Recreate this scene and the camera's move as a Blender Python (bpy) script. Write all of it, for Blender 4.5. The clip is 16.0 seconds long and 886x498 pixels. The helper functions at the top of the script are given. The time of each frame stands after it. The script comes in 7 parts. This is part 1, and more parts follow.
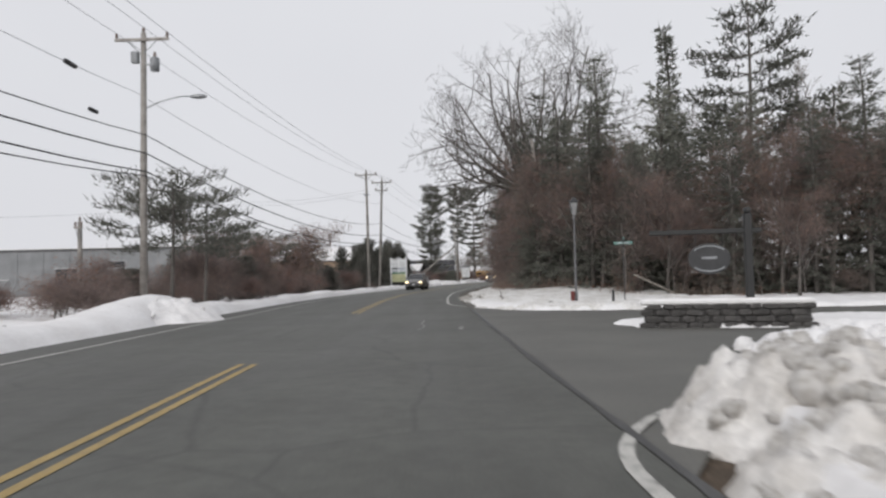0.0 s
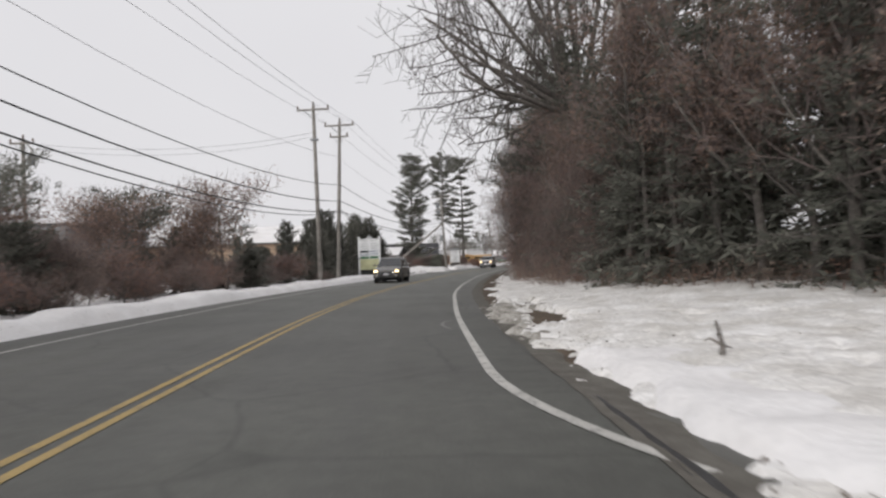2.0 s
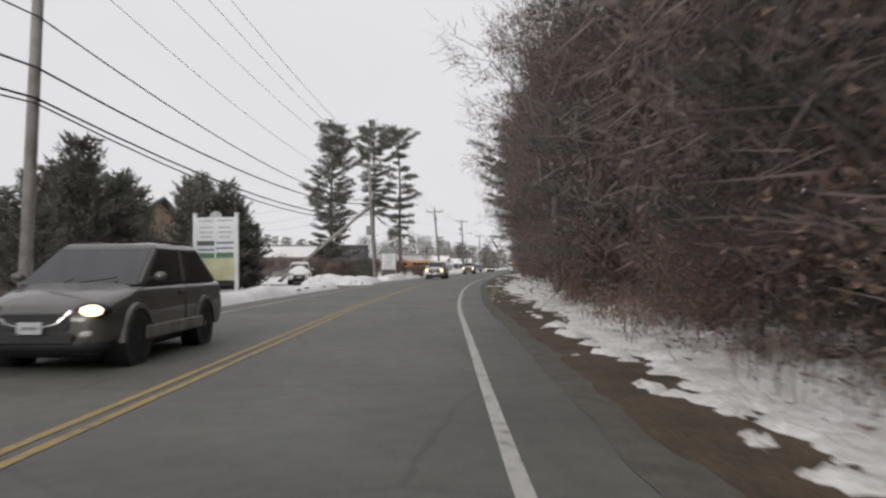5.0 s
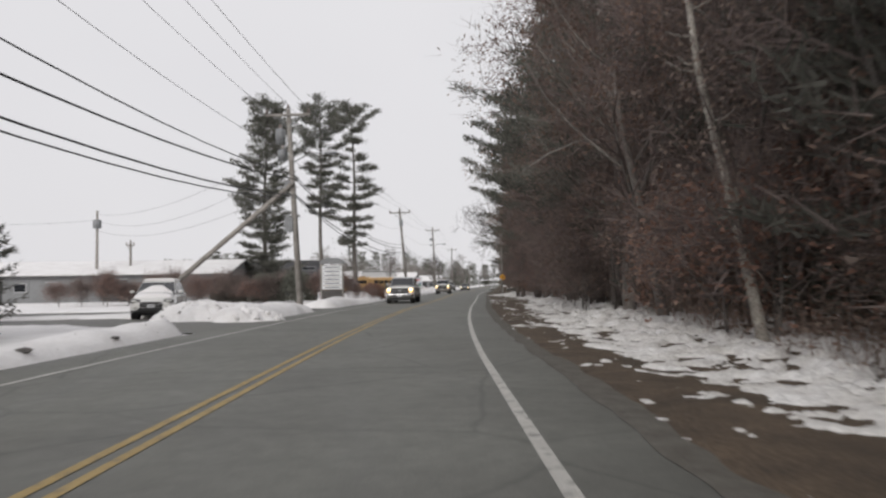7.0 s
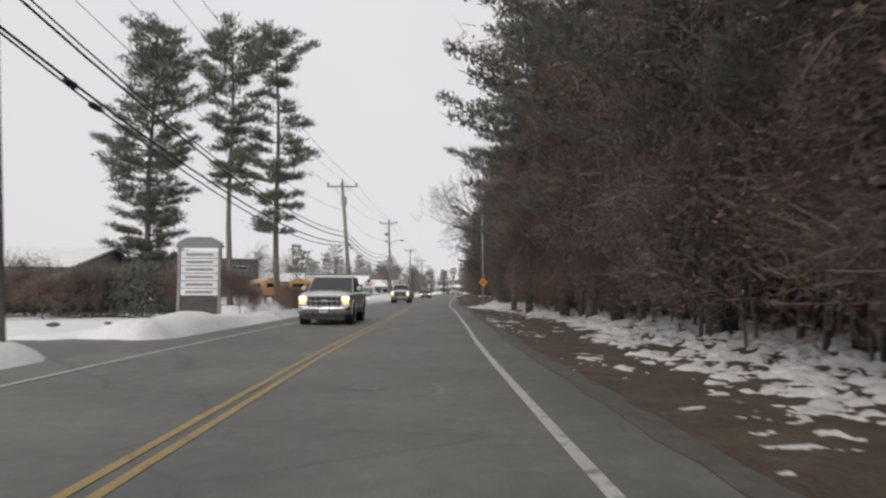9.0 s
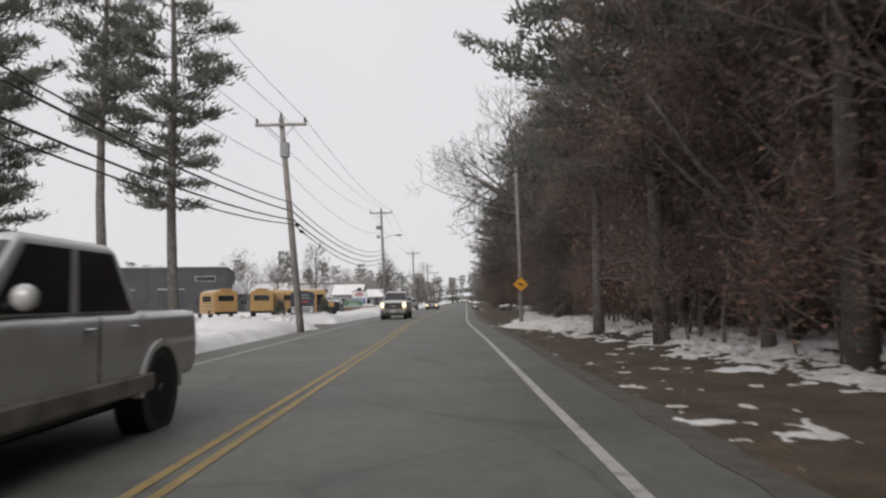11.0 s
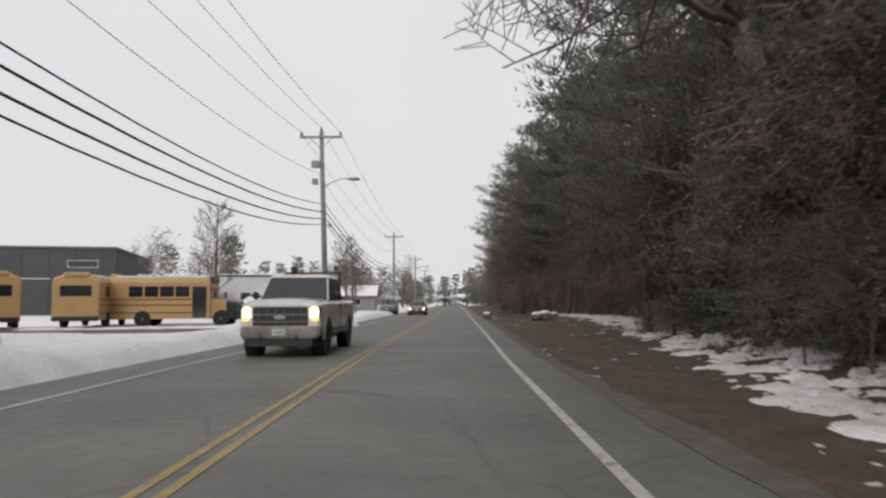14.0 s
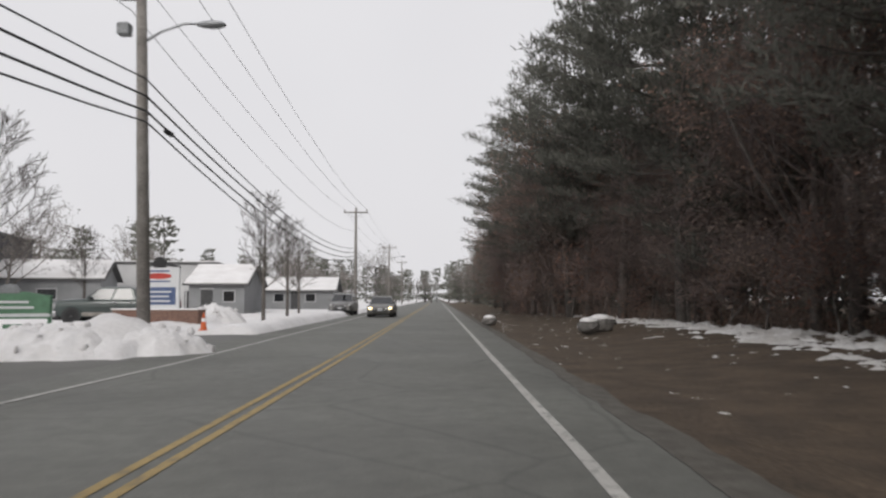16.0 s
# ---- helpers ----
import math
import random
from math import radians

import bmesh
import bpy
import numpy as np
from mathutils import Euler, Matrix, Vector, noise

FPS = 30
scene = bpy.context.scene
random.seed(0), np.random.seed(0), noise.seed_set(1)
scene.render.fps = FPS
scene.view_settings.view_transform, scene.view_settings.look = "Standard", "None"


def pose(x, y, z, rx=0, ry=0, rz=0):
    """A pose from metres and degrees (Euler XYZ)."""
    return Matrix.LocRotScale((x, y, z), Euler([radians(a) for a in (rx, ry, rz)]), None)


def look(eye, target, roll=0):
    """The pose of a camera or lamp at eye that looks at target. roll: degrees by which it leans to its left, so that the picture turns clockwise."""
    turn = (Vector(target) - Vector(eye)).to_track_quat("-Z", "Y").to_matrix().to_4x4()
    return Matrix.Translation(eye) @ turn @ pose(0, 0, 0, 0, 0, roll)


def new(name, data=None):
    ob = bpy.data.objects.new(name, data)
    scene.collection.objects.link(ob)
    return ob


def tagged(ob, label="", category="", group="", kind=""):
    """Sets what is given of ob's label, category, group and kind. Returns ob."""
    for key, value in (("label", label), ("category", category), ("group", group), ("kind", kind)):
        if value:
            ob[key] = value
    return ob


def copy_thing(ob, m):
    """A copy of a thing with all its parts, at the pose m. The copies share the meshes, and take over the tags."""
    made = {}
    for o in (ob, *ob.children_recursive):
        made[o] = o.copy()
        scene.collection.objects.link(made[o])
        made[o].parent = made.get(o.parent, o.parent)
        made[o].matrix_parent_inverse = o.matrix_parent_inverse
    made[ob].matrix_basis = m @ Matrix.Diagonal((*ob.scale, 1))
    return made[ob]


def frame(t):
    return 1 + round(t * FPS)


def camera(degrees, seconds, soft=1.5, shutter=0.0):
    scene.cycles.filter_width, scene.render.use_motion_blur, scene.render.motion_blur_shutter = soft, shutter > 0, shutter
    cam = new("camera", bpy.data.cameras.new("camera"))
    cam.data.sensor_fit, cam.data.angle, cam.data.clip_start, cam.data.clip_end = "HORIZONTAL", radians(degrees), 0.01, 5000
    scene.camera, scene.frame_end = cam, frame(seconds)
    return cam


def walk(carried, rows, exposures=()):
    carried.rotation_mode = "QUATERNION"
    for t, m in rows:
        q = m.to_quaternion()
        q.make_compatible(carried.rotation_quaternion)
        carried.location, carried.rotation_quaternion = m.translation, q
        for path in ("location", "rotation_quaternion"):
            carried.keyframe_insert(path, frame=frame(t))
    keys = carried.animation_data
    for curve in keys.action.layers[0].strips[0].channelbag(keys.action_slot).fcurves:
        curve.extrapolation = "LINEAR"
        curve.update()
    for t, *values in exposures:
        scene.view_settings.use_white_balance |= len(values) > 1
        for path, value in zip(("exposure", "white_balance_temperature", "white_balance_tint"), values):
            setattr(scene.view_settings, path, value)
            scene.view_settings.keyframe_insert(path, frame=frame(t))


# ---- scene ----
# The camera's way: seconds, metres, degrees.
cam = camera(62.0, 16.0, soft=2.4, shutter=0.25)
ROWS = [
    (0.0, 0.000, 0.000, 1.3, 92.153, 1.344, -0.005),
    (0.5, -0.175, 6.682, 1.3, 92.314, 1.082, -0.230),
    (1.0, -0.357, 13.350, 1.3, 92.571, 0.566, -0.703),
    (1.5, -0.446, 20.022, 1.3, 91.566, 0.479, -1.346),
    (2.0, -0.496, 26.666, 1.3, 90.961, 1.976, -1.471),
    (2.5, -0.486, 33.200, 1.3, 90.568, 2.745, -2.579),
    (3.0, -0.387, 39.713, 1.3, 90.052, 2.903, -3.409),
    (3.5, -0.192, 46.231, 1.3, 90.292, 2.544, -4.581),
    (4.0, 0.098, 52.753, 1.3, 90.922, 1.098, -5.910),
    (6.5, 2.938, 85.521, 1.3, 91.965, 0.636, -7.955),
    (7.0, 3.759, 91.920, 1.3, 92.774, 0.865, -9.402),
    (7.5, 4.567, 98.238, 1.3, 92.986, -0.134, -10.213),
    (8.0, 5.452, 104.453, 1.3, 93.454, -0.377, -11.035),
    (8.5, 6.436, 110.594, 1.3, 93.459, -0.860, -11.741),
    (9.0, 7.509, 116.711, 1.3, 93.271, -0.260, -12.916),
    (9.5, 8.730, 122.801, 1.3, 92.958, 0.265, -13.597),
    (10.0, 10.037, 128.849, 1.3, 92.997, 1.101, -13.582),
    (12.5, 16.555, 158.559, 1.3, 95.352, 0.261, -10.972),
    (13.0, 17.838, 164.584, 1.3, 94.745, -0.069, -12.150),
    (13.5, 19.111, 170.661, 1.3, 94.304, -0.077, -12.777),
    (14.0, 20.433, 176.375, 1.3, 94.121, 0.217, -12.999),
    (14.5, 21.811, 181.905, 1.3, 94.121, -0.051, -13.338),
    (15.0, 23.237, 187.443, 1.3, 94.457, -0.683, -14.046),
    (15.5, 24.665, 193.085, 1.3, 94.034, -0.745, -14.254),
    (16.0, 26.016, 198.742, 1.3, 93.834, 0.064, -14.460),
]
walk(cam, [(r[0], pose(*r[1:])) for r in ROWS], [(0.0, 0.0, 6340, 9), (1.2, 0.03, 6450, 10), (2.5, 0.03, 6500, 10), (16.0, 0.03, 6500, 10)])

# ---- world and light: an overcast winter day ----
world = bpy.data.worlds.new("overcast")
scene.world = world
world.use_nodes = True
wn, wl = world.node_tree.nodes, world.node_tree.links
wn.clear()
sky = wn.new("ShaderNodeTexSky")
sky.sky_type, sky.sun_disc = "NISHITA", False
sky.sun_elevation, sky.sun_rotation = radians(27), radians(205)
sky.dust_density, sky.air_density = 6.0, 1.0
cloud_xyz = wn.new("ShaderNodeTexCoord")
cloud = wn.new("ShaderNodeTexNoise")
cloud.inputs["Scale"].default_value, cloud.inputs["Detail"].default_value = 1.6, 4.0
wl.new(cloud_xyz.outputs["Generated"], cloud.inputs["Vector"])
cloud_tone = wn.new("ShaderNodeValToRGB")
cloud_tone.color_ramp.elements[0].position, cloud_tone.color_ramp.elements[0].color = 0.25, (7.25, 7.15, 7.4, 1)
cloud_tone.color_ramp.elements[1].position, cloud_tone.color_ramp.elements[1].color = 0.75, (7.9, 7.8, 7.98, 1)
wl.new(cloud.outputs["Fac"], cloud_tone.inputs["Fac"])
cover = wn.new("ShaderNodeMixRGB")
cover.inputs["Fac"].default_value = 0.96
wl.new(sky.outputs["Color"], cover.inputs["Color1"])
wl.new(cloud_tone.outputs["Color"], cover.inputs["Color2"])
bg = wn.new("ShaderNodeBackground")
bg.inputs["Strength"].default_value = 0.1
wl.new(cover.outputs["Color"], bg.inputs["Color"])
wo = wn.new("ShaderNodeOutputWorld")
wl.new(bg.outputs["Background"], wo.inputs["Surface"])
sun = new("sun", bpy.data.lights.new("sun", "SUN"))
sun.data.energy, sun.data.angle, sun.data.color = 1.4, radians(25), (1.0, 0.97, 0.93)
sun.matrix_world = look((0, 0, 27), (22, 48, 0))


# ---- materials ----
def material(name, c1, c2=None, rough=0.8, scale=3.0, fine=40.0, bump=0.15, depth=0.01, metal=0.0, amount=0.35, spec=0.5, rnd=0.0, coat=0.0):
    """A surface whose colour drifts from c1 to c2 in patches, with a fine grain on top."""
    m = bpy.data.materials.new(name)
    m.use_nodes = True
    n, l = m.node_tree.nodes, m.node_tree.links
    p = n["Principled BSDF"]
    p.inputs["Roughness"].default_value, p.inputs["Metallic"].default_value = rough, metal
    p.inputs["Specular IOR Level"].default_value, p.inputs["Coat Weight"].default_value = spec, coat
    c2 = c2 or tuple(v * 0.75 for v in c1)
    tc = n.new("ShaderNodeTexCoord")
    big = n.new("ShaderNodeTexNoise")
    big.inputs["Scale"].default_value, big.inputs["Detail"].default_value = scale, 5.0
    l.new(tc.outputs["Object"], big.inputs["Vector"])
    ramp = n.new("ShaderNodeValToRGB")
    ramp.color_ramp.elements[0].position, ramp.color_ramp.elements[1].position = 0.35, 0.65
    ramp.color_ramp.elements[0].color, ramp.color_ramp.elements[1].color = (*c1, 1), (*c2, 1)
    l.new(big.outputs["Fac"], ramp.inputs["Fac"])
    grain = n.new("ShaderNodeTexNoise")
    grain.inputs["Scale"].default_value, grain.inputs["Detail"].default_value = fine, 3.0
    l.new(tc.outputs["Object"], grain.inputs["Vector"])
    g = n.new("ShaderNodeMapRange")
    g.inputs["From Min"].default_value, g.inputs["From Max"].default_value = 0.3, 0.7
    g.inputs["To Min"].default_value, g.inputs["To Max"].default_value = 1 - amount, 1 + amount
    l.new(grain.outputs["Fac"], g.inputs["Value"])
    mul = n.new("ShaderNodeVectorMath")
    mul.operation = "SCALE"
    l.new(ramp.outputs["Color"], mul.inputs[0])
    l.new(g.outputs["Result"], mul.inputs["Scale"])
    out = mul.outputs["Vector"]
    if rnd:
        info = n.new("ShaderNodeObjectInfo")
        r = n.new("ShaderNodeMapRange")
        r.inputs["To Min"].default_value, r.inputs["To Max"].default_value = 1 - rnd, 1 + rnd
        l.new(info.outputs["Random"], r.inputs["Value"])
        mul2 = n.new("ShaderNodeVectorMath")
        mul2.operation = "SCALE"
        l.new(out, mul2.inputs[0])
        l.new(r.outputs["Result"], mul2.inputs["Scale"])
        out = mul2.outputs["Vector"]
    l.new(out, p.inputs["Base Color"])
    if bump:
        b = n.new("ShaderNodeBump")
        b.inputs["Strength"].default_value, b.inputs["Distance"].default_value = bump, depth
        l.new(grain.outputs["Fac"], b.inputs["Height"])
        l.new(b.outputs["Normal"], p.inputs["Normal"])
    return m


def leafy(name, c1, c2, rnd=0.25):
    """Needles or leaves: each clump its own tone."""
    m = bpy.data.materials.new(name)
    m.use_nodes = True
    n, l = m.node_tree.nodes, m.node_tree.links
    p = n["Principled BSDF"]
    p.inputs["Roughness"].default_value, p.inputs["Specular IOR Level"].default_value = 0.75, 0.25
    geo = n.new("ShaderNodeNewGeometry")
    ramp = n.new("ShaderNodeValToRGB")
    ramp.color_ramp.elements[0].color, ramp.color_ramp.elements[1].color = (*c1, 1), (*c2, 1)
    l.new(geo.outputs["Random Per Island"], ramp.inputs["Fac"])
    info = n.new("ShaderNodeObjectInfo")
    r = n.new("ShaderNodeMapRange")
    r.inputs["To Min"].default_value, r.inputs["To Max"].default_value = 1 - rnd, 1 + rnd
    l.new(info.outputs["Random"], r.inputs["Value"])
    mul = n.new("ShaderNodeVectorMath")
    mul.operation = "SCALE"
    l.new(ramp.outputs["Color"], mul.inputs[0])
    l.new(r.outputs["Result"], mul.inputs["Scale"])
    l.new(mul.outputs["Vector"], p.inputs["Base Color"])
    through_light = n.new("ShaderNodeBsdfTranslucent")
    l.new(mul.outputs["Vector"], through_light.inputs["Color"])
    blend = n.new("ShaderNodeMixShader")
    blend.inputs["Fac"].default_value = 0.5
    l.new(p.outputs["BSDF"], blend.inputs[1])
    l.new(through_light.outputs["BSDF"], blend.inputs[2])
    l.new(blend.outputs["Shader"], n["Material Output"].inputs["Surface"])
    return m


def glow(name, colour, strength):
    m = bpy.data.materials.new(name)
    m.use_nodes = True
    p = m.node_tree.nodes["Principled BSDF"]
    p.inputs["Base Color"].default_value = (*colour, 1)
    p.inputs["Emission Color"].default_value = (*colour, 1)
    p.inputs["Emission Strength"].default_value = strength
    return m


def road_surface():
    """Damp worn asphalt: aggregate grain, tyre tracks' patches, darker damp streaks and fine cracks."""
    m = material("asphalt", (0.129, 0.131, 0.117), (0.098, 0.0985, 0.088), 0.62, 0.35, 55.0, 0.35, 0.006, 0, 0.22, 0.4)
    n, l = m.node_tree.nodes, m.node_tree.links
    p = n["Principled BSDF"]
    base = p.inputs["Base Color"].links[0].from_socket
    tc = n.new("ShaderNodeTexCoord")
    stretch = n.new("ShaderNodeMapping")
    stretch.inputs["Scale"].default_value, stretch.inputs["Rotation"].default_value = (1.0, 0.06, 1), (0, 0, radians(8))
    l.new(tc.outputs["Object"], stretch.inputs["Vector"])
    streak = n.new("ShaderNodeTexNoise")
    streak.inputs["Scale"].default_value, streak.inputs["Detail"].default_value = 1.3, 4.0
    l.new(stretch.outputs["Vector"], streak.inputs["Vector"])
    sr = n.new("ShaderNodeMapRange")
    sr.inputs["From Min"].default_value, sr.inputs["From Max"].default_value = 0.3, 0.7
    sr.inputs["To Min"].default_value, sr.inputs["To Max"].default_value = 0.9, 1.09
    l.new(streak.outputs["Fac"], sr.inputs["Value"])
    crack = n.new("ShaderNodeTexVoronoi")
    crack.feature, crack.inputs["Scale"].default_value = "DISTANCE_TO_EDGE", 0.33
    warp = n.new("ShaderNodeTexNoise")
    warp.inputs["Scale"].default_value = 0.9
    l.new(tc.outputs["Object"], warp.inputs["Vector"])
    wmix = n.new("ShaderNodeMixRGB")
    wmix.inputs["Fac"].default_value = 0.18
    l.new(tc.outputs["Object"], wmix.inputs["Color1"])
    l.new(warp.outputs["Color"], wmix.inputs["Color2"])
    l.new(wmix.outputs["Color"], crack.inputs["Vector"])
    cr = n.new("ShaderNodeMapRange")
    cr.inputs["From Min"].default_value, cr.inputs["From Max"].default_value = 0.0, 0.012
    cr.inputs["To Min"].default_value, cr.inputs["To Max"].default_value = 0.72, 1.0
    l.new(crack.outputs["Distance"], cr.inputs["Value"])
    both = n.new("ShaderNodeMath")
    both.operation = "MULTIPLY"
    l.new(sr.outputs["Result"], both.inputs[0])
    l.new(cr.outputs["Result"], both.inputs[1])
    mul = n.new("ShaderNodeVectorMath")
    mul.operation = "SCALE"
    l.new(base, mul.inputs[0])
    sep = n.new("ShaderNodeSeparateXYZ")
    l.new(tc.outputs["Object"], sep.inputs["Vector"])
    # Base colour gain rises with y: 0.7 up to 40, 1.16 from 95.
    y_gain = n.new("ShaderNodeMapRange")
    y_gain.inputs["From Min"].default_value, y_gain.inputs["From Max"].default_value = 40.0, 95.0
    y_gain.inputs["To Min"].default_value, y_gain.inputs["To Max"].default_value = 0.7, 1.16
    l.new(sep.outputs["Y"], y_gain.inputs["Value"])
    patch = n.new("ShaderNodeTexNoise")
    patch.inputs["Scale"].default_value, patch.inputs["Detail"].default_value, patch.inputs["Roughness"].default_value = 3.2, 5.0, 0.75
    l.new(tc.outputs["Object"], patch.inputs["Vector"])
    pr = n.new("ShaderNodeMapRange")
    pr.inputs["From Min"].default_value, pr.inputs["From Max"].default_value = 0.3, 0.7
    pr.inputs["To Min"].default_value, pr.inputs["To Max"].default_value = 0.8, 1.2
    l.new(patch.outputs["Fac"], pr.inputs["Value"])
    tone_gain = n.new("ShaderNodeMath")
    tone_gain.operation = "MULTIPLY"
    l.new(y_gain.outputs["Result"], tone_gain.inputs[0])
    l.new(pr.outputs["Result"], tone_gain.inputs[1])
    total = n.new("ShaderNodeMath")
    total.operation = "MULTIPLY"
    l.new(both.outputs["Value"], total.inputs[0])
    l.new(tone_gain.outputs["Value"], total.inputs[1])
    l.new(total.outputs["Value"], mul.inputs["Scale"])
    l.new(mul.outputs["Vector"], p.inputs["Base Color"])
    rr = n.new("ShaderNodeMapRange")
    rr.inputs["To Min"].default_value, rr.inputs["To Max"].default_value = 0.5, 0.8
    l.new(streak.outputs["Fac"], rr.inputs["Value"])
    l.new(rr.outputs["Result"], p.inputs["Roughness"])
    return m


def worn_paint(name, colour):
    """Road paint, rubbed through to the asphalt in places."""
    m = material(name, colour, tuple(v * 0.85 for v in colour), 0.7, 2.0, 60.0, 0.2, 0.004, 0, 0.2)
    n, l = m.node_tree.nodes, m.node_tree.links
    p = n["Principled BSDF"]
    base = p.inputs["Base Color"].links[0].from_socket
    tc = n.new("ShaderNodeTexCoord")
    wear = n.new("ShaderNodeTexNoise")
    wear.inputs["Scale"].default_value, wear.inputs["Detail"].default_value = 6.0, 8.0
    l.new(tc.outputs["Object"], wear.inputs["Vector"])
    ramp = n.new("ShaderNodeMapRange")
    ramp.inputs["From Min"].default_value, ramp.inputs["From Max"].default_value = 0.54, 0.68
    ramp.inputs["To Max"].default_value = 0.75
    l.new(wear.outputs["Fac"], ramp.inputs["Value"])
    mix = n.new("ShaderNodeMixRGB")
    mix.inputs["Color2"].default_value = (0.1, 0.1, 0.095, 1)
    l.new(ramp.outputs["Result"], mix.inputs["Fac"])
    l.new(base, mix.inputs["Color1"])
    l.new(mix.outputs["Color"], p.inputs["Base Color"])
    return m


ASPHALT = road_surface()
DRIVE = material("drive_asphalt", (0.112, 0.11, 0.098), (0.085, 0.083, 0.075), 0.6, 0.5, 50, 0.3, 0.006, 0, 0.25)
SEAM = material("tar", (0.035, 0.035, 0.035), None, 0.45, 3, 40)
YELLOW = worn_paint("yellow_paint", (0.37, 0.265, 0.1))
FADED = worn_paint("faded_paint", (0.21, 0.208, 0.195))
WHITE = worn_paint("white_paint", (0.5, 0.49, 0.46))
SAND = material("road_sand", (0.122, 0.114, 0.099), (0.084, 0.076, 0.064), 0.95, 3.5, 60, 0.4, 0.01)
SNOW = material("snow", (0.82, 0.81, 0.81), (0.73, 0.715, 0.71), 0.6, 0.8, 9.0, 0.5, 0.04, 0, 0.05, 0.3)
DIRTY_SNOW = material("dirty_snow", (0.7, 0.68, 0.66), (0.45, 0.42, 0.385), 0.7, 1.6, 14.0, 0.6, 0.05, 0, 0.14, 0.3)
VERGE_SNOW = material("gritty_snow", (0.8, 0.79, 0.78), (0.6, 0.58, 0.55), 0.65, 1.1, 14.0, 0.8, 0.05, 0, 0.15, 0.3)
SLUSH = material("ploughed_dirty_snow", (0.46, 0.44, 0.405), (0.24, 0.225, 0.2), 0.75, 1.8, 13.0, 0.9, 0.06, 0, 0.3, 0.3)
LITTER = material("leaf_litter", (0.102, 0.072, 0.047), (0.058, 0.042, 0.028), 0.95, 1.3, 26.0, 0.8, 0.03, 0, 0.5)
BARK = material("bark", (0.24, 0.222, 0.204), (0.15, 0.136, 0.124), 0.95, 4, 30, 0.8, 0.02, 0, 0.4, rnd=0.3)
PINE_BARK = material("pine_bark", (0.16, 0.144, 0.131), (0.095, 0.086, 0.078), 0.95, 4, 30, 0.8, 0.02, 0, 0.4, rnd=0.25)
PALE_BARK = material("pale_bark", (0.4, 0.37, 0.33), (0.2, 0.18, 0.16), 0.9, 3, 20, 0.6, 0.015, 0, 0.35)
TWIG = material("twigs", (0.27, 0.24, 0.22), (0.19, 0.168, 0.153), 0.95, 3, 20, 0, 0, 0, 0.3, rnd=0.25)
TWIG_HAZE = leafy("twig_haze", (0.17, 0.138, 0.13), (0.3, 0.243, 0.226))
DARK_TWIG = material("oak_twigs", (0.13, 0.115, 0.105), (0.09, 0.08, 0.073), 0.95, 3, 20, 0, 0, 0, 0.3)
LAMP_GREY = material("lamp_grey", (0.13, 0.13, 0.135), None, 0.6, 4, 40, 0.05)
LAMP_GLASS = material("lamp_glass", (0.3, 0.3, 0.3), None, 0.3, 4, 40, 0)
STREET_GREEN = material("street_sign_green", (0.12, 0.24, 0.215), None, 0.5, 4, 40, 0)
NEEDLE = leafy("needles", (0.11, 0.113, 0.098), (0.215, 0.212, 0.185))
HEMLOCK = leafy("hemlock_needles", (0.13, 0.137, 0.117), (0.25, 0.25, 0.213))
DEAD_LEAF = leafy("dead_leaves", (0.2, 0.138, 0.109), (0.37, 0.257, 0.208))
BRUSH = leafy("dead_brush", (0.18, 0.143, 0.122), (0.32, 0.252, 0.213))
# Grey of distant haze is put into this colour for the far bare trees.
HAZED_TWIG = leafy("hazed_far_twigs", (0.2, 0.186, 0.174), (0.3, 0.282, 0.265))
SIGN_GREY = material("sign_grey", (0.42, 0.43, 0.44), None, 0.5, 5, 40, 0)
RED_BRUSH = leafy("red_brush", (0.2, 0.118, 0.09), (0.33, 0.2, 0.155))
POLE_WOOD = material("pole_wood", (0.31, 0.29, 0.268), (0.2, 0.185, 0.17), 0.9, 2, 30, 0.6, 0.01, 0, 0.3, rnd=0.15)
GALV = material("galvanised_steel", (0.35, 0.36, 0.37), None, 0.45, 3, 40, 0.05, 0.003, 0.8, 0.1)
DARK_METAL = material("dark_metal", (0.05, 0.05, 0.052), None, 0.5, 4, 40, 0.1, 0.003, 0.3, 0.15)
CABLE = material("cable", (0.03, 0.03, 0.032), None, 0.6, 4, 40, 0, 0)
WIRE = material("bare_wire", (0.26, 0.26, 0.27), None, 0.5, 4, 40, 0, 0, 0.4)
PORCELAIN = material("porcelain", (0.25, 0.2, 0.18), None, 0.3, 8, 40, 0)
GREY_TANK = material("transformer_grey", (0.24, 0.25, 0.26), None, 0.5, 4, 30, 0.05)
SIGN_WHITE = material("sign_white", (0.68, 0.69, 0.7), (0.6, 0.61, 0.62), 0.5, 2, 30, 0.03, 0.002, 0, 0.05)
INK = material("sign_ink", (0.09, 0.1, 0.11), None, 0.5, 5, 40, 0)
INK_BLUE = material("sign_blue", (0.08, 0.12, 0.24), None, 0.5, 5, 40, 0)
INK_GREEN = material("sign_green", (0.1, 0.22, 0.13), None, 0.5, 5, 40, 0, amount=0.1)
INK_RED = material("sign_red", (0.5, 0.06, 0.045), None, 0.5, 5, 40, 0)
PALE_YELLOW = material("sign_pale_yellow", (0.56, 0.56, 0.34), None, 0.5, 1, 30, 0, amount=0.06)
NAVY = material("sign_navy", (0.04, 0.047, 0.075), None, 0.45, 3, 30, 0)
SIGN_YELLOW = material("warning_yellow", (0.62, 0.29, 0.02), (0.56, 0.26, 0.02), 0.4, 2, 40, 0.02, 0.002, 0, 0.06)
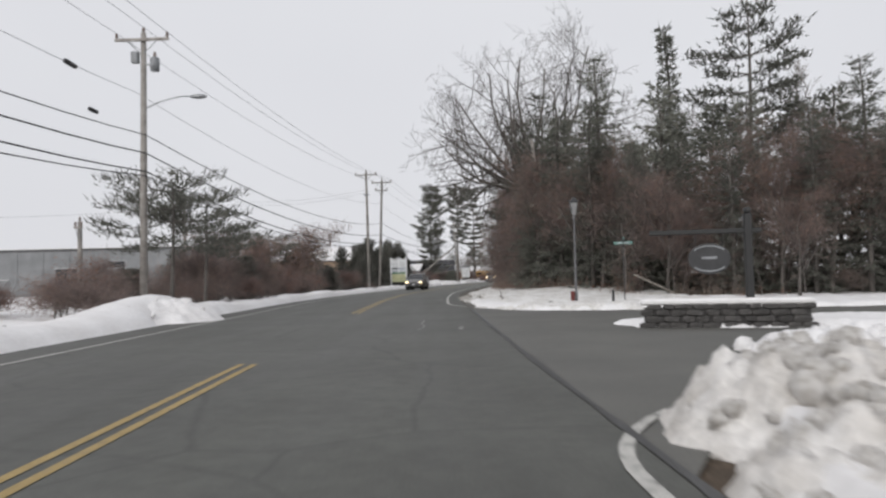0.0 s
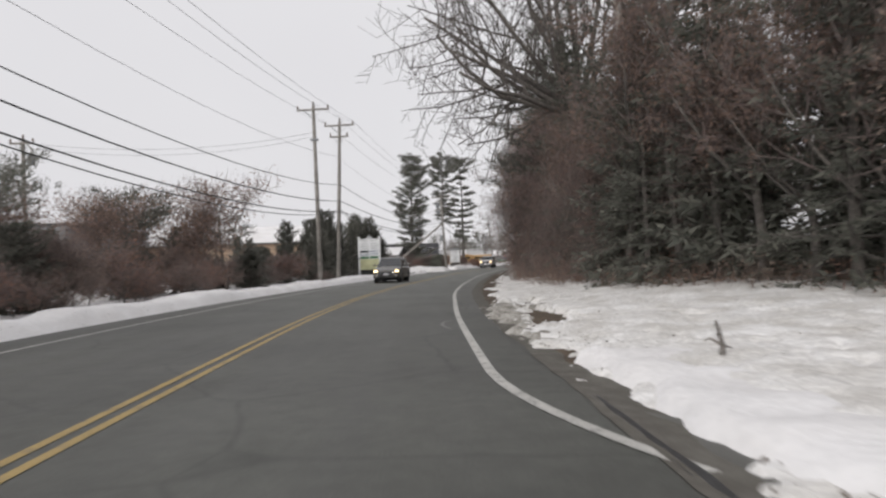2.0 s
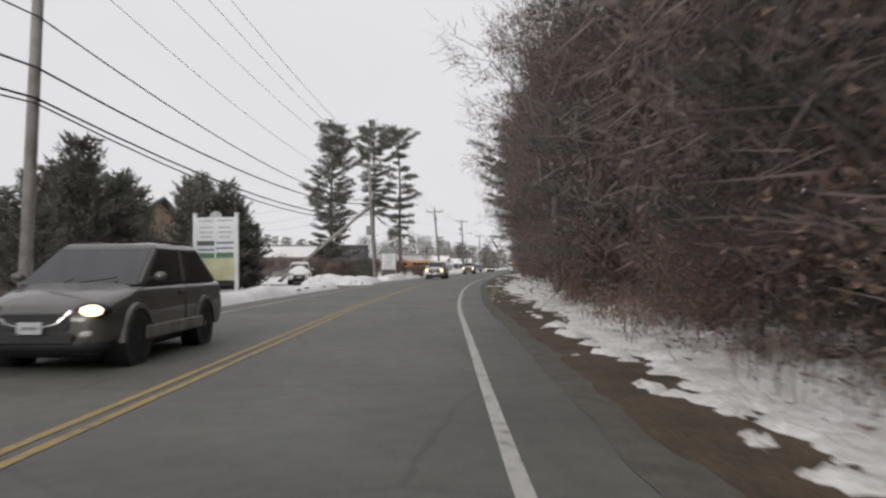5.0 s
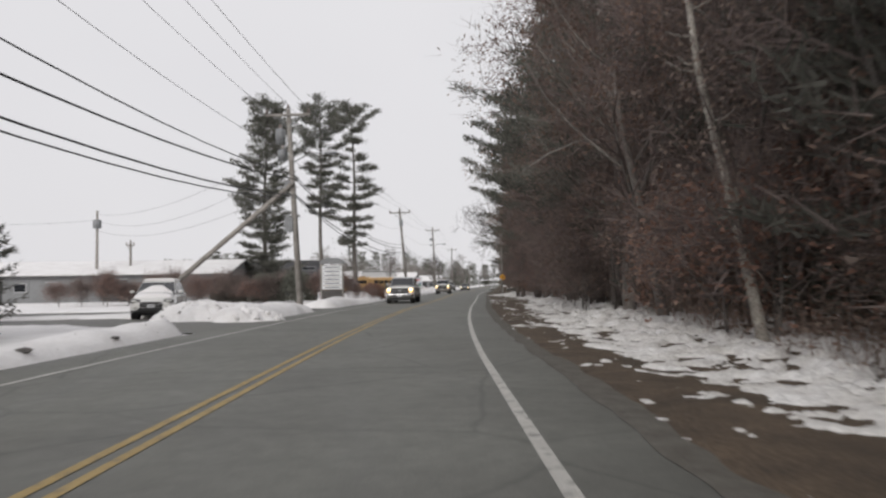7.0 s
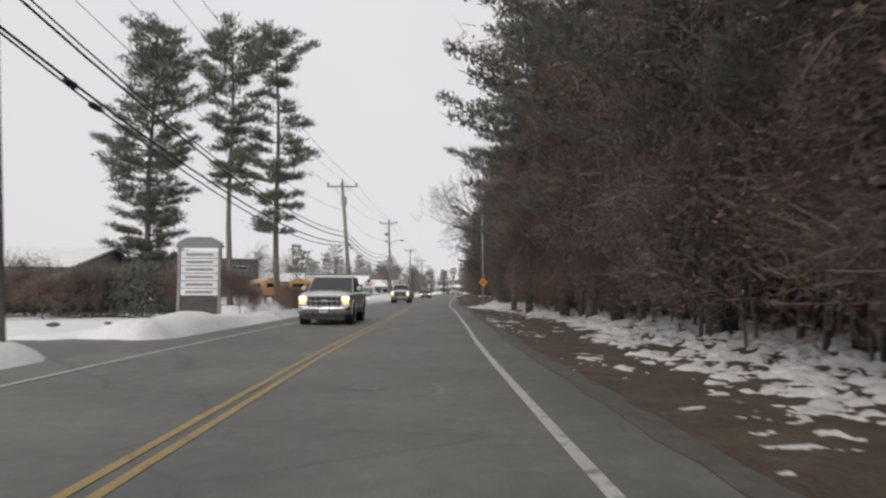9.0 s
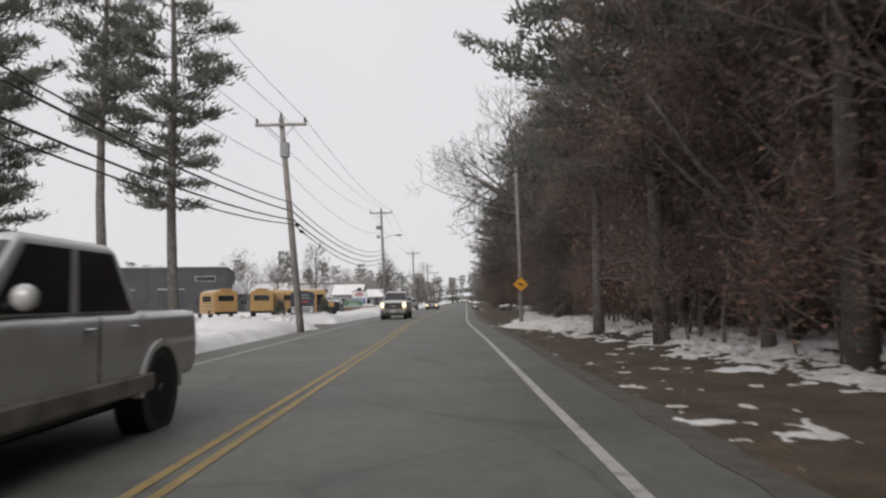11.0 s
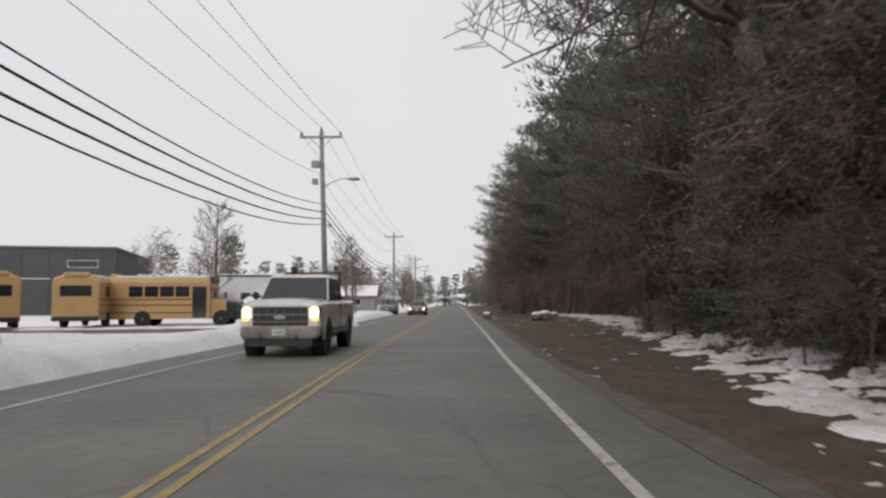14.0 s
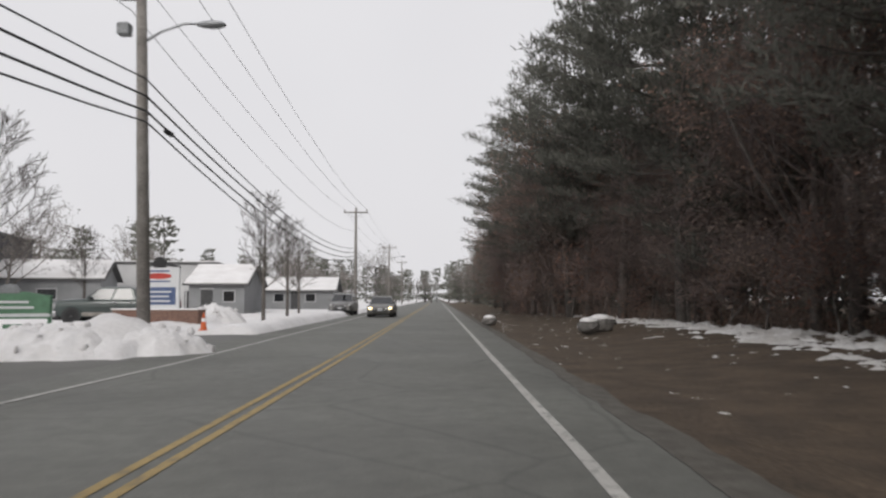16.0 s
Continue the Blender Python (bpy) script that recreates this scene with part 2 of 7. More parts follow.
BLACK = material("black_paint", (0.02, 0.02, 0.02), None, 0.5, 3, 40, 0)
WALL_STONE = material("dark_fieldstone", (0.1, 0.094, 0.09), (0.058, 0.055, 0.053), 0.9, 5, 30, 0.7, 0.02, 0, 0.3, rnd=0.25)
STONE = material("fieldstone", (0.17, 0.16, 0.15), (0.1, 0.095, 0.09), 0.9, 5, 30, 0.7, 0.02, 0, 0.3, rnd=0.3)
MORTAR = material("mortar", (0.06, 0.058, 0.056), None, 0.95, 4, 40, 0.5)
BRICK = material("brick", (0.22, 0.13, 0.1), (0.16, 0.1, 0.08), 0.9, 6, 30, 0.4, 0.01, 0, 0.25)
GREY_WALL = material("grey_cladding", (0.23, 0.235, 0.24), (0.18, 0.185, 0.19), 0.8, 0.6, 12, 0.1, 0.01, 0, 0.08)
DARK_WALL = material("dark_cladding", (0.06, 0.06, 0.065), (0.045, 0.045, 0.05), 0.8, 0.6, 12, 0.1, 0.01, 0, 0.1)
TAN_WALL = material("tan_stucco", (0.4, 0.29, 0.21), (0.34, 0.25, 0.18), 0.9, 0.6, 12, 0.1, 0.01, 0, 0.08)
WHITE_WALL = material("white_cladding", (0.52, 0.52, 0.52), (0.45, 0.45, 0.455), 0.8, 0.6, 12, 0.1, 0.01, 0, 0.05)
ROOF_DARK = material("roof_edge", (0.1, 0.1, 0.1), None, 0.85, 2, 20, 0.2)
FENCE = material("fence_boards", (0.1, 0.094, 0.089), (0.07, 0.065, 0.061), 0.9, 3, 25, 0.4, 0.008, 0, 0.25, rnd=0.2)
GLASS = material("window_glass", (0.02, 0.022, 0.025), None, 0.08, 2, 10, 0, 0, 0, 0.1, 0.8)
RUBBER = material("tyre_rubber", (0.022, 0.022, 0.023), None, 0.85, 6, 40, 0.2)
CHROME = material("chrome", (0.55, 0.55, 0.56), None, 0.2, 5, 40, 0, 0, 1.0, 0.05)
RIM = material("wheel_rim", (0.3, 0.3, 0.31), None, 0.4, 5, 40, 0, 0, 0.8, 0.1)
CAR_SILVER = material("silver_paint", (0.58, 0.58, 0.57), (0.48, 0.475, 0.46), 0.35, 1.5, 30, 0.02, 0.002, 0.2, 0.08, coat=0.6)
CAR_WHITE = material("white_car_paint", (0.66, 0.66, 0.65), (0.55, 0.54, 0.52), 0.35, 1.5, 30, 0.02, 0.002, 0, 0.07, coat=0.6)
CAR_DARK = material("dark_car_paint", (0.085, 0.08, 0.072), (0.11, 0.104, 0.095), 0.35, 1.5, 30, 0.02, 0.002, 0.2, 0.1, coat=0.6)
CAR_GREY = material("grey_car_paint", (0.16, 0.155, 0.15), (0.12, 0.115, 0.11), 0.35, 1.5, 30, 0.02, 0.002, 0.2, 0.1, coat=0.6)
CAR_GREEN = material("green_car_paint", (0.03, 0.045, 0.042), None, 0.35, 1.5, 30, 0.02, 0.002, 0.1, 0.1, coat=0.6)
BUS_YELLOW = material("bus_yellow", (0.47, 0.29, 0.115), (0.4, 0.245, 0.1), 0.45, 1.0, 25, 0.02, 0.002, 0, 0.08)
ROAD_FILM = material("salt_film", (0.3, 0.28, 0.255), (0.17, 0.158, 0.143), 0.8, 2.2, 30, 0.03, 0.002, 0, 0.15)
ORANGE = material("cone_orange", (0.6, 0.12, 0.03), None, 0.6, 4, 40, 0.05)
GRILLE = material("grille_black", (0.018, 0.018, 0.019), None, 0.5, 5, 40, 0.1)
HEADLIGHT = glow("headlight", (1.0, 0.78, 0.45), 3.0)
FOGLIGHT = glow("turn_lamp", (1.0, 0.55, 0.12), 1.6)
LENS = material("lamp_lens", (0.5, 0.5, 0.48), None, 0.2, 5, 40, 0)
REDLENS = material("red_lens", (0.3, 0.02, 0.02), None, 0.3, 5, 40, 0)
PLATE = material("plate_white", (0.55, 0.56, 0.58), None, 0.5, 5, 40, 0)
BURGUNDY = material("maroon_post", (0.14, 0.035, 0.03), None, 0.8, 5, 40, 0.1)


# ---- shape helpers ----
class Geo:
    """Collects vertices and faces of one mesh."""

    def __init__(self):
        self.v, self.f = [], []

    def add(self, verts, faces):
        k = len(self.v)
        self.v += [tuple(p) for p in verts]
        self.f += [tuple(i + k for i in q) for q in faces]
        return self

    def loft(self, rings, caps=True):
        n, k = len(rings[0]), len(self.v)
        for r in rings:
            self.v += [tuple(p) for p in r]
        for i in range(len(rings) - 1):
            for j in range(n):
                a, b = k + i * n + j, k + i * n + (j + 1) % n
                self.f.append((a, b, b + n, a + n))
        if caps:
            self.f.append(tuple(k + j for j in reversed(range(n))))
            self.f.append(tuple(k + (len(rings) - 1) * n + j for j in range(n)))
        return self

    def box(self, c, s, ch=0.02, m=None):
        """A box with chamfered edges: centre, size."""
        ch = min(ch, min(s) * 0.3)
        x, y, z = (v / 2 for v in s)

        def ring(zz, d):
            a, b = x - d, y - d
            e = min(ch, a * 0.5, b * 0.5)
            return [(a - e, -b, zz), (a, -b + e, zz), (a, b - e, zz), (a - e, b, zz), (-a + e, b, zz), (-a, b - e, zz), (-a, -b + e, zz), (-a + e, -b, zz)]
        rings = [ring(-z, ch), ring(-z + ch, 0), ring(z - ch, 0), ring(z, ch)]
        t = Matrix.Translation(c) @ (m or Matrix())
        return self.loft([[t @ Vector(p) for p in r] for r in rings])

    def tube(self, p0, p1, r0, r1=None, n=8, caps=True):
        return self.pipe([p0, p1], [r0, r0 if r1 is None else r1], n, caps)

    def pipe(self, pts, radii, n=8, caps=True):
        pts = [Vector(p) for p in pts]
        rings = []
        for i, p in enumerate(pts):
            d = (pts[min(i + 1, len(pts) - 1)] - pts[max(i - 1, 0)]).normalized()
            u = d.cross(Vector((0.31, 0.95, 0.05)))
            if u.length < 0.05:
                u = d.cross(Vector((1, 0, 0)))
            u.normalize()
            w = d.cross(u)
            rings.append([p + radii[i] * (math.cos(a) * u + math.sin(a) * w) for a in (2 * math.pi * j / n for j in range(n))])
        return self.loft(rings, caps)

    def tri(self, a, b, c):
        return self.add([a, b, c], [(0, 1, 2)])

    def ball(self, c, r, n=10, k=6):
        rx, ry, rz = r if isinstance(r, tuple) else (r, r, r)
        rings = []
        for i in range(k + 1):
            e = -math.pi / 2 + math.pi * (i + 0.15) / (k + 0.3)
            rings.append([(c[0] + rx * math.cos(e) * math.cos(2 * math.pi * j / n), c[1] + ry * math.cos(e) * math.sin(2 * math.pi * j / n), c[2] + rz * math.sin(e)) for j in range(n)])
        return self.loft(rings)

    def mesh(self, name, mats, smooth=False):
        me = bpy.data.meshes.new(name)
        me.from_pydata(self.v, [], self.f)
        for m in mats if isinstance(mats, (list, tuple)) else [mats]:
            me.materials.append(m)
        if smooth:
            me.polygons.foreach_set("use_smooth", [True] * len(me.polygons))
        me.update()
        return me


def part(name, geo, mat, parent, label="", smooth=False):
    ob = new(name, geo.mesh(name, mat, smooth))
    ob.parent = parent
    return tagged(ob, label) if label else ob


def thing(name, label, category, at=None, group=""):
    ob = new(name)
    ob.empty_display_size = 0.3
    if at is not None:
        ob.matrix_basis = at
    return tagged(ob, label, category, group)


def solo(name, geo, mat, label="", category="", kind="", group="", smooth=False, at=None):
    ob = new(name, geo.mesh(name, mat, smooth))
    if at is not None:
        ob.matrix_basis = at
    return tagged(ob, label, category, group, kind)


def lattice(ix, iy, seed):
    h = (ix.astype(np.int64) * 374761393 + iy.astype(np.int64) * 668265263 + seed * 1274126177) & 0xFFFFFFFF
    h = ((h ^ (h >> 13)) * 1274126177) & 0xFFFFFFFF
    return ((h ^ (h >> 16)) & 0xFFFF) / 65535.0


def vnoise(x, y, seed=0):
    x, y = np.asarray(x, float), np.asarray(y, float)
    ix, iy = np.floor(x), np.floor(y)
    fx, fy = x - ix, y - iy
    fx, fy = fx * fx * (3 - 2 * fx), fy * fy * (3 - 2 * fy)
    a, b = lattice(ix, iy, seed), lattice(ix + 1, iy, seed)
    c, d = lattice(ix, iy + 1, seed), lattice(ix + 1, iy + 1, seed)
    return (a * (1 - fx) + b * fx) * (1 - fy) + (c * (1 - fx) + d * fx) * fy


def fbm(x, y, seed=0, octaves=4):
    s, w, t = 0, 1.0, 0
    for k in range(octaves):
        s, t = s + w * vnoise(x * 2 ** k, y * 2 ** k, seed + k), t + w
        w *= 0.5
    return s / t


def smooth(a, b, x):
    t = np.clip((np.asarray(x, float) - a) / (b - a), 0, 1)
    return t * t * (3 - 2 * t)


# ---- the road's line: east of its yellow centre at each way north ----
KY = [-1600, -60, 4, 11, 25, 35, 44, 52, 58, 63, 68, 75, 90, 100, 110, 120, 134, 142, 163, 180, 194, 205, 215, 300, 2500]
KX = [-12, -2.2, -2.85, -3.08, -3.27, -3.4, -3.45, -3.2, -2.85, -2.35, -1.9, -1.0, 0.85, 2.45, 4.1, 5.95, 8.85, 10.75, 15.5, 19.2, 22.45, 25.27, 27.87, 49.2, 599]
_fy = np.arange(-100, 400, 1.0)
_fx = np.convolve(np.pad(np.interp(_fy, KY, KX), 6, mode="reflect", reflect_type="odd"), np.hanning(15)[1:-1] / np.hanning(15).sum(), mode="valid")


def centre(y):
    y = np.asarray(y, float)
    return np.where((y > -100) & (y < 398), np.interp(y, _fy, _fx), np.interp(y, KY, KX))


def left_line(y):
    return -np.interp(y, [-50, 40, 90, 180, 205, 215, 260, 400], [4.3, 4.3, 3.55, 3.6, 3.42, 3.2, 3.5, 3.5])


def right_line(y):
    return np.interp(y, [30, 50, 60, 75, 90, 105, 120, 133, 150, 180, 195, 205, 215, 400], [3.6, 3.7, 3.6, 3.5, 3.45, 3.36, 3.45, 3.5, 3.45, 3.42, 3.55, 3.55, 3.45, 3.4])


def woods_edge(y):
    return np.interp(y, [26, 32, 37, 48, 55, 67, 80, 90, 104, 115, 132, 141, 150, 165, 177, 190, 202, 210, 222, 235, 250, 420],
                     [24, 18, 12.6, 9.0, 7.5, 6.8, 6.5, 7.3, 8.5, 9.7, 11, 11.3, 10.6, 10, 9.7, 9.2, 9.2, 13, 12, 10.2, 8.6, 8])


def grid(name, ys, offs, height, mats, pick=None, kind="structure", label="", category="", absolute=False, smoothed=True, keep=None):
    """A sheet over rows of y and columns of offsets from the road's centre (or of x)."""
    yy, oo = np.meshgrid(ys, offs, indexing="ij")
    xx = oo if absolute else oo + centre(yy)
    zz = height(xx, yy, oo)
    me = bpy.data.meshes.new(name)
    r, c = len(ys), len(offs)
    v = np.stack([xx, yy, zz], -1).reshape(-1, 3)
    i, j = np.meshgrid(np.arange(r - 1), np.arange(c - 1), indexing="ij")
    a = (i * c + j).ravel()
    q = np.stack([a, a + 1, a + 1 + c, a + c], -1)
    if keep is not None:
        q = q[keep(v)[q].any(1)]
    me.from_pydata(v.tolist(), [], q.tolist())
    for m in mats if isinstance(mats, list) else [mats]:
        me.materials.append(m)
    if pick is not None:
        me.polygons.foreach_set("material_index", pick(v[q].mean(1)).astype(np.int32))
    me.polygons.foreach_set("use_smooth", np.full(len(q), smoothed))
    me.update()
    return tagged(new(name, me), label, category, "", kind)


# ---- ground ----
def ground_z(x, y, o):
    z = np.full(np.shape(x), -0.05)
    bank = smooth(6.0, 12.0, o) * smooth(34, 46, y)
    z = z + bank * 0.4 + 0.05 * (fbm(x * 0.6, y * 0.6, 3) - 0.5) * smooth(5.2, 6.5, np.abs(o))
    z = z + 0.036 * smooth(4.2, 4.5, o) * (1 - smooth(5.4, 6.4, o)) * smooth(34, 36, y)
    return z + smooth(60, 400, np.abs(o)) * 1.0


def ground_pick(c):
    o = c[:, 0] - centre(c[:, 1])
    wood = (o > 4.2) & (o < 60) & (c[:, 1] > 24) & (c[:, 1] < 420)
    return np.where(wood, 1, np.where((o > -4) & (o < 6), 1, 0))


OFFS = sorted(set([-2500, -1200, -600, -300, -150, -100, -80, -60, -50, -40, -30, -24, -20, -16] + list(np.arange(-14, 16.1, 0.5)) + [18, 20, 24, 30, 40, 60, 100, 200, 400, 900, 2500]))
YS = sorted(set([-2500, -1000, -400, -200, -100, -60, -40] + list(np.arange(-30, 320, 1.0)) + [330, 345, 360, 380, 420, 500, 700, 1100, 1800, 3000]))
grid("ground", YS, OFFS, ground_z, [SNOW, LITTER], ground_pick, label="winter ground with leaf litter and old snow", category="ground")
ROAD_Y = sorted(set([-300, -150, -80] + list(np.arange(-50, 390, 0.75)) + [450, 600, 900, 1500]))


def road_sheet():
    yy = np.array(ROAD_Y)
    g = Geo()
    cols = 9
    for y in yy:
        c, l0 = float(centre(y)), float(left_line(y)) - 1.25
        wob = 0.05 * (float(fbm(y * 0.6, 2.0, 9)) - 0.5)
        for k in range(cols):
            o = l0 + (4.45 + wob - l0) * k / (cols - 1)
            g.v.append((c + o, y, 0.0 - 0.004 * (abs(o) / 4.5) ** 2))
    for i in range(len(yy) - 1):
        for k in range(cols - 1):
            a = i * cols + k
            g.f.append((a, a + 1, a + 1 + cols, a + cols))
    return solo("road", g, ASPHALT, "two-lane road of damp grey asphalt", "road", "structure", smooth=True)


road_sheet()


def strip(name, y0, y1, off, width, z, mat, label, step=1.0, curve=None, ragged=0.0):
    g = Geo()
    n = max(2, int((y1 - y0) / step))
    for i in range(n + 1):
        y = y0 + (y1 - y0) * i / n
        o = off(y) if callable(off) else off
        if curve:
            o += curve(y)
        w = width * (1 + ragged * (float(vnoise(y * 2.3, 5, 11)) - 0.5) * 2)
        c = float(centre(y)) + float(o)
        g.v += [(c - w / 2, y, z), (c + w / 2, y, z)]
        if i:
            k = 2 * i
            g.f.append((k - 2, k - 1, k + 1, k))
    return solo(name, g, mat, label, "road marking", "structure")


for a, b in ((-60, 11.6), (27.5, 420)):
    for o in (-0.11, 0.11):
        strip("trim_yellow_line", a, b, o, 0.1, 0.006, YELLOW, "worn yellow centre line painted on the road")
strip("trim_white_line", -60, 7.0, 4.12, 0.12, 0.006, WHITE, "worn white edge line painted on the road", 0.35,
      lambda y: 0.3 * max(0.0, (y - 4.7) / 1.3) ** 2)
strip("trim_white_line", 31.0, 420, right_line, 0.125, 0.006, WHITE, "worn white edge line painted on the road", 0.7,
      lambda y: 0.9 * max(0.0, (35.5 - y) / 4.5) ** 2)
strip("trim_white_line", -60, 420, left_line, 0.11, 0.006, WHITE, "worn white edge line painted on the road")
strip("trim_tar_seam", 4, 33.5, 4.42, 0.09, 0.007, SEAM, "dark tar seam along the old road edge", 0.5, None, 0.5)


def sand_edge(y0, y1):
    """Road sand washed to the asphalt's edge: thin and ragged on the road, sinking into the verge."""
    g = Geo()
    n = int((y1 - y0) / 0.2)
    for i in range(n + 1):
        y = y0 + (y1 - y0) * i / n
        c = float(centre(y))
        a, b = float(fbm(y * 1.1, 1, 4, 5)) - 0.5, float(fbm(y * 0.9, 8, 6, 5)) - 0.5
        for o, z in ((4.32 + 0.14 * a, 0.0045), (4.4 + 0.14 * a, 0.0075), (4.56 + 0.2 * b, 0.003), (4.95 + 0.4 * b, -0.04)):
            g.v.append((c + o, y, z))
        if i:
            for j in range(3):
                k = 4 * i + j
                g.f.append((k - 4, k - 3, k + 1, k))
    return solo("trim_sand", g, SAND, "road sand and grit along the asphalt edge", "road edge", "structure", smooth=True)


sand_edge(29.5, 330)


def mark(pts, width, label="thin white squiggle painted on the road"):
    """A painted line along a few points of the road."""
    g = Geo()
    p = [Vector((x, y, 0.0085)) for x, y in pts]
    for i, q in enumerate(p):
        d = (p[min(i + 1, len(p) - 1)] - p[max(i - 1, 0)]).normalized()
        n = Vector((-d.y, d.x, 0)) * width / 2
        g.v += [q - n, q + n]
        if i:
            g.f.append((2 * i - 2, 2 * i - 1, 2 * i + 1, 2 * i))
    return solo("trim_road_mark", g, FADED, label, "road marking", "structure")


mark([(0.2, 42.75), (0.02, 42.72), (-0.1, 42.5), (-0.16, 42.1), (-0.16, 41.6), (-0.1, 41.1), (-0.04, 40.8)], 0.07)
mark([(0.46, 19.1), (0.4, 18.05)], 0.12, "short worn white dash at the side street's mouth")
mark([(-0.62, 22.4), (-0.58, 21.6), (-0.63, 20.6), (-0.52, 19.6), (-0.54, 18.9), (-0.66, 18.2)], 0.045, "pale wavy line of crack filler on the road")
mark([(8.42, 126.56), (8.86, 126.44)], 0.09, "short white mark across the lane")
mark([(9.72, 126.9), (9.72, 126.4), (9.62, 126.0), (9.46, 125.7)], 0.07)
mark([(10.66, 137.68), (11.1, 137.36), (11.5, 137.02)], 0.09, "short white mark across the lane")
mark([(17.98, 168.9), (18.56, 168.74)], 0.09, "short white mark across the lane")


def flat(name, pts, z, mat, label, category, kind="structure"):
    g = Geo().add([(x, y, z) for x, y in pts], [tuple(range(len(pts)))])
    return solo(name, g, mat, label, category, kind)


flat("pavement_side_street", [(-1, 4), (1.2, 4), (3, 7.5), (5, 9), (8, 11), (30, 11), (60, 9), (60, 24), (30, 26), (12, 27), (4, 28.5), (1.2, 33), (-1, 33)], -0.014, DRIVE, "damp asphalt side street", "street")
flat("pavement_driveway", [(4, 111), (4, 122), (-2, 124), (-8, 130), (-14, 132), (-14, 122), (-6, 121.5), (-1.5, 116)], -0.014, DRIVE, "asphalt driveway between snow banks", "driveway")
flat("pavement_driveway", [(7, 131), (8.5, 138), (2, 138.2), (-20, 140), (-20, 134), (2, 132)], -0.016, DRIVE, "asphalt driveway between snow banks", "driveway")
flat("pavement_driveway", [(17, 177), (19, 189), (11, 189), (4, 193), (-20, 196), (-20, 181), (6, 180), (12, 177.5)], -0.014, DRIVE, "asphalt driveway into the bus lot", "driveway")
flat("pavement_driveway", [(24, 208), (26, 217), (20, 217), (10, 217), (-10, 218), (-10, 209), (10, 208), (20, 208)], -0.016, DRIVE, "asphalt driveway between snow banks", "driveway")
flat("pavement_driveway", [(27, 219), (29.5, 228), (24, 227.2), (10, 228), (10, 221), (20, 220.5)], -0.014, DRIVE, "asphalt driveway between snow banks", "driveway")


# ---- snow ----
def band(v, a, b, soft=0.5):
    return smooth(a - soft, a + soft, v) * (1 - smooth(b - soft, b + soft, v))


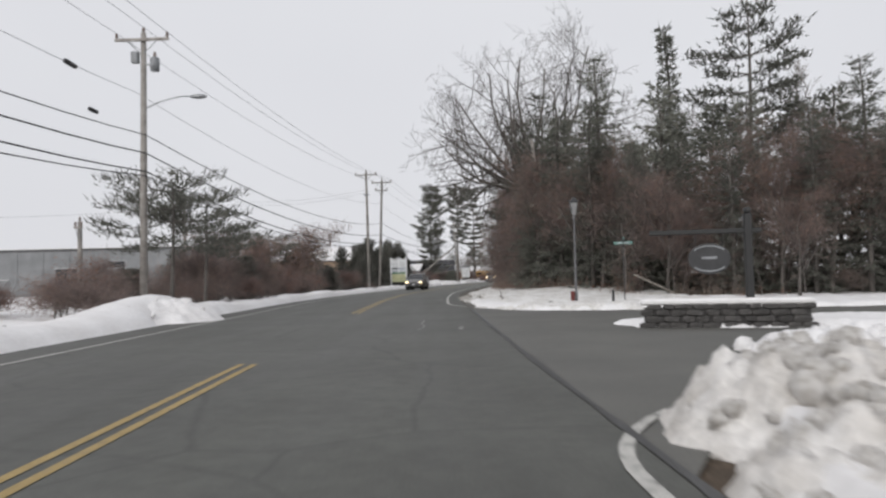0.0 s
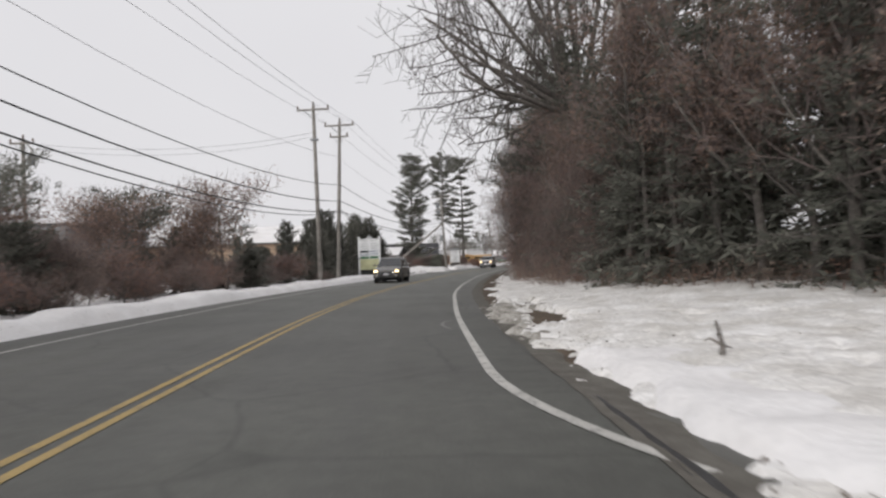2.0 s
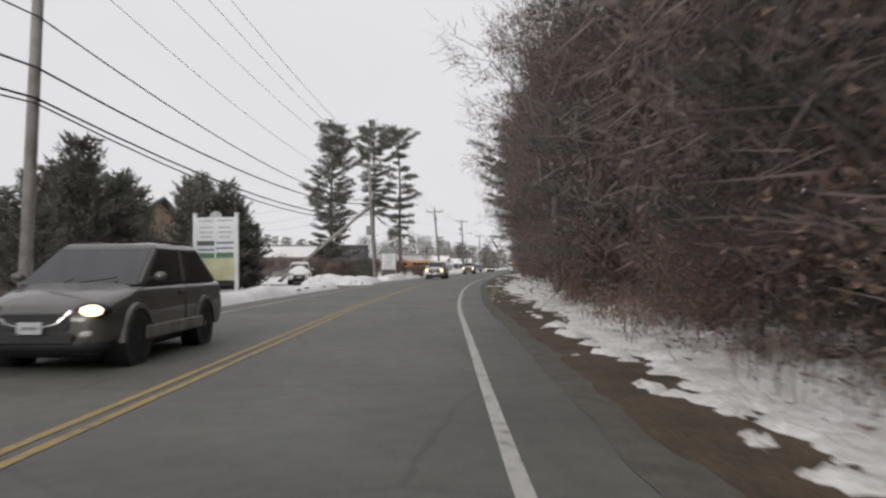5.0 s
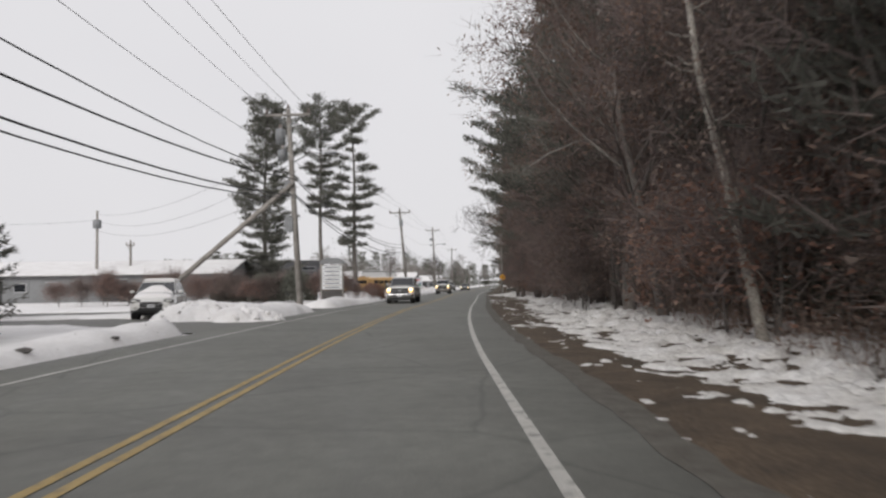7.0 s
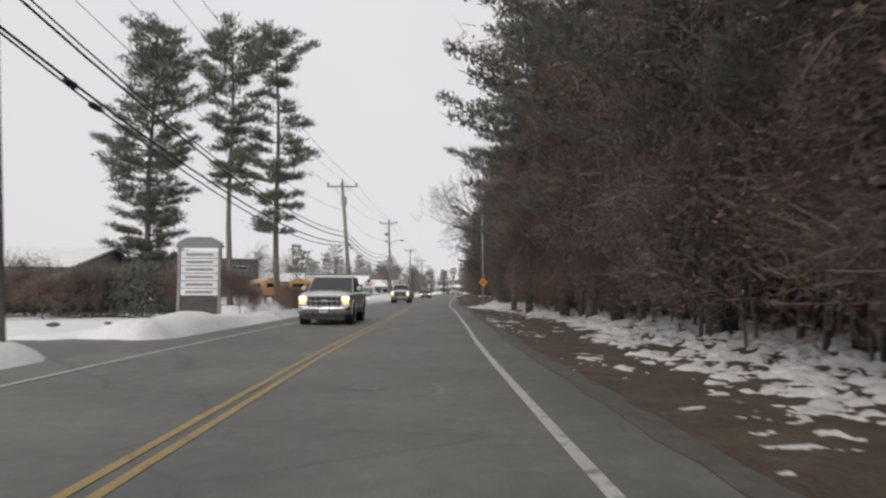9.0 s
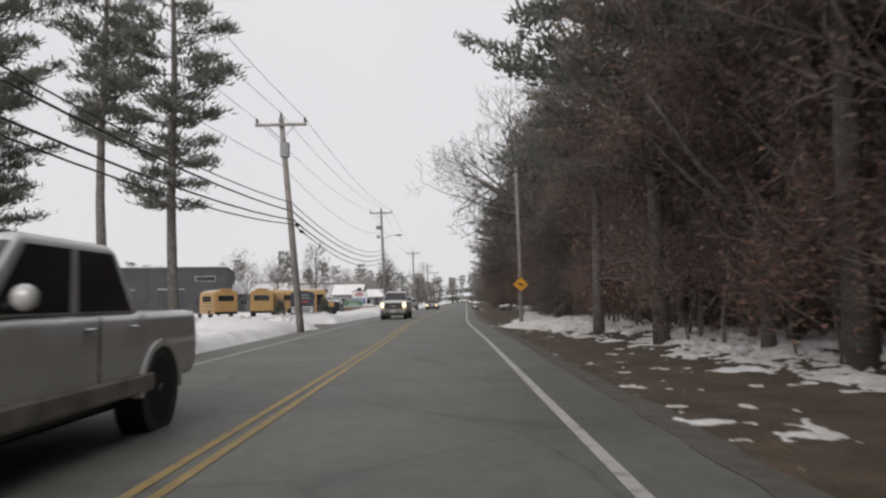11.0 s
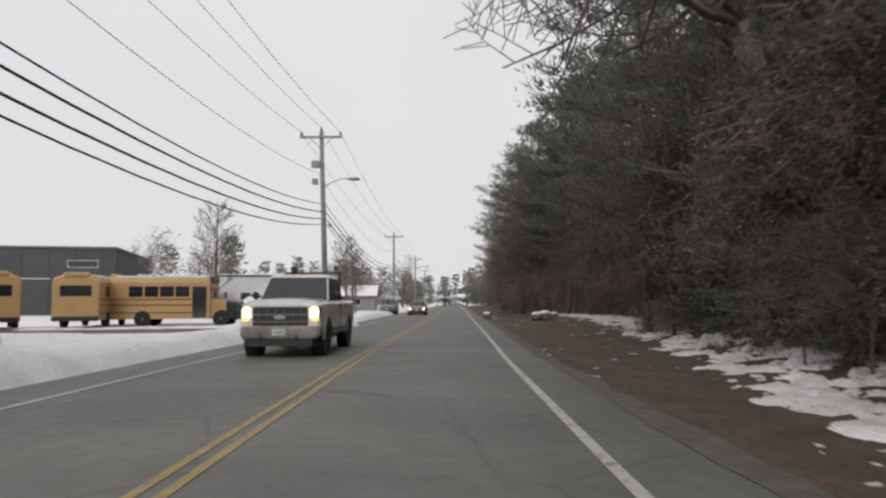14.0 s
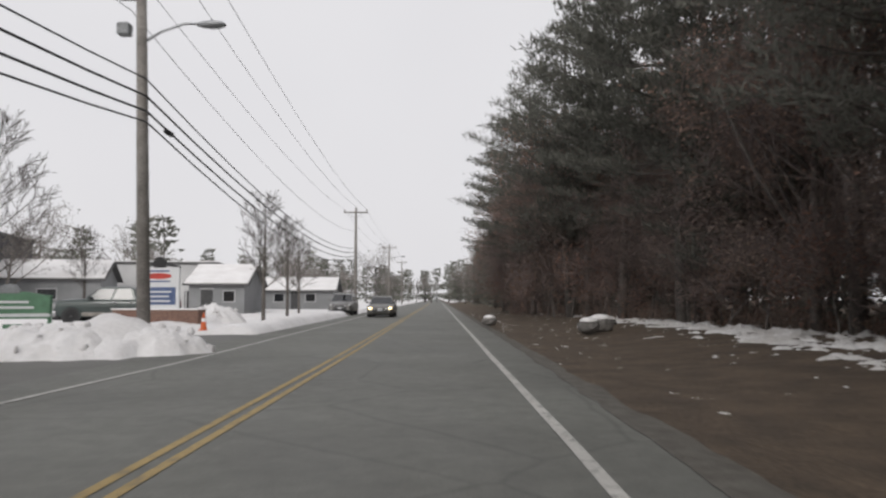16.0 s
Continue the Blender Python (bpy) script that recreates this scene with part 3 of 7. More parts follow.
def snow_right(x, y, o):
    """Snow on the wooded side: a solid bank at first, then broken patches further from the road."""
    e = o - 4.45
    n1, n2 = fbm(x * 0.55, y * 0.4, 21, 5), fbm(x * 1.8, y * 1.8, 31, 4)
    start = np.interp(y, [28, 36, 44, 52, 57, 65, 80, 88, 96, 108, 125, 145, 160, 165, 169, 172, 175.5, 177, 179.5, 183, 187, 195, 219, 260], [0.05, 0.1, 0.15, 0.3, 0.7, 0.9, 0.9, 1.2, 1.8, 1.2, 1.7, 2.9, 2.4, 2.0, 1.6, 0.9, 0.0, 0.6, 1.3, 1.3, 2.3, 3.5, 5.8, 5.0])
    full = np.interp(y, [28, 75, 84, 96, 112, 122, 130, 150, 160, 166, 172, 174, 179, 181, 186, 195, 206, 260], [0.75, 0.62, 0.36, 0.3, 0.26, -0.02, -0.17, -0.18, -0.05, 0.2, 0.3, 0.75, 0.7, 0.4, 0.34, 0.22, -0.06, -0.04])
    end = woods_edge(y) - 4.45 + np.interp(y, [30, 60, 90, 260], [5, 1.5, 0.8, 0.8])
    n3, n4 = fbm(x * 2.2, y * 0.9, 33, 5), fbm(x * 3.4, y * 1.7, 37, 3)
    n5 = fbm(x * 5.5, y * 3.4, 43, 3)
    torn = np.interp(y, [58, 86], [0.35, 1.0])
    t = full + ((n1 - 0.5) * 0.7 + (n2 - 0.5) * 0.45 + (n3 - 0.5) * 1.2 + (n4 - 0.5) * 0.9) * torn + (n5 - 0.5) * 0.75
    t = t - 1.25 * band(e + (n2 - 0.5) * 0.8, 0.7, 1.55, 0.25) * band(y, 41.0, 49.3, 1.2) * smooth(0.37, 0.5, fbm(x * 2.0, y * 1.3, 95, 5))
    t = t - 0.75 * torn * (1 - smooth(0.9, 2.2, e)) * smooth(0.5, 0.62, fbm(x * 0.9, y * 0.6, 91, 3))
    t = t - 1.4 * (1 - smooth(start - 0.25, start + 0.55, e + (n2 - 0.5) * 1.3 + (n4 - 0.5) * 0.8)) - 0.9 * smooth(end - 1.0, end + 2.5, e)
    t = t - 2.5 * (1 - smooth(-0.3, 0.5, y + (n2 - 0.5) * 0.8 - np.interp(x, [1.0, 1.5, 2.4, 3.7, 9, 20, 40], [31, 29.8, 28.0, 26.8, 25.4, 24.4, 24])))
    t = t + 0.3 * smooth(2.8, 3.8, e) * band(y, 122, 160, 3.0)
    t = t - 0.6 * band(y, 161, 205, 2.0) * (1 - band(y, 173, 179.5, 0.8)) * smooth(0.45, 0.58, fbm(x * 1.9, y * 1.3, 99, 5))
    crumbs = (fbm(x * 2.6, y * 2.2, 97, 3) - np.interp(y, [86, 92, 112, 132, 150, 165], [0.9, 0.74, 0.72, 0.74, 0.74, 0.9]) - 0.12 * (fbm(x * 0.5, y * 0.35, 83, 2) < 0.5)) * 2.6
    t = np.maximum(t, np.where((e > 0.15) & (y > 86), np.minimum(crumbs, 0.3), -1))
    thick = np.interp(y, [40, 90, 110], [0.45, 0.32, 0.26]) * (0.3 + 0.7 * smooth(0.2, 2.2, e - start))
    th = np.clip(t + (fbm(x * 8, y * 6, 47, 3) - 0.5) * 1.0, -0.3, 0.5) * thick
    return ground_z(x, y, o) + th + ((n2 - 0.5) * 0.1 + (n4 - 0.5) * 0.05) * (0.35 + 0.65 * smooth(0.3, 2.0, e - start)) + (fbm(x * 4.5, y * 3.5, 53, 3) - 0.5) * 0.07


def snow_ploughed(x, y, o):
    """Grey slush thrown up by the plough: ragged lumps that break through the clean snow along the asphalt."""
    m = 0.42 - np.interp(y, [40, 45], [0.95, 0.5]) * (o - 4.45) + (fbm(x * 1.7, y * 1.2, 61, 4) - 0.5) * 1.5 + (fbm(x * 6, y * 5, 63, 2) - 0.5) * 0.9 - 1.2 * smooth(46.5, 53, y) - 0.7 * (1 - smooth(33, 40, y))
    return snow_right(x, y, o) + np.clip(m, -0.35, 0.4) * 0.14


grid("snow_cover_verge", np.arange(24.0, 262, 0.095), np.arange(4.3, 15, 0.08), snow_right, VERGE_SNOW, keep=lambda v: v[:, 2] > ground_z(v[:, 0], v[:, 1], v[:, 0] - centre(v[:, 1])) - 0.08, kind="stuff", label="patchy melting snow on the wooded verge", category="snow")
grid("snow_cover_ploughed", np.arange(30.0, 56, 0.09), np.arange(4.3, 7.2, 0.08), snow_ploughed, SLUSH, keep=lambda v: v[:, 2] > ground_z(v[:, 0], v[:, 1], v[:, 0] - centre(v[:, 1])) - 0.06, kind="stuff", label="grey dirty ploughed snow along the asphalt edge", category="snow")

DRIVES = [(113.6, 119.8), (132.0, 137.6), (180.6, 187.6), (208.6, 216.4), (219.3, 226.8)]


def snow_left(x, y, o):
    """Snow on the open side: a ploughed ridge at the road and a field behind it, cut by the driveways."""
    e = -(o - left_line(y)) - 1.15
    n1, n2 = fbm(x * 0.35, y * 0.35, 41, 4), fbm(x * 1.5, y * 1.5, 51, 4)
    edge = smooth(-0.25, 0.55, e + (n2 - 0.5) * 0.7)
    ridge = np.exp(-((e - 1.1) / 0.9) ** 2) * (0.12 + 0.35 * n1)
    ridge = ridge + 0.6 * np.exp(-(((y - 25.5) / 4.0) ** 2 + ((e - 2.0) / 1.4) ** 2)) + 0.35 * np.exp(-(((y - 13) / 5.0) ** 2 + ((e - 2.5) / 1.5) ** 2))
    for cy, ce, h, ry, re in ((125.5, 2.8, 0.55, 3.4, 1.4), (129.5, 1.8, 0.25, 2, 1.2), (141, 1.8, 0.2, 3, 1.2), (175.2, 3.2, 0.7, 2.2, 1.6), (190.6, 2.6, 0.5, 1.7, 2.0), (198, 6, 0.4, 6, 2.5), (205.5, 2.2, 0.2, 4, 1.5), (217.9, 2.6, 0.75, 1.2, 2.2), (231, 5.5, 0.3, 2, 2)):
        ridge = ridge + h * np.exp(-(((y - cy) / ry) ** 2 + ((e - ce) / re) ** 2)) * (0.6 + 0.8 * n2)
    th = 0.07 + 0.1 * n1 + ridge + (n2 - 0.5) * 0.1
    cut = np.zeros(np.shape(x))
    for a, b in DRIVES:
        lean = np.where(a < 115, np.clip(e + 0.3, 0, 7) * 1.05, 0)
        cut = np.maximum(cut, band(y + (n2 - 0.5) * 1.6 - lean, a, b, 0.45) * (1 - 0.75 * smooth(16, 24, e)))
    brush = smooth(6, 9, e) * (1 - smooth(100, 106, y)) * smooth(38, 46, y)
    th = th * (1 - cut) - 0.4 * cut - 0.25 * brush * (n1 + n2 > 0.85)
    return -0.05 + th * edge - 0.35 * (1 - edge)


LO = sorted(set(list(np.arange(-14.5, -4.2, 0.28)) + list(np.arange(-22, -14.5, 0.8)) + list(np.arange(-70, -22, 3.0))))
grid("snow_cover_field", np.arange(-30.0, 330, 0.4), LO, snow_left, SNOW, keep=lambda v: v[:, 2] > -0.2, kind="stuff", label="ploughed snow bank and snow field beside the road", category="snow")


def snow_corner(x, y, o):
    n1, n2 = fbm(x * 0.6, y * 0.6, 61, 4), fbm(x * 2.0, y * 2.0, 71, 4)
    j = (n2 - 0.5) * 0.8
    far = smooth(-0.3, 0.5, y + j - np.interp(x, [1.0, 1.5, 2.4, 3.7, 9, 20, 40], [31.5, 30.3, 28.2, 26.6, 25.2, 24.2, 24]))
    far = far * smooth(0.0, 0.5, x - centre(y) - 4.5 + j * 0.5)
    island = smooth(-0.3, 0.5, 1.0 + j * 0.5 - (((x - 9.3) / 5.6) ** 2 + ((y - 18.2 + (x - 9) * 0.1) / 2.1) ** 2))
    near = smooth(-0.3, 0.5, np.interp(x, [1.7, 2.2, 2.8, 3.6, 5, 7.3, 14, 40], [3.4, 5.2, 7.4, 8.4, 10.6, 13.2, 14.2, 14.5]) - y + j * 0.6) * smooth(1.6, 2.0, x + j * 0.3)
    hole = np.exp(-(((x - 5.4) / 1.0) ** 2 + ((y - 7.4) / 0.7) ** 2))
    on = np.maximum(far, np.maximum(island, near))
    th = 0.1 + 0.14 * n1 + near * (0.05 + 0.2 * np.exp(-(((x - 3.0) / 0.9) ** 2 + ((y - 5.8) / 1.6) ** 2)) + 0.2 * n1) + (n2 - 0.5) * 0.16 - 0.9 * hole * (x > 4)
    return -0.05 + th * on - 0.3 * (1 - on)


grid("snow_cover_corner", np.arange(-12.0, 36, 0.2), np.arange(0.6, 30, 0.2), snow_corner, SNOW, keep=lambda v: v[:, 2] > -0.2, kind="stuff", label="snow heaped at the side street corner", category="snow", absolute=True)


def crumbs(name, label, count, place, surface, seed, mat):
    """Dirt, grit and leaf crumbs lying on the snow's ragged edge."""
    g, rnd = Geo(), random.Random(seed)
    spots = [place(rnd) for _ in range(count)]
    ys, os = np.array([p[0] for p in spots]), np.array([p[1] for p in spots])
    xs = os + centre(ys)
    zs = surface(xs, ys, os)
    base = ground_z(xs, ys, os)
    for x, y, z, b in zip(xs, ys, zs, base):
        if z < b - 0.02 or float(fbm(x * 1.1, y * 1.1, 57, 3)) < 0.47:
            continue
        s = rnd.uniform(0.007, 0.02) * (2.4 if rnd.random() < 0.06 else 1.0)
        p = [(x + s * rnd.uniform(0.6, 1.5) * math.cos(a + 0.4), y + s * rnd.uniform(0.6, 1.5) * math.sin(a + 0.4), z - 0.01) for a in (0, 2.1, 4.2)]
        g.add(p + [(x, y, z + s * rnd.uniform(0.4, 0.9))], [(0, 1, 3), (1, 2, 3), (2, 0, 3)])
    return solo(name, g, mat, label, "dirt", "stuff")


def edge_place(rnd):
    y = rnd.uniform(29, 118) if rnd.random() < 0.8 else rnd.uniform(118, 190)
    return y, 4.45 + abs(rnd.gauss(0, 0.5 if rnd.random() < 0.85 else 1.8)) + 0.1


def left_place(rnd):
    y = rnd.uniform(10, 260)
    return y, float(left_line(y)) - 1.2 - abs(rnd.gauss(0, 0.7))


crumbs("dirt_crumbs", "dark dirt and leaf crumbs on the verge snow", 8000, edge_place, snow_right, 31, LITTER)
crumbs("dirt_crumbs", "dark grit on the ploughed snow ridge", 900, left_place, snow_left, 32, SAND)


def clods(mat):
    """A few broken lumps of snow to share between heaps."""
    out, rnd = [], random.Random(17)
    for _ in range(6):
        g = Geo().ball((0, 0, 0), (rnd.uniform(0.8, 1.4), rnd.uniform(0.8, 1.4), 1.0), 7, 4)
        g.v = [tuple(c * w for c in v) for v, w in ((v, 1 + 0.45 * (rnd.random() - 0.5)) for v in g.v)]
        out.append(g.mesh("clod", mat, True))
    return out


CLODS = {SNOW.name: clods(SNOW), DIRTY_SNOW.name: clods(DIRTY_SNOW)}


def snow_heap(x, y, r, h, seed, lumps, label, dirty=False, stretch=1.0, rough=1.0):
    """A heap of ploughed snow with broken clods on it."""
    g, rnd = Geo(), random.Random(seed)
    mat = DIRTY_SNOW if dirty else SNOW
    n, k = 72, 26

    def top(px, py, e):
        big = 0.75 + 0.5 * float(fbm(px * 1.1 + 9, py * 1.1 + 9, seed + 5, 3))
        small = abs(float(fbm(px * 3.3 + 5, py * 3.3 + 2, seed + 8, 3)) - 0.5) * 0.5 + abs(float(fbm(px * 8, py * 8, seed + 9, 2)) - 0.5) * 0.22
        return h * (1 - (1 - e) ** 2.2) * big + rough * (small - 0.08) * min(1.0, 0.3 + 3 * e)
    rings = []
    for i in range(k):
        e = i / (k - 1)
        ring = []
        for j in range(n):
            a = 2 * math.pi * j / n
            w = 1 + 0.35 * (float(fbm(3 + 1.5 * math.cos(a), 3 + 1.5 * math.sin(a), seed, 4)) - 0.5) * 2
            rr = r * w * (1 - e) ** 0.8
            px, py = rr * math.cos(a), rr * math.sin(a) * stretch
            ring.append((px, py, top(px, py, e) - 0.06))
        rings.append(ring)
    root = thing("snowbank", label, "snowbank", pose(x, y, 0))
    part("mound", g.loft(rings), mat, root, smooth=True)
    for _ in range(lumps):
        a, d = rnd.uniform(0, 6.28), r * rnd.random() ** 0.6
        s = rnd.uniform(0.03, 0.11) * (1.5 if rnd.random() < 0.12 else 1.0)
        px, py = d * math.cos(a), d * math.sin(a) * stretch
        c = new("clod", rnd.choice(CLODS[mat.name]))
        c.parent = root
        c.matrix_basis = pose(px, py, top(px, py, max(0.0, 1 - (d / r) ** 1.25)) - 0.05, rnd.uniform(0, 360), rnd.uniform(0, 360), 0) @ Matrix.Diagonal((s, s, s, 1))
    return root


HEAP = "heap of ploughed snow with broken clods beside the road"
snow_heap(2.95, 5.7, 1.1, 0.62, 1, 110, HEAP, True, 1.5, 1.5)
snow_heap(4.3, 4.6, 1.3, 0.45, 2, 100, HEAP, True, 1.2, 1.5)
snow_heap(2.7, 4.1, 1.0, 0.5, 15, 80, HEAP, True, 1.2, 1.5)
snow_heap(4.2, 8.2, 1.0, 0.4, 13, 60, HEAP, True, 0.8, 1.4)
snow_heap(7.5, 52.6, 1.7, 0.5, 17, 10, "low mound of snow round the tree trunks", False, 0.7, 0.4)
snow_heap(6.5, 11.5, 1.8, 0.35, 3, 30, HEAP)
snow_heap(-9.7, 25.0, 2.2, 0.75, 4, 24, HEAP, False, 1.0, 0.6)
snow_heap(-1.2, 124.2, 2.2, 0.75, 5, 30, HEAP, False, 1.0, 0.7)
snow_heap(1.0, 122.4, 1.5, 0.5, 6, 24, HEAP, False, 1.0, 0.7)
snow_heap(7.1, 156.3, 1.25, 0.85, 14, 24, HEAP, False, 1.0, 0.7)
snow_heap(10.6, 176.0, 1.9, 0.75, 7, 30, HEAP, True)
snow_heap(12.7, 178.4, 1.5, 0.6, 16, 40, HEAP, False, 1.25, 0.9)
snow_heap(12.6, 189.2, 1.9, 0.5, 8, 30, "low heap of dirty grey snow by the lot entrance", True)
snow_heap(21.6, 217.6, 1.7, 0.85, 9, 24, HEAP, False, 1.0, 0.6)
snow_heap(23.9, 217.9, 1.3, 0.6, 10, 20, HEAP, False, 1.0, 0.6)
snow_heap(24.0, 238.5, 2.0, 0.9, 11, 16, HEAP, False, 1.0, 0.6)
snow_heap(5.0, 199.0, 2.4, 0.7, 12, 16, HEAP, False, 1.0, 0.6)


# ---- trees ----
def grow(rnd, g_thick, g_fine, p, d, length, radius, level, levels, spread, tips, up=0.12, wide=1.0, wild=0.16):
    """One limb and, from it, its branches."""
    pts, rad, q, steps = [p], [radius], p, 4 if level < 2 else 3 if level < 3 else 2 if level < levels else 1
    for i in range(steps):
        d = (d + Vector((rnd.uniform(-1, 1), rnd.uniform(-1, 1), rnd.uniform(-0.6, 1))) * wild + Vector((0, 0, up * 0.5))).normalized()
        q = q + d * length / steps
        pts.append(q)
        rad.append(radius * (1 - 0.62 * (i + 1) / steps))
    rad = [max(v, 0.011) for v in rad]
    (g_thick if level < 2 else g_fine).pipe(pts, rad, 7 if level == 0 else 5 if level == 1 else 3, level < 2)
    if level >= levels:
        tips.append((pts[-1], d))
        return
    n = rnd.randint(4, 6) if level else rnd.randint(7, 9)
    for k in range(n):
        t = (0.3 if level == 0 else 0.2) + (0.8 if level else 0.7) * (k + rnd.random()) / n
        t = min(t, 0.99)
        i = min(int(t * steps), steps - 1)
        at = pts[i].lerp(pts[i + 1], t * steps - i)
        a = rnd.uniform(0, 6.28)
        side = d.cross(Vector((math.cos(a), math.sin(a), 0.2))).normalized()
        dd = (d * (1 - spread) + side * spread + Vector((0, 0, up))).normalized()
        grow(rnd, g_thick, g_fine, at, dd, length * rnd.uniform(0.45, 0.68) * (1.1 - 0.4 * t) * (wide if level == 0 else 1.0), rad[i] * 0.55, level + 1, levels, spread, tips, up, wide, wild)


def bare_tree(seed, height, radius, levels=4, spread=0.6, leaves=0, leaf=None, label="", bark=PINE_BARK, at=None, lean=0.0, wide=1.0, frac=0.62, leaf_size=1.0, name=None, sprays=0, twig=None):
    rnd = random.Random(seed)
    root = thing(name or ("bare_tree" if not leaves else "oak_tree"), label, "tree" if not name else name.replace("_", " "), at)
    thick, fine, tips = Geo(), Geo(), []
    grow(rnd, thick, fine, Vector((0, 0, -0.3)), Vector((lean, 0, 1)).normalized(), height * frac, radius, 0, levels, spread, tips, 0.16, wide)
    for _ in range(sprays):
        p, d = rnd.choice(tips)
        p = p + Vector((rnd.gauss(0, 0.25), rnd.gauss(0, 0.25), rnd.gauss(-0.1, 0.25)))
        v = (d * 0.7 + Vector((rnd.gauss(0, 0.55), rnd.gauss(0, 0.55), rnd.gauss(0.15, 0.5)))).normalized() * rnd.uniform(0.35, 0.95)
        w = v.cross(Vector((rnd.gauss(0, 1), rnd.gauss(0, 1), rnd.gauss(0, 1)))).normalized() * rnd.uniform(0.008, 0.014)
        fine.add([p - w, p + w, p + v], [(0, 1, 2)])
    part("trunk", thick, bark, root, smooth=True)
    part("crown", fine, twig or TWIG, root, "fine bare twigs")
    if leaves:
        g = Geo()
        for _ in range(leaves):
            p, d = rnd.choice(tips)
            c = p + Vector((rnd.gauss(0, 0.3), rnd.gauss(0, 0.3), rnd.gauss(-0.12, 0.28)))
            u = Vector((rnd.gauss(0, 1), rnd.gauss(0, 1), rnd.gauss(0, 0.6))).normalized() * rnd.uniform(0.1, 0.2) * leaf_size
            w = u.cross(Vector((rnd.gauss(0, 1), rnd.gauss(0, 1), rnd.gauss(0, 1)))).normalized() * rnd.uniform(0.06, 0.11) * leaf_size
            g.add([c - u, c + w * 1.5, c + u], [(0, 1, 2)])
        part("foliage", g, leaf, root, "withered brown leaves still on the twigs")
    return root


def spreading_oak(seed, base, fork, ends, radius, label, depth=4):
    """A bare oak whose great limbs fan out from one fork."""
    rnd = random.Random(seed)
    root = thing("bare_tree", label, "tree", pose(*base))
    thick, fine, tips = Geo(), Geo(), []
    f = Vector(fork) - Vector(base)
    thick.pipe([(0, 0, -0.4), (f.x * 0.3, f.y * 0.4, f.z * 0.5), f], [radius * 1.15, radius, radius * 0.8], 9)
    for e in ends:
        d = Vector(e) - Vector(fork)
        grow(rnd, thick, fine, f, (d.normalized() + Vector((0, 0, 0.04))).normalized(), d.length * 0.86, radius * 0.42, 1, depth, 0.6, tips, 0.03, 1.0, 0.26)
    part("trunk", thick, PINE_BARK, root, smooth=True)
    part("crown", fine, DARK_TWIG, root, "fine bare twigs")
    return root


def conifer(name, seed, height, width, bare, rows, mat, label, droop=-0.25, layered=0.0, at=None, spray=0.75, taper=1.0, dense=1.0, trunk=PINE_BARK, top_flat=0.12, dome=0.0, tufts=3, blade=0.15):
    """A needle tree: tapered trunk, whorls of limbs, and sprays of needles along each limb."""
    rnd = random.Random(seed)
    root = thing(name, label, "tree", at)
    wood, g = Geo(), Geo()
    bend = [Vector((rnd.uniform(-1, 1) * 0.012 * height * k / 5, rnd.uniform(-1, 1) * 0.012 * height * k / 5, height * k / 5 - (0.3 if k == 0 else 0))) for k in range(6)]
    r0 = 0.009 * height + 0.04
    wood.pipe(bend, [r0 * (1 - 0.17 * k) + 0.02 for k in range(6)], 8)

    def axis(z):
        t = max(0.0, min(4.999, 5 * z / height))
        i = int(t)
        return bend[i].lerp(bend[i + 1], t - i)
    for k in range(rows):
        f = bare + (1 - bare) * (k + rnd.random() * 0.6) / rows
        z = height * min(f, 0.995)
        u = (f - bare) / (1 - bare)
        prof = (top_flat + (1 - top_flat) * (1 - u) ** taper) * (0.55 + 0.45 * min(1.0, u * 6 + 0.3))
        if dome:
            prof = min(1.0, (1.02 - u) * dome) ** 0.6 * (0.6 + 0.4 * min(1.0, u * 4 + 0.2)) * rnd.uniform(0.6, 1.1)
        if layered and rnd.random() < layered:
            continue
        n = rnd.randint(3, 5)
        a0 = rnd.uniform(0, 6.28)
        for j in range(n):
            a = a0 + 6.283 * j / n + rnd.uniform(-0.4, 0.4)
            length = max(0.35, width * prof * rnd.uniform(0.55, 1.12))
            p = axis(z)
            d = Vector((math.cos(a), math.sin(a), droop + 0.55 * u + rnd.uniform(-0.3, 0.3))).normalized()
            pts = [p]
            for s in range(3):
                d = (d + Vector((0, 0, 0.13 if s else -0.02))).normalized()
                pts.append(pts[-1] + d * length / 3)
            wood.pipe([pts[0], pts[2], pts[3]], [0.012 * length + 0.012, 0.007 * length + 0.007, 0.004], 3, False)
            side = d.cross(Vector((0, 0, 1))).normalized()
            m = max(3, int(length * 4.2 * dense))
            for s in range(m):
                t = 0.1 + 0.92 * (s + rnd.random()) / m
                i = min(int(t * 3), 2)
                c = pts[i].lerp(pts[i + 1], min(t * 3 - i, 1.0))
                for sg in (-1, 1):
                    ln = spray * rnd.uniform(0.55, 1.15) * (1.15 - 0.5 * t)
                    for _ in range(tufts):
                        tip = c + side * sg * ln * rnd.uniform(0.4, 1) + d * ln * rnd.uniform(0.15, 0.9) + Vector((0, 0, ln * rnd.uniform(-0.75, 0.5)))
                        w = Vector((rnd.uniform(-1, 1), rnd.uniform(-1, 1), rnd.uniform(-1, 1))) * ln * blade
                        mid = c.lerp(tip, 0.3)
                        g.add([mid + w, tip, mid - w], [(0, 1, 2)])
    part("trunk", wood, trunk, root, smooth=True)
    part("crown", g, mat, root)
    return root


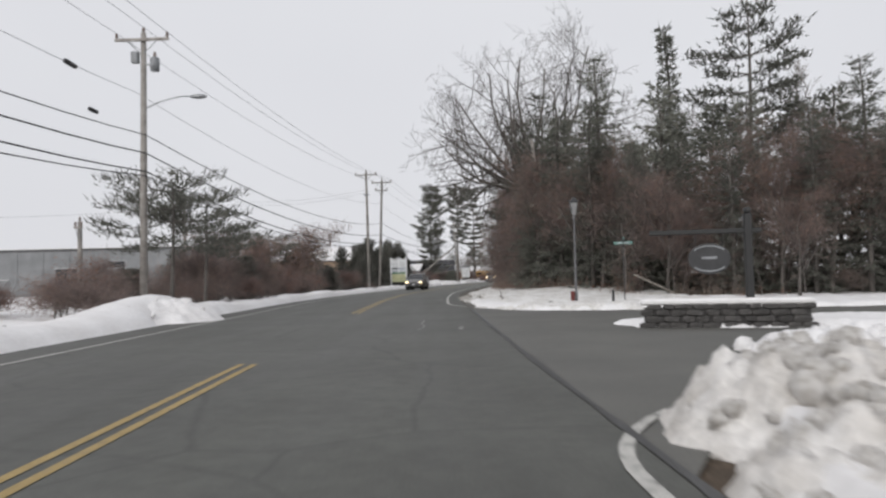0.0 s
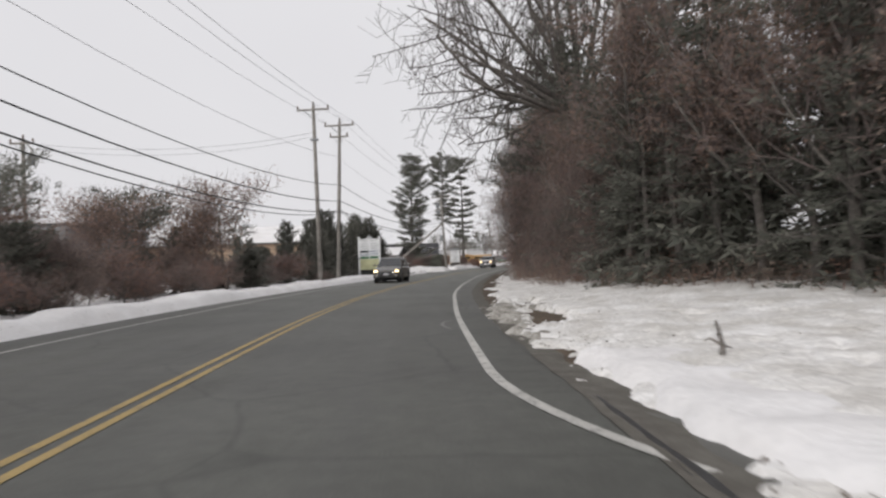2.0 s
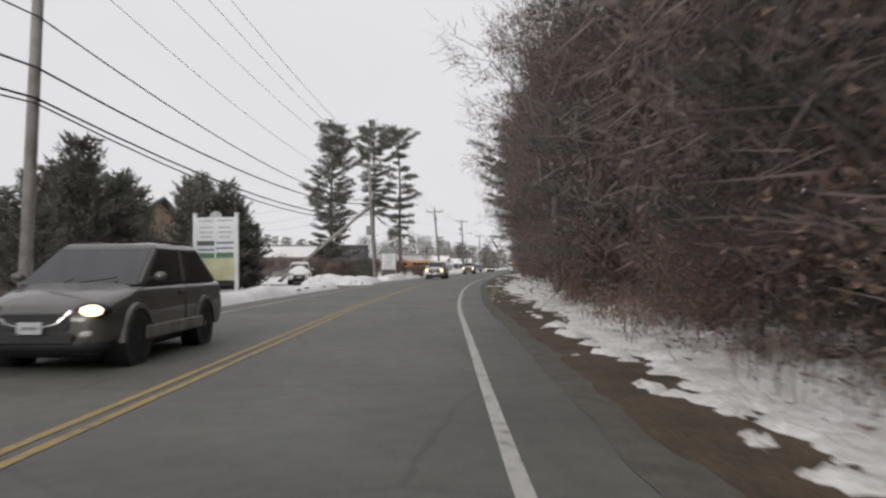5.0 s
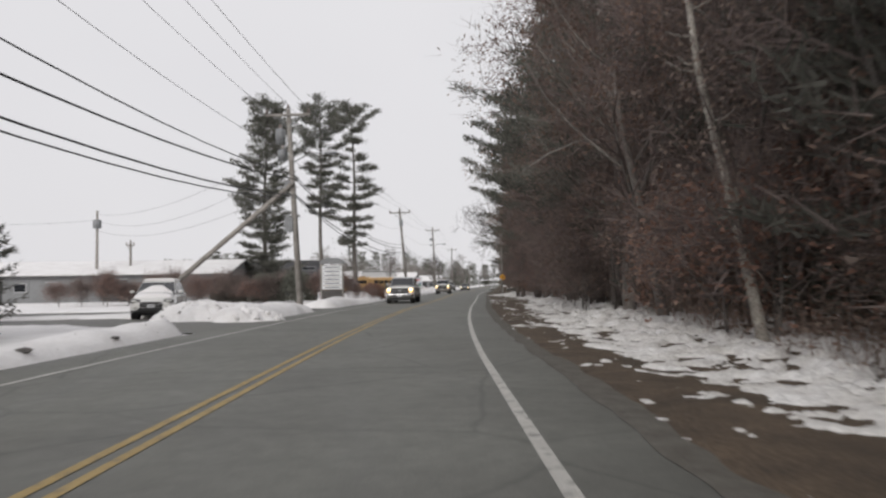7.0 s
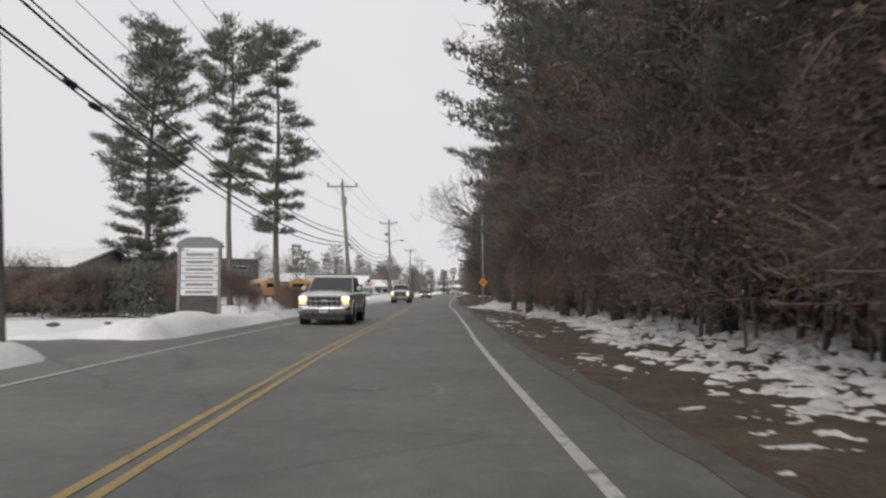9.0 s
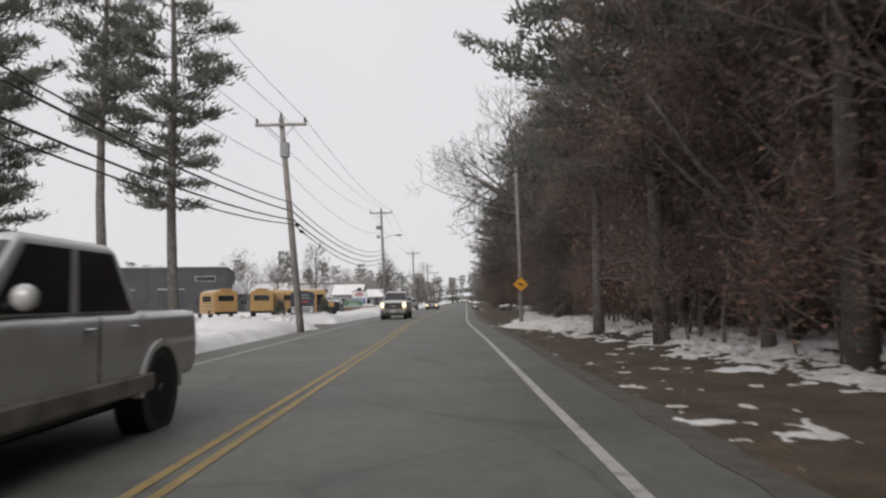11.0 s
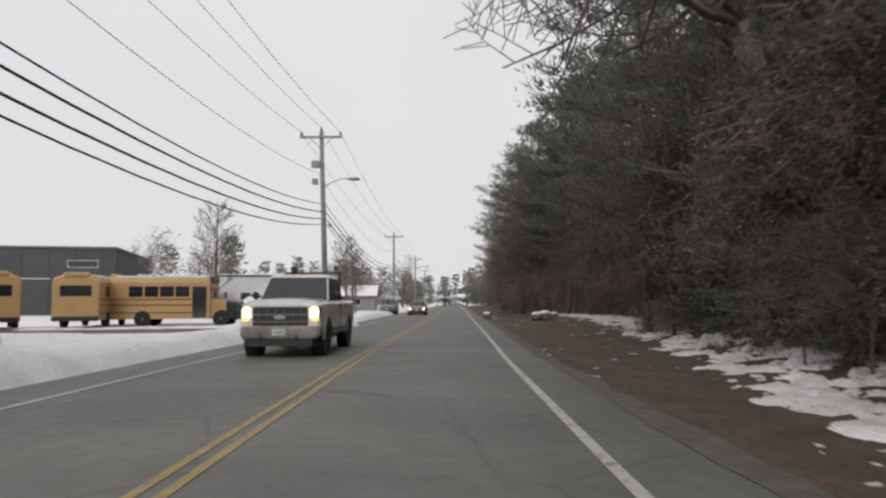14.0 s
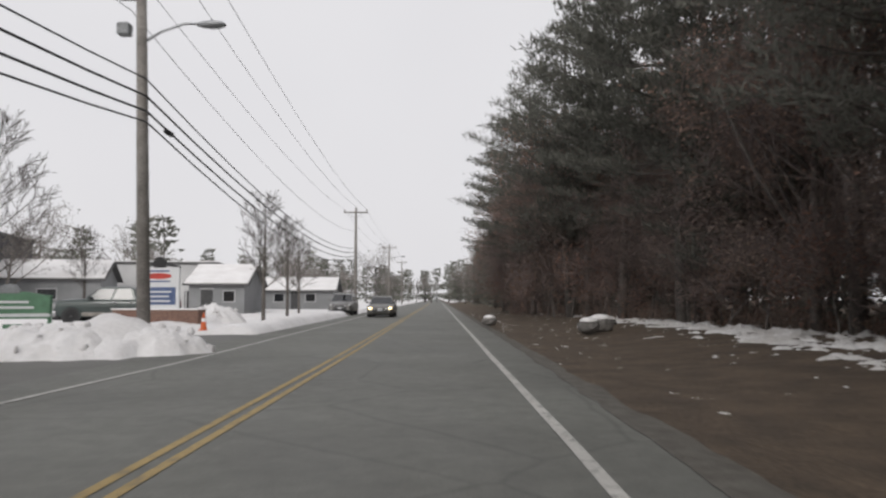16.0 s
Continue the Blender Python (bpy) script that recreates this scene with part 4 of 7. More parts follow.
def white_pine(seed, height, width, bare, label, at, shape, whorl=0.85, tufts=18, up=-0.08, inner=0.3, ragged=0.0, blade=0.065):
    """An old white pine: whorls of uneven limbs that carry flat plates of tufted needles."""
    rnd = random.Random(seed)
    root = thing("pine_tree", label, "tree", at)
    wood, g = Geo(), Geo()
    lean = (rnd.uniform(-0.02, 0.02), rnd.uniform(-0.02, 0.02))

    def axis(z):
        return Vector((lean[0] * z + 0.12 * math.sin(z * 0.35 + seed), lean[1] * z + 0.12 * math.cos(z * 0.3 + seed), z))
    r0 = 0.01 * height + 0.04
    wood.pipe([axis(height * k / 7) - Vector((0, 0, 0.3 if k == 0 else 0)) for k in range(8)], [r0 * (1 - 0.125 * k) + 0.015 for k in range(8)], 8)
    z = bare * height
    while z < height * 0.985:
        u = max(0.0, (z / height - bare) / (1 - bare))
        n, a0 = rnd.randint(3, 5), rnd.uniform(0, 6.28)
        gust = rnd.uniform(0.72, 1.12)
        for j in range(n):
            a = a0 + 6.283 * j / n + rnd.uniform(-0.45, 0.45)
            length = max(0.5, width * shape(u) * gust * rnd.uniform(0.45 - 0.15 * ragged, 1.1 + 0.15 * ragged))
            if ragged and u < 0.9 and rnd.random() < 0.3 * ragged:
                continue
            d = Vector((math.cos(a), math.sin(a), up + 0.5 * u ** 1.5 + rnd.uniform(-0.1, 0.12))).normalized()
            pts = [axis(z)]
            for k in range(3):
                pts.append(pts[-1] + d * length / 3)
                d = (d + Vector((0, 0, 0.16))).normalized()
            wood.pipe([pts[0], pts[1], pts[3]], [0.01 * length + 0.015, 0.008 * length + 0.01, 0.005], 3, False)
            side = d.cross(Vector((0, 0, 1))).normalized()
            m = max(2, int(length / 0.55))
            for k in range(m):
                t = inner + (1.02 - inner) * (k + rnd.random()) / m
                i = min(int(t * 3), 2)
                c0 = pts[i].lerp(pts[i + 1], min(t * 3 - i, 1.0))
                for sg in (-1, 1):
                    c = c0 + side * sg * rnd.uniform(0.05, 0.26) * length * (1.2 - t) + Vector((0, 0, 0.05))
                    for _ in range(tufts // 2):
                        q = c + Vector((rnd.gauss(0, 0.3), rnd.gauss(0, 0.3), rnd.gauss(0, 0.1)))
                        v = (d * 0.5 + side * sg * 0.4 + Vector((rnd.gauss(0, 0.5), rnd.gauss(0, 0.5), rnd.gauss(0.35, 0.35)))).normalized() * rnd.uniform(0.28, 0.55)
                        w = v.cross(Vector((rnd.gauss(0, 1), rnd.gauss(0, 1), rnd.gauss(0, 1)))).normalized() * rnd.uniform(0.7, 1.3) * blade
                        g.add([q - w, q + v, q + w], [(0, 1, 2)])
        z += whorl * rnd.uniform(0.75, 1.25)
    part("trunk", wood, PINE_BARK, root, smooth=True)
    part("crown", g, NEEDLE, root)
    return root


def spot(y, o, turn=0.0, s=1.0, z=0.0, sz=None):
    x = float(centre(y)) + o
    zz = float(ground_z(np.array(x), np.array(float(y)), np.array(o))) + z
    return pose(x, y, zz, 0, 0, turn) @ Matrix.Diagonal((s, s, sz or s, 1))


HEM = "dark hemlock with drooping branches at the wood's edge"
PIN = "tall white pine with dark needles in the roadside wood"
OAK = "leafless oak with some withered brown leaves in the roadside wood"
BAR = "bare grey winter tree in the roadside wood"
hemlocks = [conifer("hemlock_tree", 10 + i, 14.0, 3.5, 0.02, 34, HEMLOCK, HEM, -0.3, 0.0, spot(44 + 9 * i, woods_edge(44 + 9 * i) + 2.6), 0.52, 0.6, 1.0, top_flat=0.16, tufts=3, blade=0.125) for i in range(3)]
pines = [white_pine(20 + i, 17.0, 4.2, 0.1, PIN, spot(74 + 13 * i, woods_edge(74 + 13 * i) + 2.0), lambda u: min(1.0, (1.05 - u) * 2.0) ** 0.7, 0.8, 28, blade=0.032) for i in range(3)]
reach = [white_pine(24 + i, 17.5, 5.4, 0.26, "white pine with long limbs reaching over the verge", spot(121 + 27 * i, woods_edge(121 + 27 * i) - 0.2), lambda u: min(1.0, (1.05 - u) * 1.9) ** 0.7, 0.72, 28, ragged=0.5, blade=0.034) for i in range(2)]
oaks = [bare_tree(30 + i, 13.0, 0.18, 3, 0.6, 4400, DEAD_LEAF, OAK, at=spot(84 + 11 * i, woods_edge(84 + 11 * i) + 1.6), wide=1.15, leaf_size=0.43, sprays=2000, twig=TWIG_HAZE) for i in range(3)]
bares = [bare_tree(40 + i, 15.0, 0.18, 3, 0.5, 900, BRUSH, label=BAR, at=spot(90 + 11 * i, woods_edge(90 + 11 * i) + 1.0), leaf_size=0.4, sprays=4200, twig=TWIG_HAZE) for i in range(3)]
light = [conifer("hemlock_tree", 16 + i, 14.0, 3.8, 0.02, 24, HEMLOCK, HEM, -0.3, 0.0, spot(240 + 9 * i, woods_edge(240 + 9 * i) + 9.0), 0.8, 0.6, 0.7, top_flat=0.16, tufts=3, blade=0.17) for i in range(2)]
light_oaks = [bare_tree(36 + i, 13.0, 0.18, 3, 0.6, 1800, DEAD_LEAF, OAK, at=spot(244 + 9 * i, woods_edge(244 + 9 * i) + 5.0), wide=1.15, leaf_size=0.85, sprays=900, twig=TWIG_HAZE) for i in range(2)]
woods = random.Random(7)


def tall(y):
    return float(np.interp(y, [33, 46, 56, 78, 95, 170, 185, 210, 260, 330], [0.6, 0.62, 0.78, 1.02, 1.25, 1.25, 1.15, 1.15, 1.1, 0.9]))


for row, (gap, back, kinds) in enumerate(((4.6, 2.2, "oobhp"), (4.8, 5.0, "hopb"), (5.8, 8.6, "hhpo"), (11.0, 14.0, "hhp"))):
    y = 33.0 + row
    while y < (330 if row < 3 else 290):
        yy = y + woods.uniform(-1.2, 1.2)
        o = float(woods_edge(yy)) + back + woods.uniform(-0.8, 1.3)
        o += 0.7 if 178 < yy < 204 or 62 < yy < 92 else 1.7 if 90 < yy < 105 else 0.0
        thin = row >= 2 or yy > 232 or (row == 1 and woods.random() < 0.5)
        pool = {"h": light if thin else hemlocks, "o": light_oaks if thin else oaks, "b": light_oaks if thin else bares, "p": light if thin else pines}[woods.choice(kinds)]
        s = woods.uniform(0.78, 1.08) * tall(yy)
        copy_thing(woods.choice(pool), spot(yy, o, woods.uniform(0, 360), s * (0.9 if row == 0 else 1.0)))
        y += gap * (1.0 if yy < 240 else 1.5)
for k, y in enumerate((113, 119, 126, 133, 151, 157, 164, 183, 192, 201, 211, 223, 236, 250, 266)):
    copy_thing(reach[k % 2], spot(y, float(woods_edge(y)) + woods.uniform(-1.0, 0.4) - ((1.4 if k % 2 else -0.4) if 120 < y < 155 else -0.5 if 207 < y < 240 else -1.2 if 178 < y < 207 else -2.8 if y < 120 else -0.9), woods.uniform(0, 360), 0.82 * tall(y)))
for y, o, s in ((230.5, 11.2, 0.98), (238.0, 10.0, 1.0), (247.0, 9.2, 0.95), (256.0, 8.8, 0.92)):
    copy_thing(reach[int(y) % 2], spot(y, o, 73 * y, s))
# thicket of saplings and low boughs that closes the wood's edge
THK = "tangled leafless sapling with withered leaves at the wood's edge"
thicket = [bare_tree(62 + i, 6.5, 0.07, 3, 0.7, 1900, DEAD_LEAF if i < 1 else BRUSH, THK, at=spot(69 + 3 * i, float(woods_edge(69 + 3 * i)) + 0.6), wide=1.3, frac=0.66, leaf_size=0.38, name="young_tree", sprays=1000, twig=TWIG_HAZE) for i in range(3)]
y = 46.0
while y < 268:
    green = 44 < y < 74 or 168 < y < 206
    o = float(woods_edge(y)) + woods.uniform(0.2, 2.4) - (1.7 if 120.5 < y < 160 else 0.0) + (-0.5 if 44 < y < 62 else 0.7 if 66 < y < 90.5 else 2.0 if 90.5 < y < 104 else 0.0)
    s = woods.uniform(0.6, 1.3) * (0.75 if y < 92 or 200 < y < 218 else 1.0)
    if woods.random() < (0.85 if y < 72 else 0.45 if y > 180 and green else 0.62 if green else 0.6 if 70 < y < 100 else 0.3 if y < 108 else 0.12):
        copy_thing(woods.choice(hemlocks), spot(y, o + 1.3, woods.uniform(0, 360), 0.5 * s + 0.14))
    else:
        copy_thing(woods.choice(thicket), spot(y, o, woods.uniform(0, 360), s))
    y += woods.uniform(1.2, 2.3)
# taller young oaks with withered leaves along the front
y = 84.0
while y < 262:
    if not (172 < y < 207 or 116.5 < y < 119.5):
        front = 2.8 if 89 < y < 104.5 else -1.6 if 132 < y < 165 else -0.6 if 120 < y < 160 else 1.5 if y < 100 else 0.5
        copy_thing(woods.choice((oaks if y > 100 else pines[:1] + hemlocks[:1]) + thicket), spot(y, float(woods_edge(y)) + front + woods.uniform(-0.3, 1.6), woods.uniform(0, 360), woods.uniform(0.62, 1.0) * tall(y)))
    y += woods.uniform(2.6, 4.2) * (0.7 if 130 < y < 170 else 1.0)
y = 112.0
while y < 172:
    copy_thing(woods.choice(thicket + oaks[:2]), spot(y, float(woods_edge(y)) + (-1.9 if 124 < y < 160 else -0.3) + woods.uniform(0.0, 1.0), woods.uniform(0, 360), woods.uniform(0.65, 1.0)))
    y += woods.uniform(2.0, 3.2)
# low brush that hides the foot of the wood
LOW = "low brown brush with withered leaves along the wood's foot"
low_brush = [bare_tree(95 + i, 3.4, 0.035, 2, 0.75, 850, (BRUSH, DEAD_LEAF, RED_BRUSH)[i], LOW, at=spot(88 + 2 * i, float(woods_edge(88 + 2 * i)) + 0.2), wide=1.5, frac=0.6, leaf_size=0.4, name="shrub", sprays=350, twig=TWIG_HAZE) for i in range(3)]
y = 50.0
while y < 262:
    if not 176 < y < 206:
        s = woods.uniform(0.7, 1.5) * (0.6 if 113 < y < 121 else 0.55 if y < 66 else 0.75 if y < 92 else 1.0)
        front = -1.5 if 120 < y < 160 else 0.9 if 91 < y < 104 else 0.9 if y < 91 else -0.2
        copy_thing(woods.choice(low_brush), spot(y, float(woods_edge(y)) + front + woods.uniform(-0.5, 1.4), woods.uniform(0, 360), s))
    y += woods.uniform(1.2, 1.9) * (1.0 if y < 175 else 1.5)
y = 175.0
while y < 268:
    copy_thing(woods.choice(hemlocks[:1] + thicket + oaks[:1] if y < 206 else thicket + oaks[:1]), spot(y, float(woods_edge(y)) + woods.uniform(1.8, 3.6), woods.uniform(0, 360), woods.uniform(0.6, 0.95)))
    y += woods.uniform(2.4, 3.8)
for x, y, s in ((7.8, 154.6, 0.42), (8.4, 156.6, 0.5), (8.9, 159.0, 0.5), (9.3, 161.0, 0.4)):
    copy_thing(low_brush[2], pose(x, y, 0.05, 0, 0, 60 * y) @ Matrix.Diagonal((s, s, s * 0.9, 1)))
# wood behind the side street: a closed mass of mixed trees
for row, (gap, back, kinds) in enumerate(((1.9, 1.4, "hoht"), (2.2, 3.6, "hohhb"), (2.4, 6.6, "llo"), (2.6, 11.0, "l"))):
    x = 9.5 - row
    while x < 46:
        y = float(np.interp(x, [6, 9, 11.5, 16, 24, 46], [41, 37.6, 34.8, 33.4, 32.6, 32])) + back + woods.uniform(-0.7, 0.9)
        k = woods.choice(kinds)
        pool = {"o": oaks, "t": thicket, "h": hemlocks, "p": pines, "b": bares, "l": light}[k]
        s = {"o": 0.8, "t": 1.15, "h": 0.74, "p": 0.62, "b": 0.66, "l": 0.8}[k] * woods.uniform(0.78, 1.1) * (0.85 if row == 0 else 1.0)
        copy_thing(woods.choice(pool), pose(x, y, -0.05, 0, 0, woods.uniform(0, 360)) @ Matrix.Diagonal((s, s, s, 1)))
        x += gap * woods.uniform(0.8, 1.2)
x = 10.0
while x < 42:
    y = float(np.interp(x, [6, 9, 11.5, 16, 24, 46], [41, 37.6, 34.8, 33.4, 32.6, 32])) + woods.uniform(0.2, 1.2)
    s = woods.uniform(0.45, 0.8)
    y += 1.8 if x < 13.5 else 0.0
    copy_thing(woods.choice(thicket + hemlocks[:1] + low_brush), pose(x, y, -0.05, 0, 0, woods.uniform(0, 360)) @ Matrix.Diagonal((s, s, s, 1)))
    x += woods.uniform(1.3, 2.0)
y = 37.0
while y < 57:
    copy_thing(woods.choice(oaks + thicket + hemlocks[:1]), spot(y, float(woods_edge(y)) + 0.9 + woods.uniform(0.0, 1.8), woods.uniform(0, 360), woods.uniform(0.55, 0.85)))
    y += woods.uniform(1.5, 2.4)
# single trees that stand out
spreading_oak(51, (8.4, 63.5, 0.1), (7.6, 63.5, 8.6), ((-2.2, 62.0, 10.2), (-1.6, 61.0, 8.4), (-2.6, 63.2, 12.8), (-1.4, 64.5, 15.8), (0.4, 62.0, 17.2), (1.8, 63.0, 18.6), (0.0, 60.0, 11.4), (4.0, 64.0, 20.4), (6.0, 62.5, 21.4), (8.0, 65.0, 20.6), (3.0, 60.5, 13.0), (4.8, 60.0, 16.6), (10.2, 62.0, 18.0), (2.7, 66.5, 12.0)), 0.4, "great bare spreading oak at the wood's edge")
spreading_oak(58, (11.4, 66.5, 0.1), (11.0, 66.5, 11.0), ((7.6, 66.0, 18.6), (9.0, 67.5, 22.4), (10.8, 66.0, 24.0), (12.6, 67.0, 22.6), (14.8, 66.0, 20.0), (16.4, 67.0, 17.6)), 0.32, "tall bare oak rising above the wood")
conifer("spruce_tree", 52, 18.0, 2.6, 0.03, 40, HEMLOCK, "slim dark spruce rising above the wood", -0.3, 0, pose(15.6, 50.0, 0), 0.7, 1.15)
white_pine(53, 18.5, 4.0, 0.5, "tall scraggy pine with a high open crown", pose(19.6, 46.0, 0), lambda u: min(1.0, (1.1 - u) * 2.0), 1.1, 20)
bare_tree(54, 17.0, 0.2, 4, 0.45, label=BAR, at=pose(22.5, 50.0, 0))
bare_tree(55, 16.0, 0.2, 4, 0.45, label=BAR, at=pose(17.5, 52.0, 0))
OVER = "bare oak reaching over the road edge"
spreading_oak(56, (32.6, 191.2, 0.2), (30.3, 190.3, 7.4), ((23.1, 186.2, 5.3), (22.9, 190.3, 8.6), (23.6, 188.8, 10.2), (24.6, 191.0, 11.8), (26.2, 191.7, 14.0), (27.4, 192.9, 16.5), (24.2, 187.2, 7.0), (24.6, 188.6, 8.2), (28.6, 191.0, 15.0)), 0.3, OVER)
y = 186.0
while y < 236:
    copy_thing(woods.choice(hemlocks[:1] + oaks + thicket if y > 200 else hemlocks), spot(y, float(woods_edge(y)) + (1.3 if y < 206 else 2.4) + woods.uniform(-0.2, 0.7), woods.uniform(0, 360), woods.uniform(0.55, 0.95)))
    y += woods.uniform(1.6, 2.4) * (1.0 if y < 206 else 1.2)
for k, (x, y, s) in enumerate(((29.6, 184.6, 0.9), (30.2, 187.4, 0.8), (31.4, 191.0, 1.0))):
    copy_thing(hemlocks[k], pose(x, y, 0.05, 0, 0, 40 * x) @ Matrix.Diagonal((0.5 * s, 0.5 * s, 0.5 * s, 1)))
y = 177.5
while y < 188:
    copy_thing(woods.choice(hemlocks[:1] + thicket[1:]), spot(y, float(woods_edge(y)) - 0.4 + woods.uniform(-0.3, 0.5), woods.uniform(0, 360), woods.uniform(0.4, 0.62)))
    y += 1.7
# old pines whose high limbs reach out over the verge
high = white_pine(28, 19.5, 5.6, 0.4, "old white pine with high limbs reaching over the verge", spot(143, 9.4), lambda u: min(1.0, (1.06 - u) * 1.8) ** 0.8, 1.0, 26, 0.02)
for y, o, s in ((150.5, 8.8, 1.0), (158.5, 8.0, 0.95), (134.0, 10.4, 1.0), (165.5, 7.8, 0.85), (215.0, 13.6, 1.0), (223.5, 12.8, 0.95), (231.0, 11.8, 0.95)):
    copy_thing(high, spot(y, o, 47 * y, s))


def snag(name, pts, r, label, mat=PALE_BARK):
    """A bare stem with broken limbs along it."""
    rnd = random.Random(int(pts[0][0] * 100 + pts[0][1] * 7))
    root = thing(name, label, "tree trunk", pose(*pts[0]))
    p = [Vector(q) - Vector(pts[0]) for q in pts]
    n = len(p)
    part("trunk", Geo().pipe(p, [r * (1 - 0.5 * k / (n - 1)) for k in range(n)], 10), mat, root, smooth=True)
    for k in range(2 if name == "fallen_log" else 7):
        t = rnd.uniform(0.3, 0.95) * (n - 1)
        c = p[int(t)].lerp(p[int(t) + 1], t - int(t))
        a, ln = rnd.uniform(0, 6.28), rnd.uniform(3, 9) * r * (0.3 if name == "fallen_log" else 1.0)
        d = Vector((math.cos(a), math.sin(a), rnd.uniform(-0.1, 0.6)))
        e = c + d * ln * 0.5 + Vector((0, 0, 0.05 * ln))
        part("limb", Geo().pipe([c, e, c + d * ln + Vector((rnd.uniform(-0.1, 0.1), rnd.uniform(-0.1, 0.1), 0.25 * ln))], [r * 0.22, r * 0.15, r * 0.05], 5), mat, root, smooth=True)
    return root


snag("dead_tree", [(11.55, 104.0, 0.1), (11.45, 104.4, 1.8), (11.3, 104.9, 3.8), (11.05, 105.1, 5.4), (10.95, 105.3, 7.2)], 0.115, "leaning pale dead birch trunk in the wood")
snag("dead_tree", [(10.8, 57.2, 0.1), (10.7, 57.4, 4.0), (10.6, 57.5, 7.9)], 0.1, "pale dead standing trunk in the wood")
snag("dead_tree", [(7.9, 75.0, 0.1), (7.8, 75.0, 2.0), (7.7, 75.1, 3.6)], 0.07, "pale dead standing trunk in the wood")
snag("tree_trunk", [(10.15, 98.9, 0.0), (10.1, 98.9, 4.0), (9.9, 99.0, 8.0), (9.7, 99.1, 12.5)], 0.2, "thick grey trunk at the wood's edge", BARK)
snag("tree_trunk", [(8.1, 56.0, 0.1), (8.0, 56.0, 4.0), (7.8, 56.1, 10.0)], 0.19, "thick grey trunk at the wood's edge", BARK)
for x, y, r, h in ((6.9, 52.3, 0.24, 11.0), (8.4, 53.0, 0.22, 11.0), (11.6, 46.8, 0.17, 8.0), (11.4, 51.0, 0.15, 9.0), (9.9, 48.2, 0.09, 8.0)):
    snag("tree_trunk", [(x, y, 0.0), (x - 0.1, y, 0.4 * h), (x - 0.05, y + 0.2, 0.7 * h), (x - 0.3, y + 0.2, h)], r, "thick grey trunk at the wood's edge", BARK)


def old_trunk():
    """A grey oak trunk with a few great bare limbs in front of the wood."""
    root = thing("bare_tree", "old grey oak with crooked bare limbs before the wood", "tree", pose(15.0, 117.7, 0.2))
    part("trunk", Geo().pipe([(0, 0, -0.4), (0.05, 0.1, 2.0), (-0.05, 0.2, 4.2), (-0.3, 0.3, 6.8), (-0.6, 0.5, 10.0), (-0.7, 0.6, 13.0)], [0.27, 0.23, 0.21, 0.18, 0.14, 0.07], 9), BARK, root, smooth=True)
    for pts, r in (([(-0.3, 0.3, 6.4), (-1.8, -0.2, 6.3), (-3.2, -0.6, 5.7), (-4.3, -1.0, 5.0)], 0.08), ([(0, 0.2, 4.0), (-0.9, 0.0, 4.0), (-1.9, -0.3, 4.4)], 0.06), ([(0, 0.2, 3.9), (0.6, 0.1, 3.8), (1.8, 0.0, 4.0)], 0.06), ([(-0.4, 0.4, 8.0), (-1.6, 0.0, 9.4), (-3.0, -0.4, 10.4)], 0.07), ([(-0.5, 0.4, 9.0), (0.8, 0.2, 10.4), (2.0, 0.0, 11.4)], 0.06)):
        part("limb", Geo().pipe(pts, [r * (1 - 0.75 * k / (len(pts) - 1)) for k in range(len(pts))], 6), BARK, root, smooth=True)


old_trunk()
for x, y, r, h, lean in ((41.6, 222.9, 0.075, 4.6, -0.5), (42.3, 223.3, 0.05, 4.0, -0.3), (42.9, 217.8, 0.1, 5.5, -0.6)):
    snag("tree_trunk", [(x, y, 0.0), (x + 0.1 * lean, y, 0.3 * h), (x + 0.5 * lean, y + 0.1, 0.65 * h), (x + lean, y + 0.2, h)], r, "slim grey stem before the dark wood", PINE_BARK)
snag("fallen_log", [(11.75, 36.6, 0.1), (9.4, 36.4, 1.2)], 0.06, "pale fallen log leaning at the wood's edge")


def dead_plant(x, y):
    """A small dead plant sticking out of the snow."""
    root = thing("dead_plant", "small dark dead plant sticking out of the snow", "plant", pose(x, y, 0.05))
    part("stem", Geo().pipe([(0, 0, -0.1), (0.03, 0, 0.22), (-0.03, 0.02, 0.5)], [0.04, 0.03, 0.015], 6), BARK, root, smooth=True)
    for a, z in ((0.4, 0.15), (2.6, 0.24), (4.4, 0.34), (1.5, 0.4)):
        part("twig", Geo().pipe([(0, 0, z), (0.1 * math.cos(a), 0.1 * math.sin(a), z + 0.06), (0.17 * math.cos(a), 0.17 * math.sin(a), z + 0.03)], [0.018, 0.014, 0.006], 5), BARK, root, smooth=True)


dead_plant(2.72, 34.7)


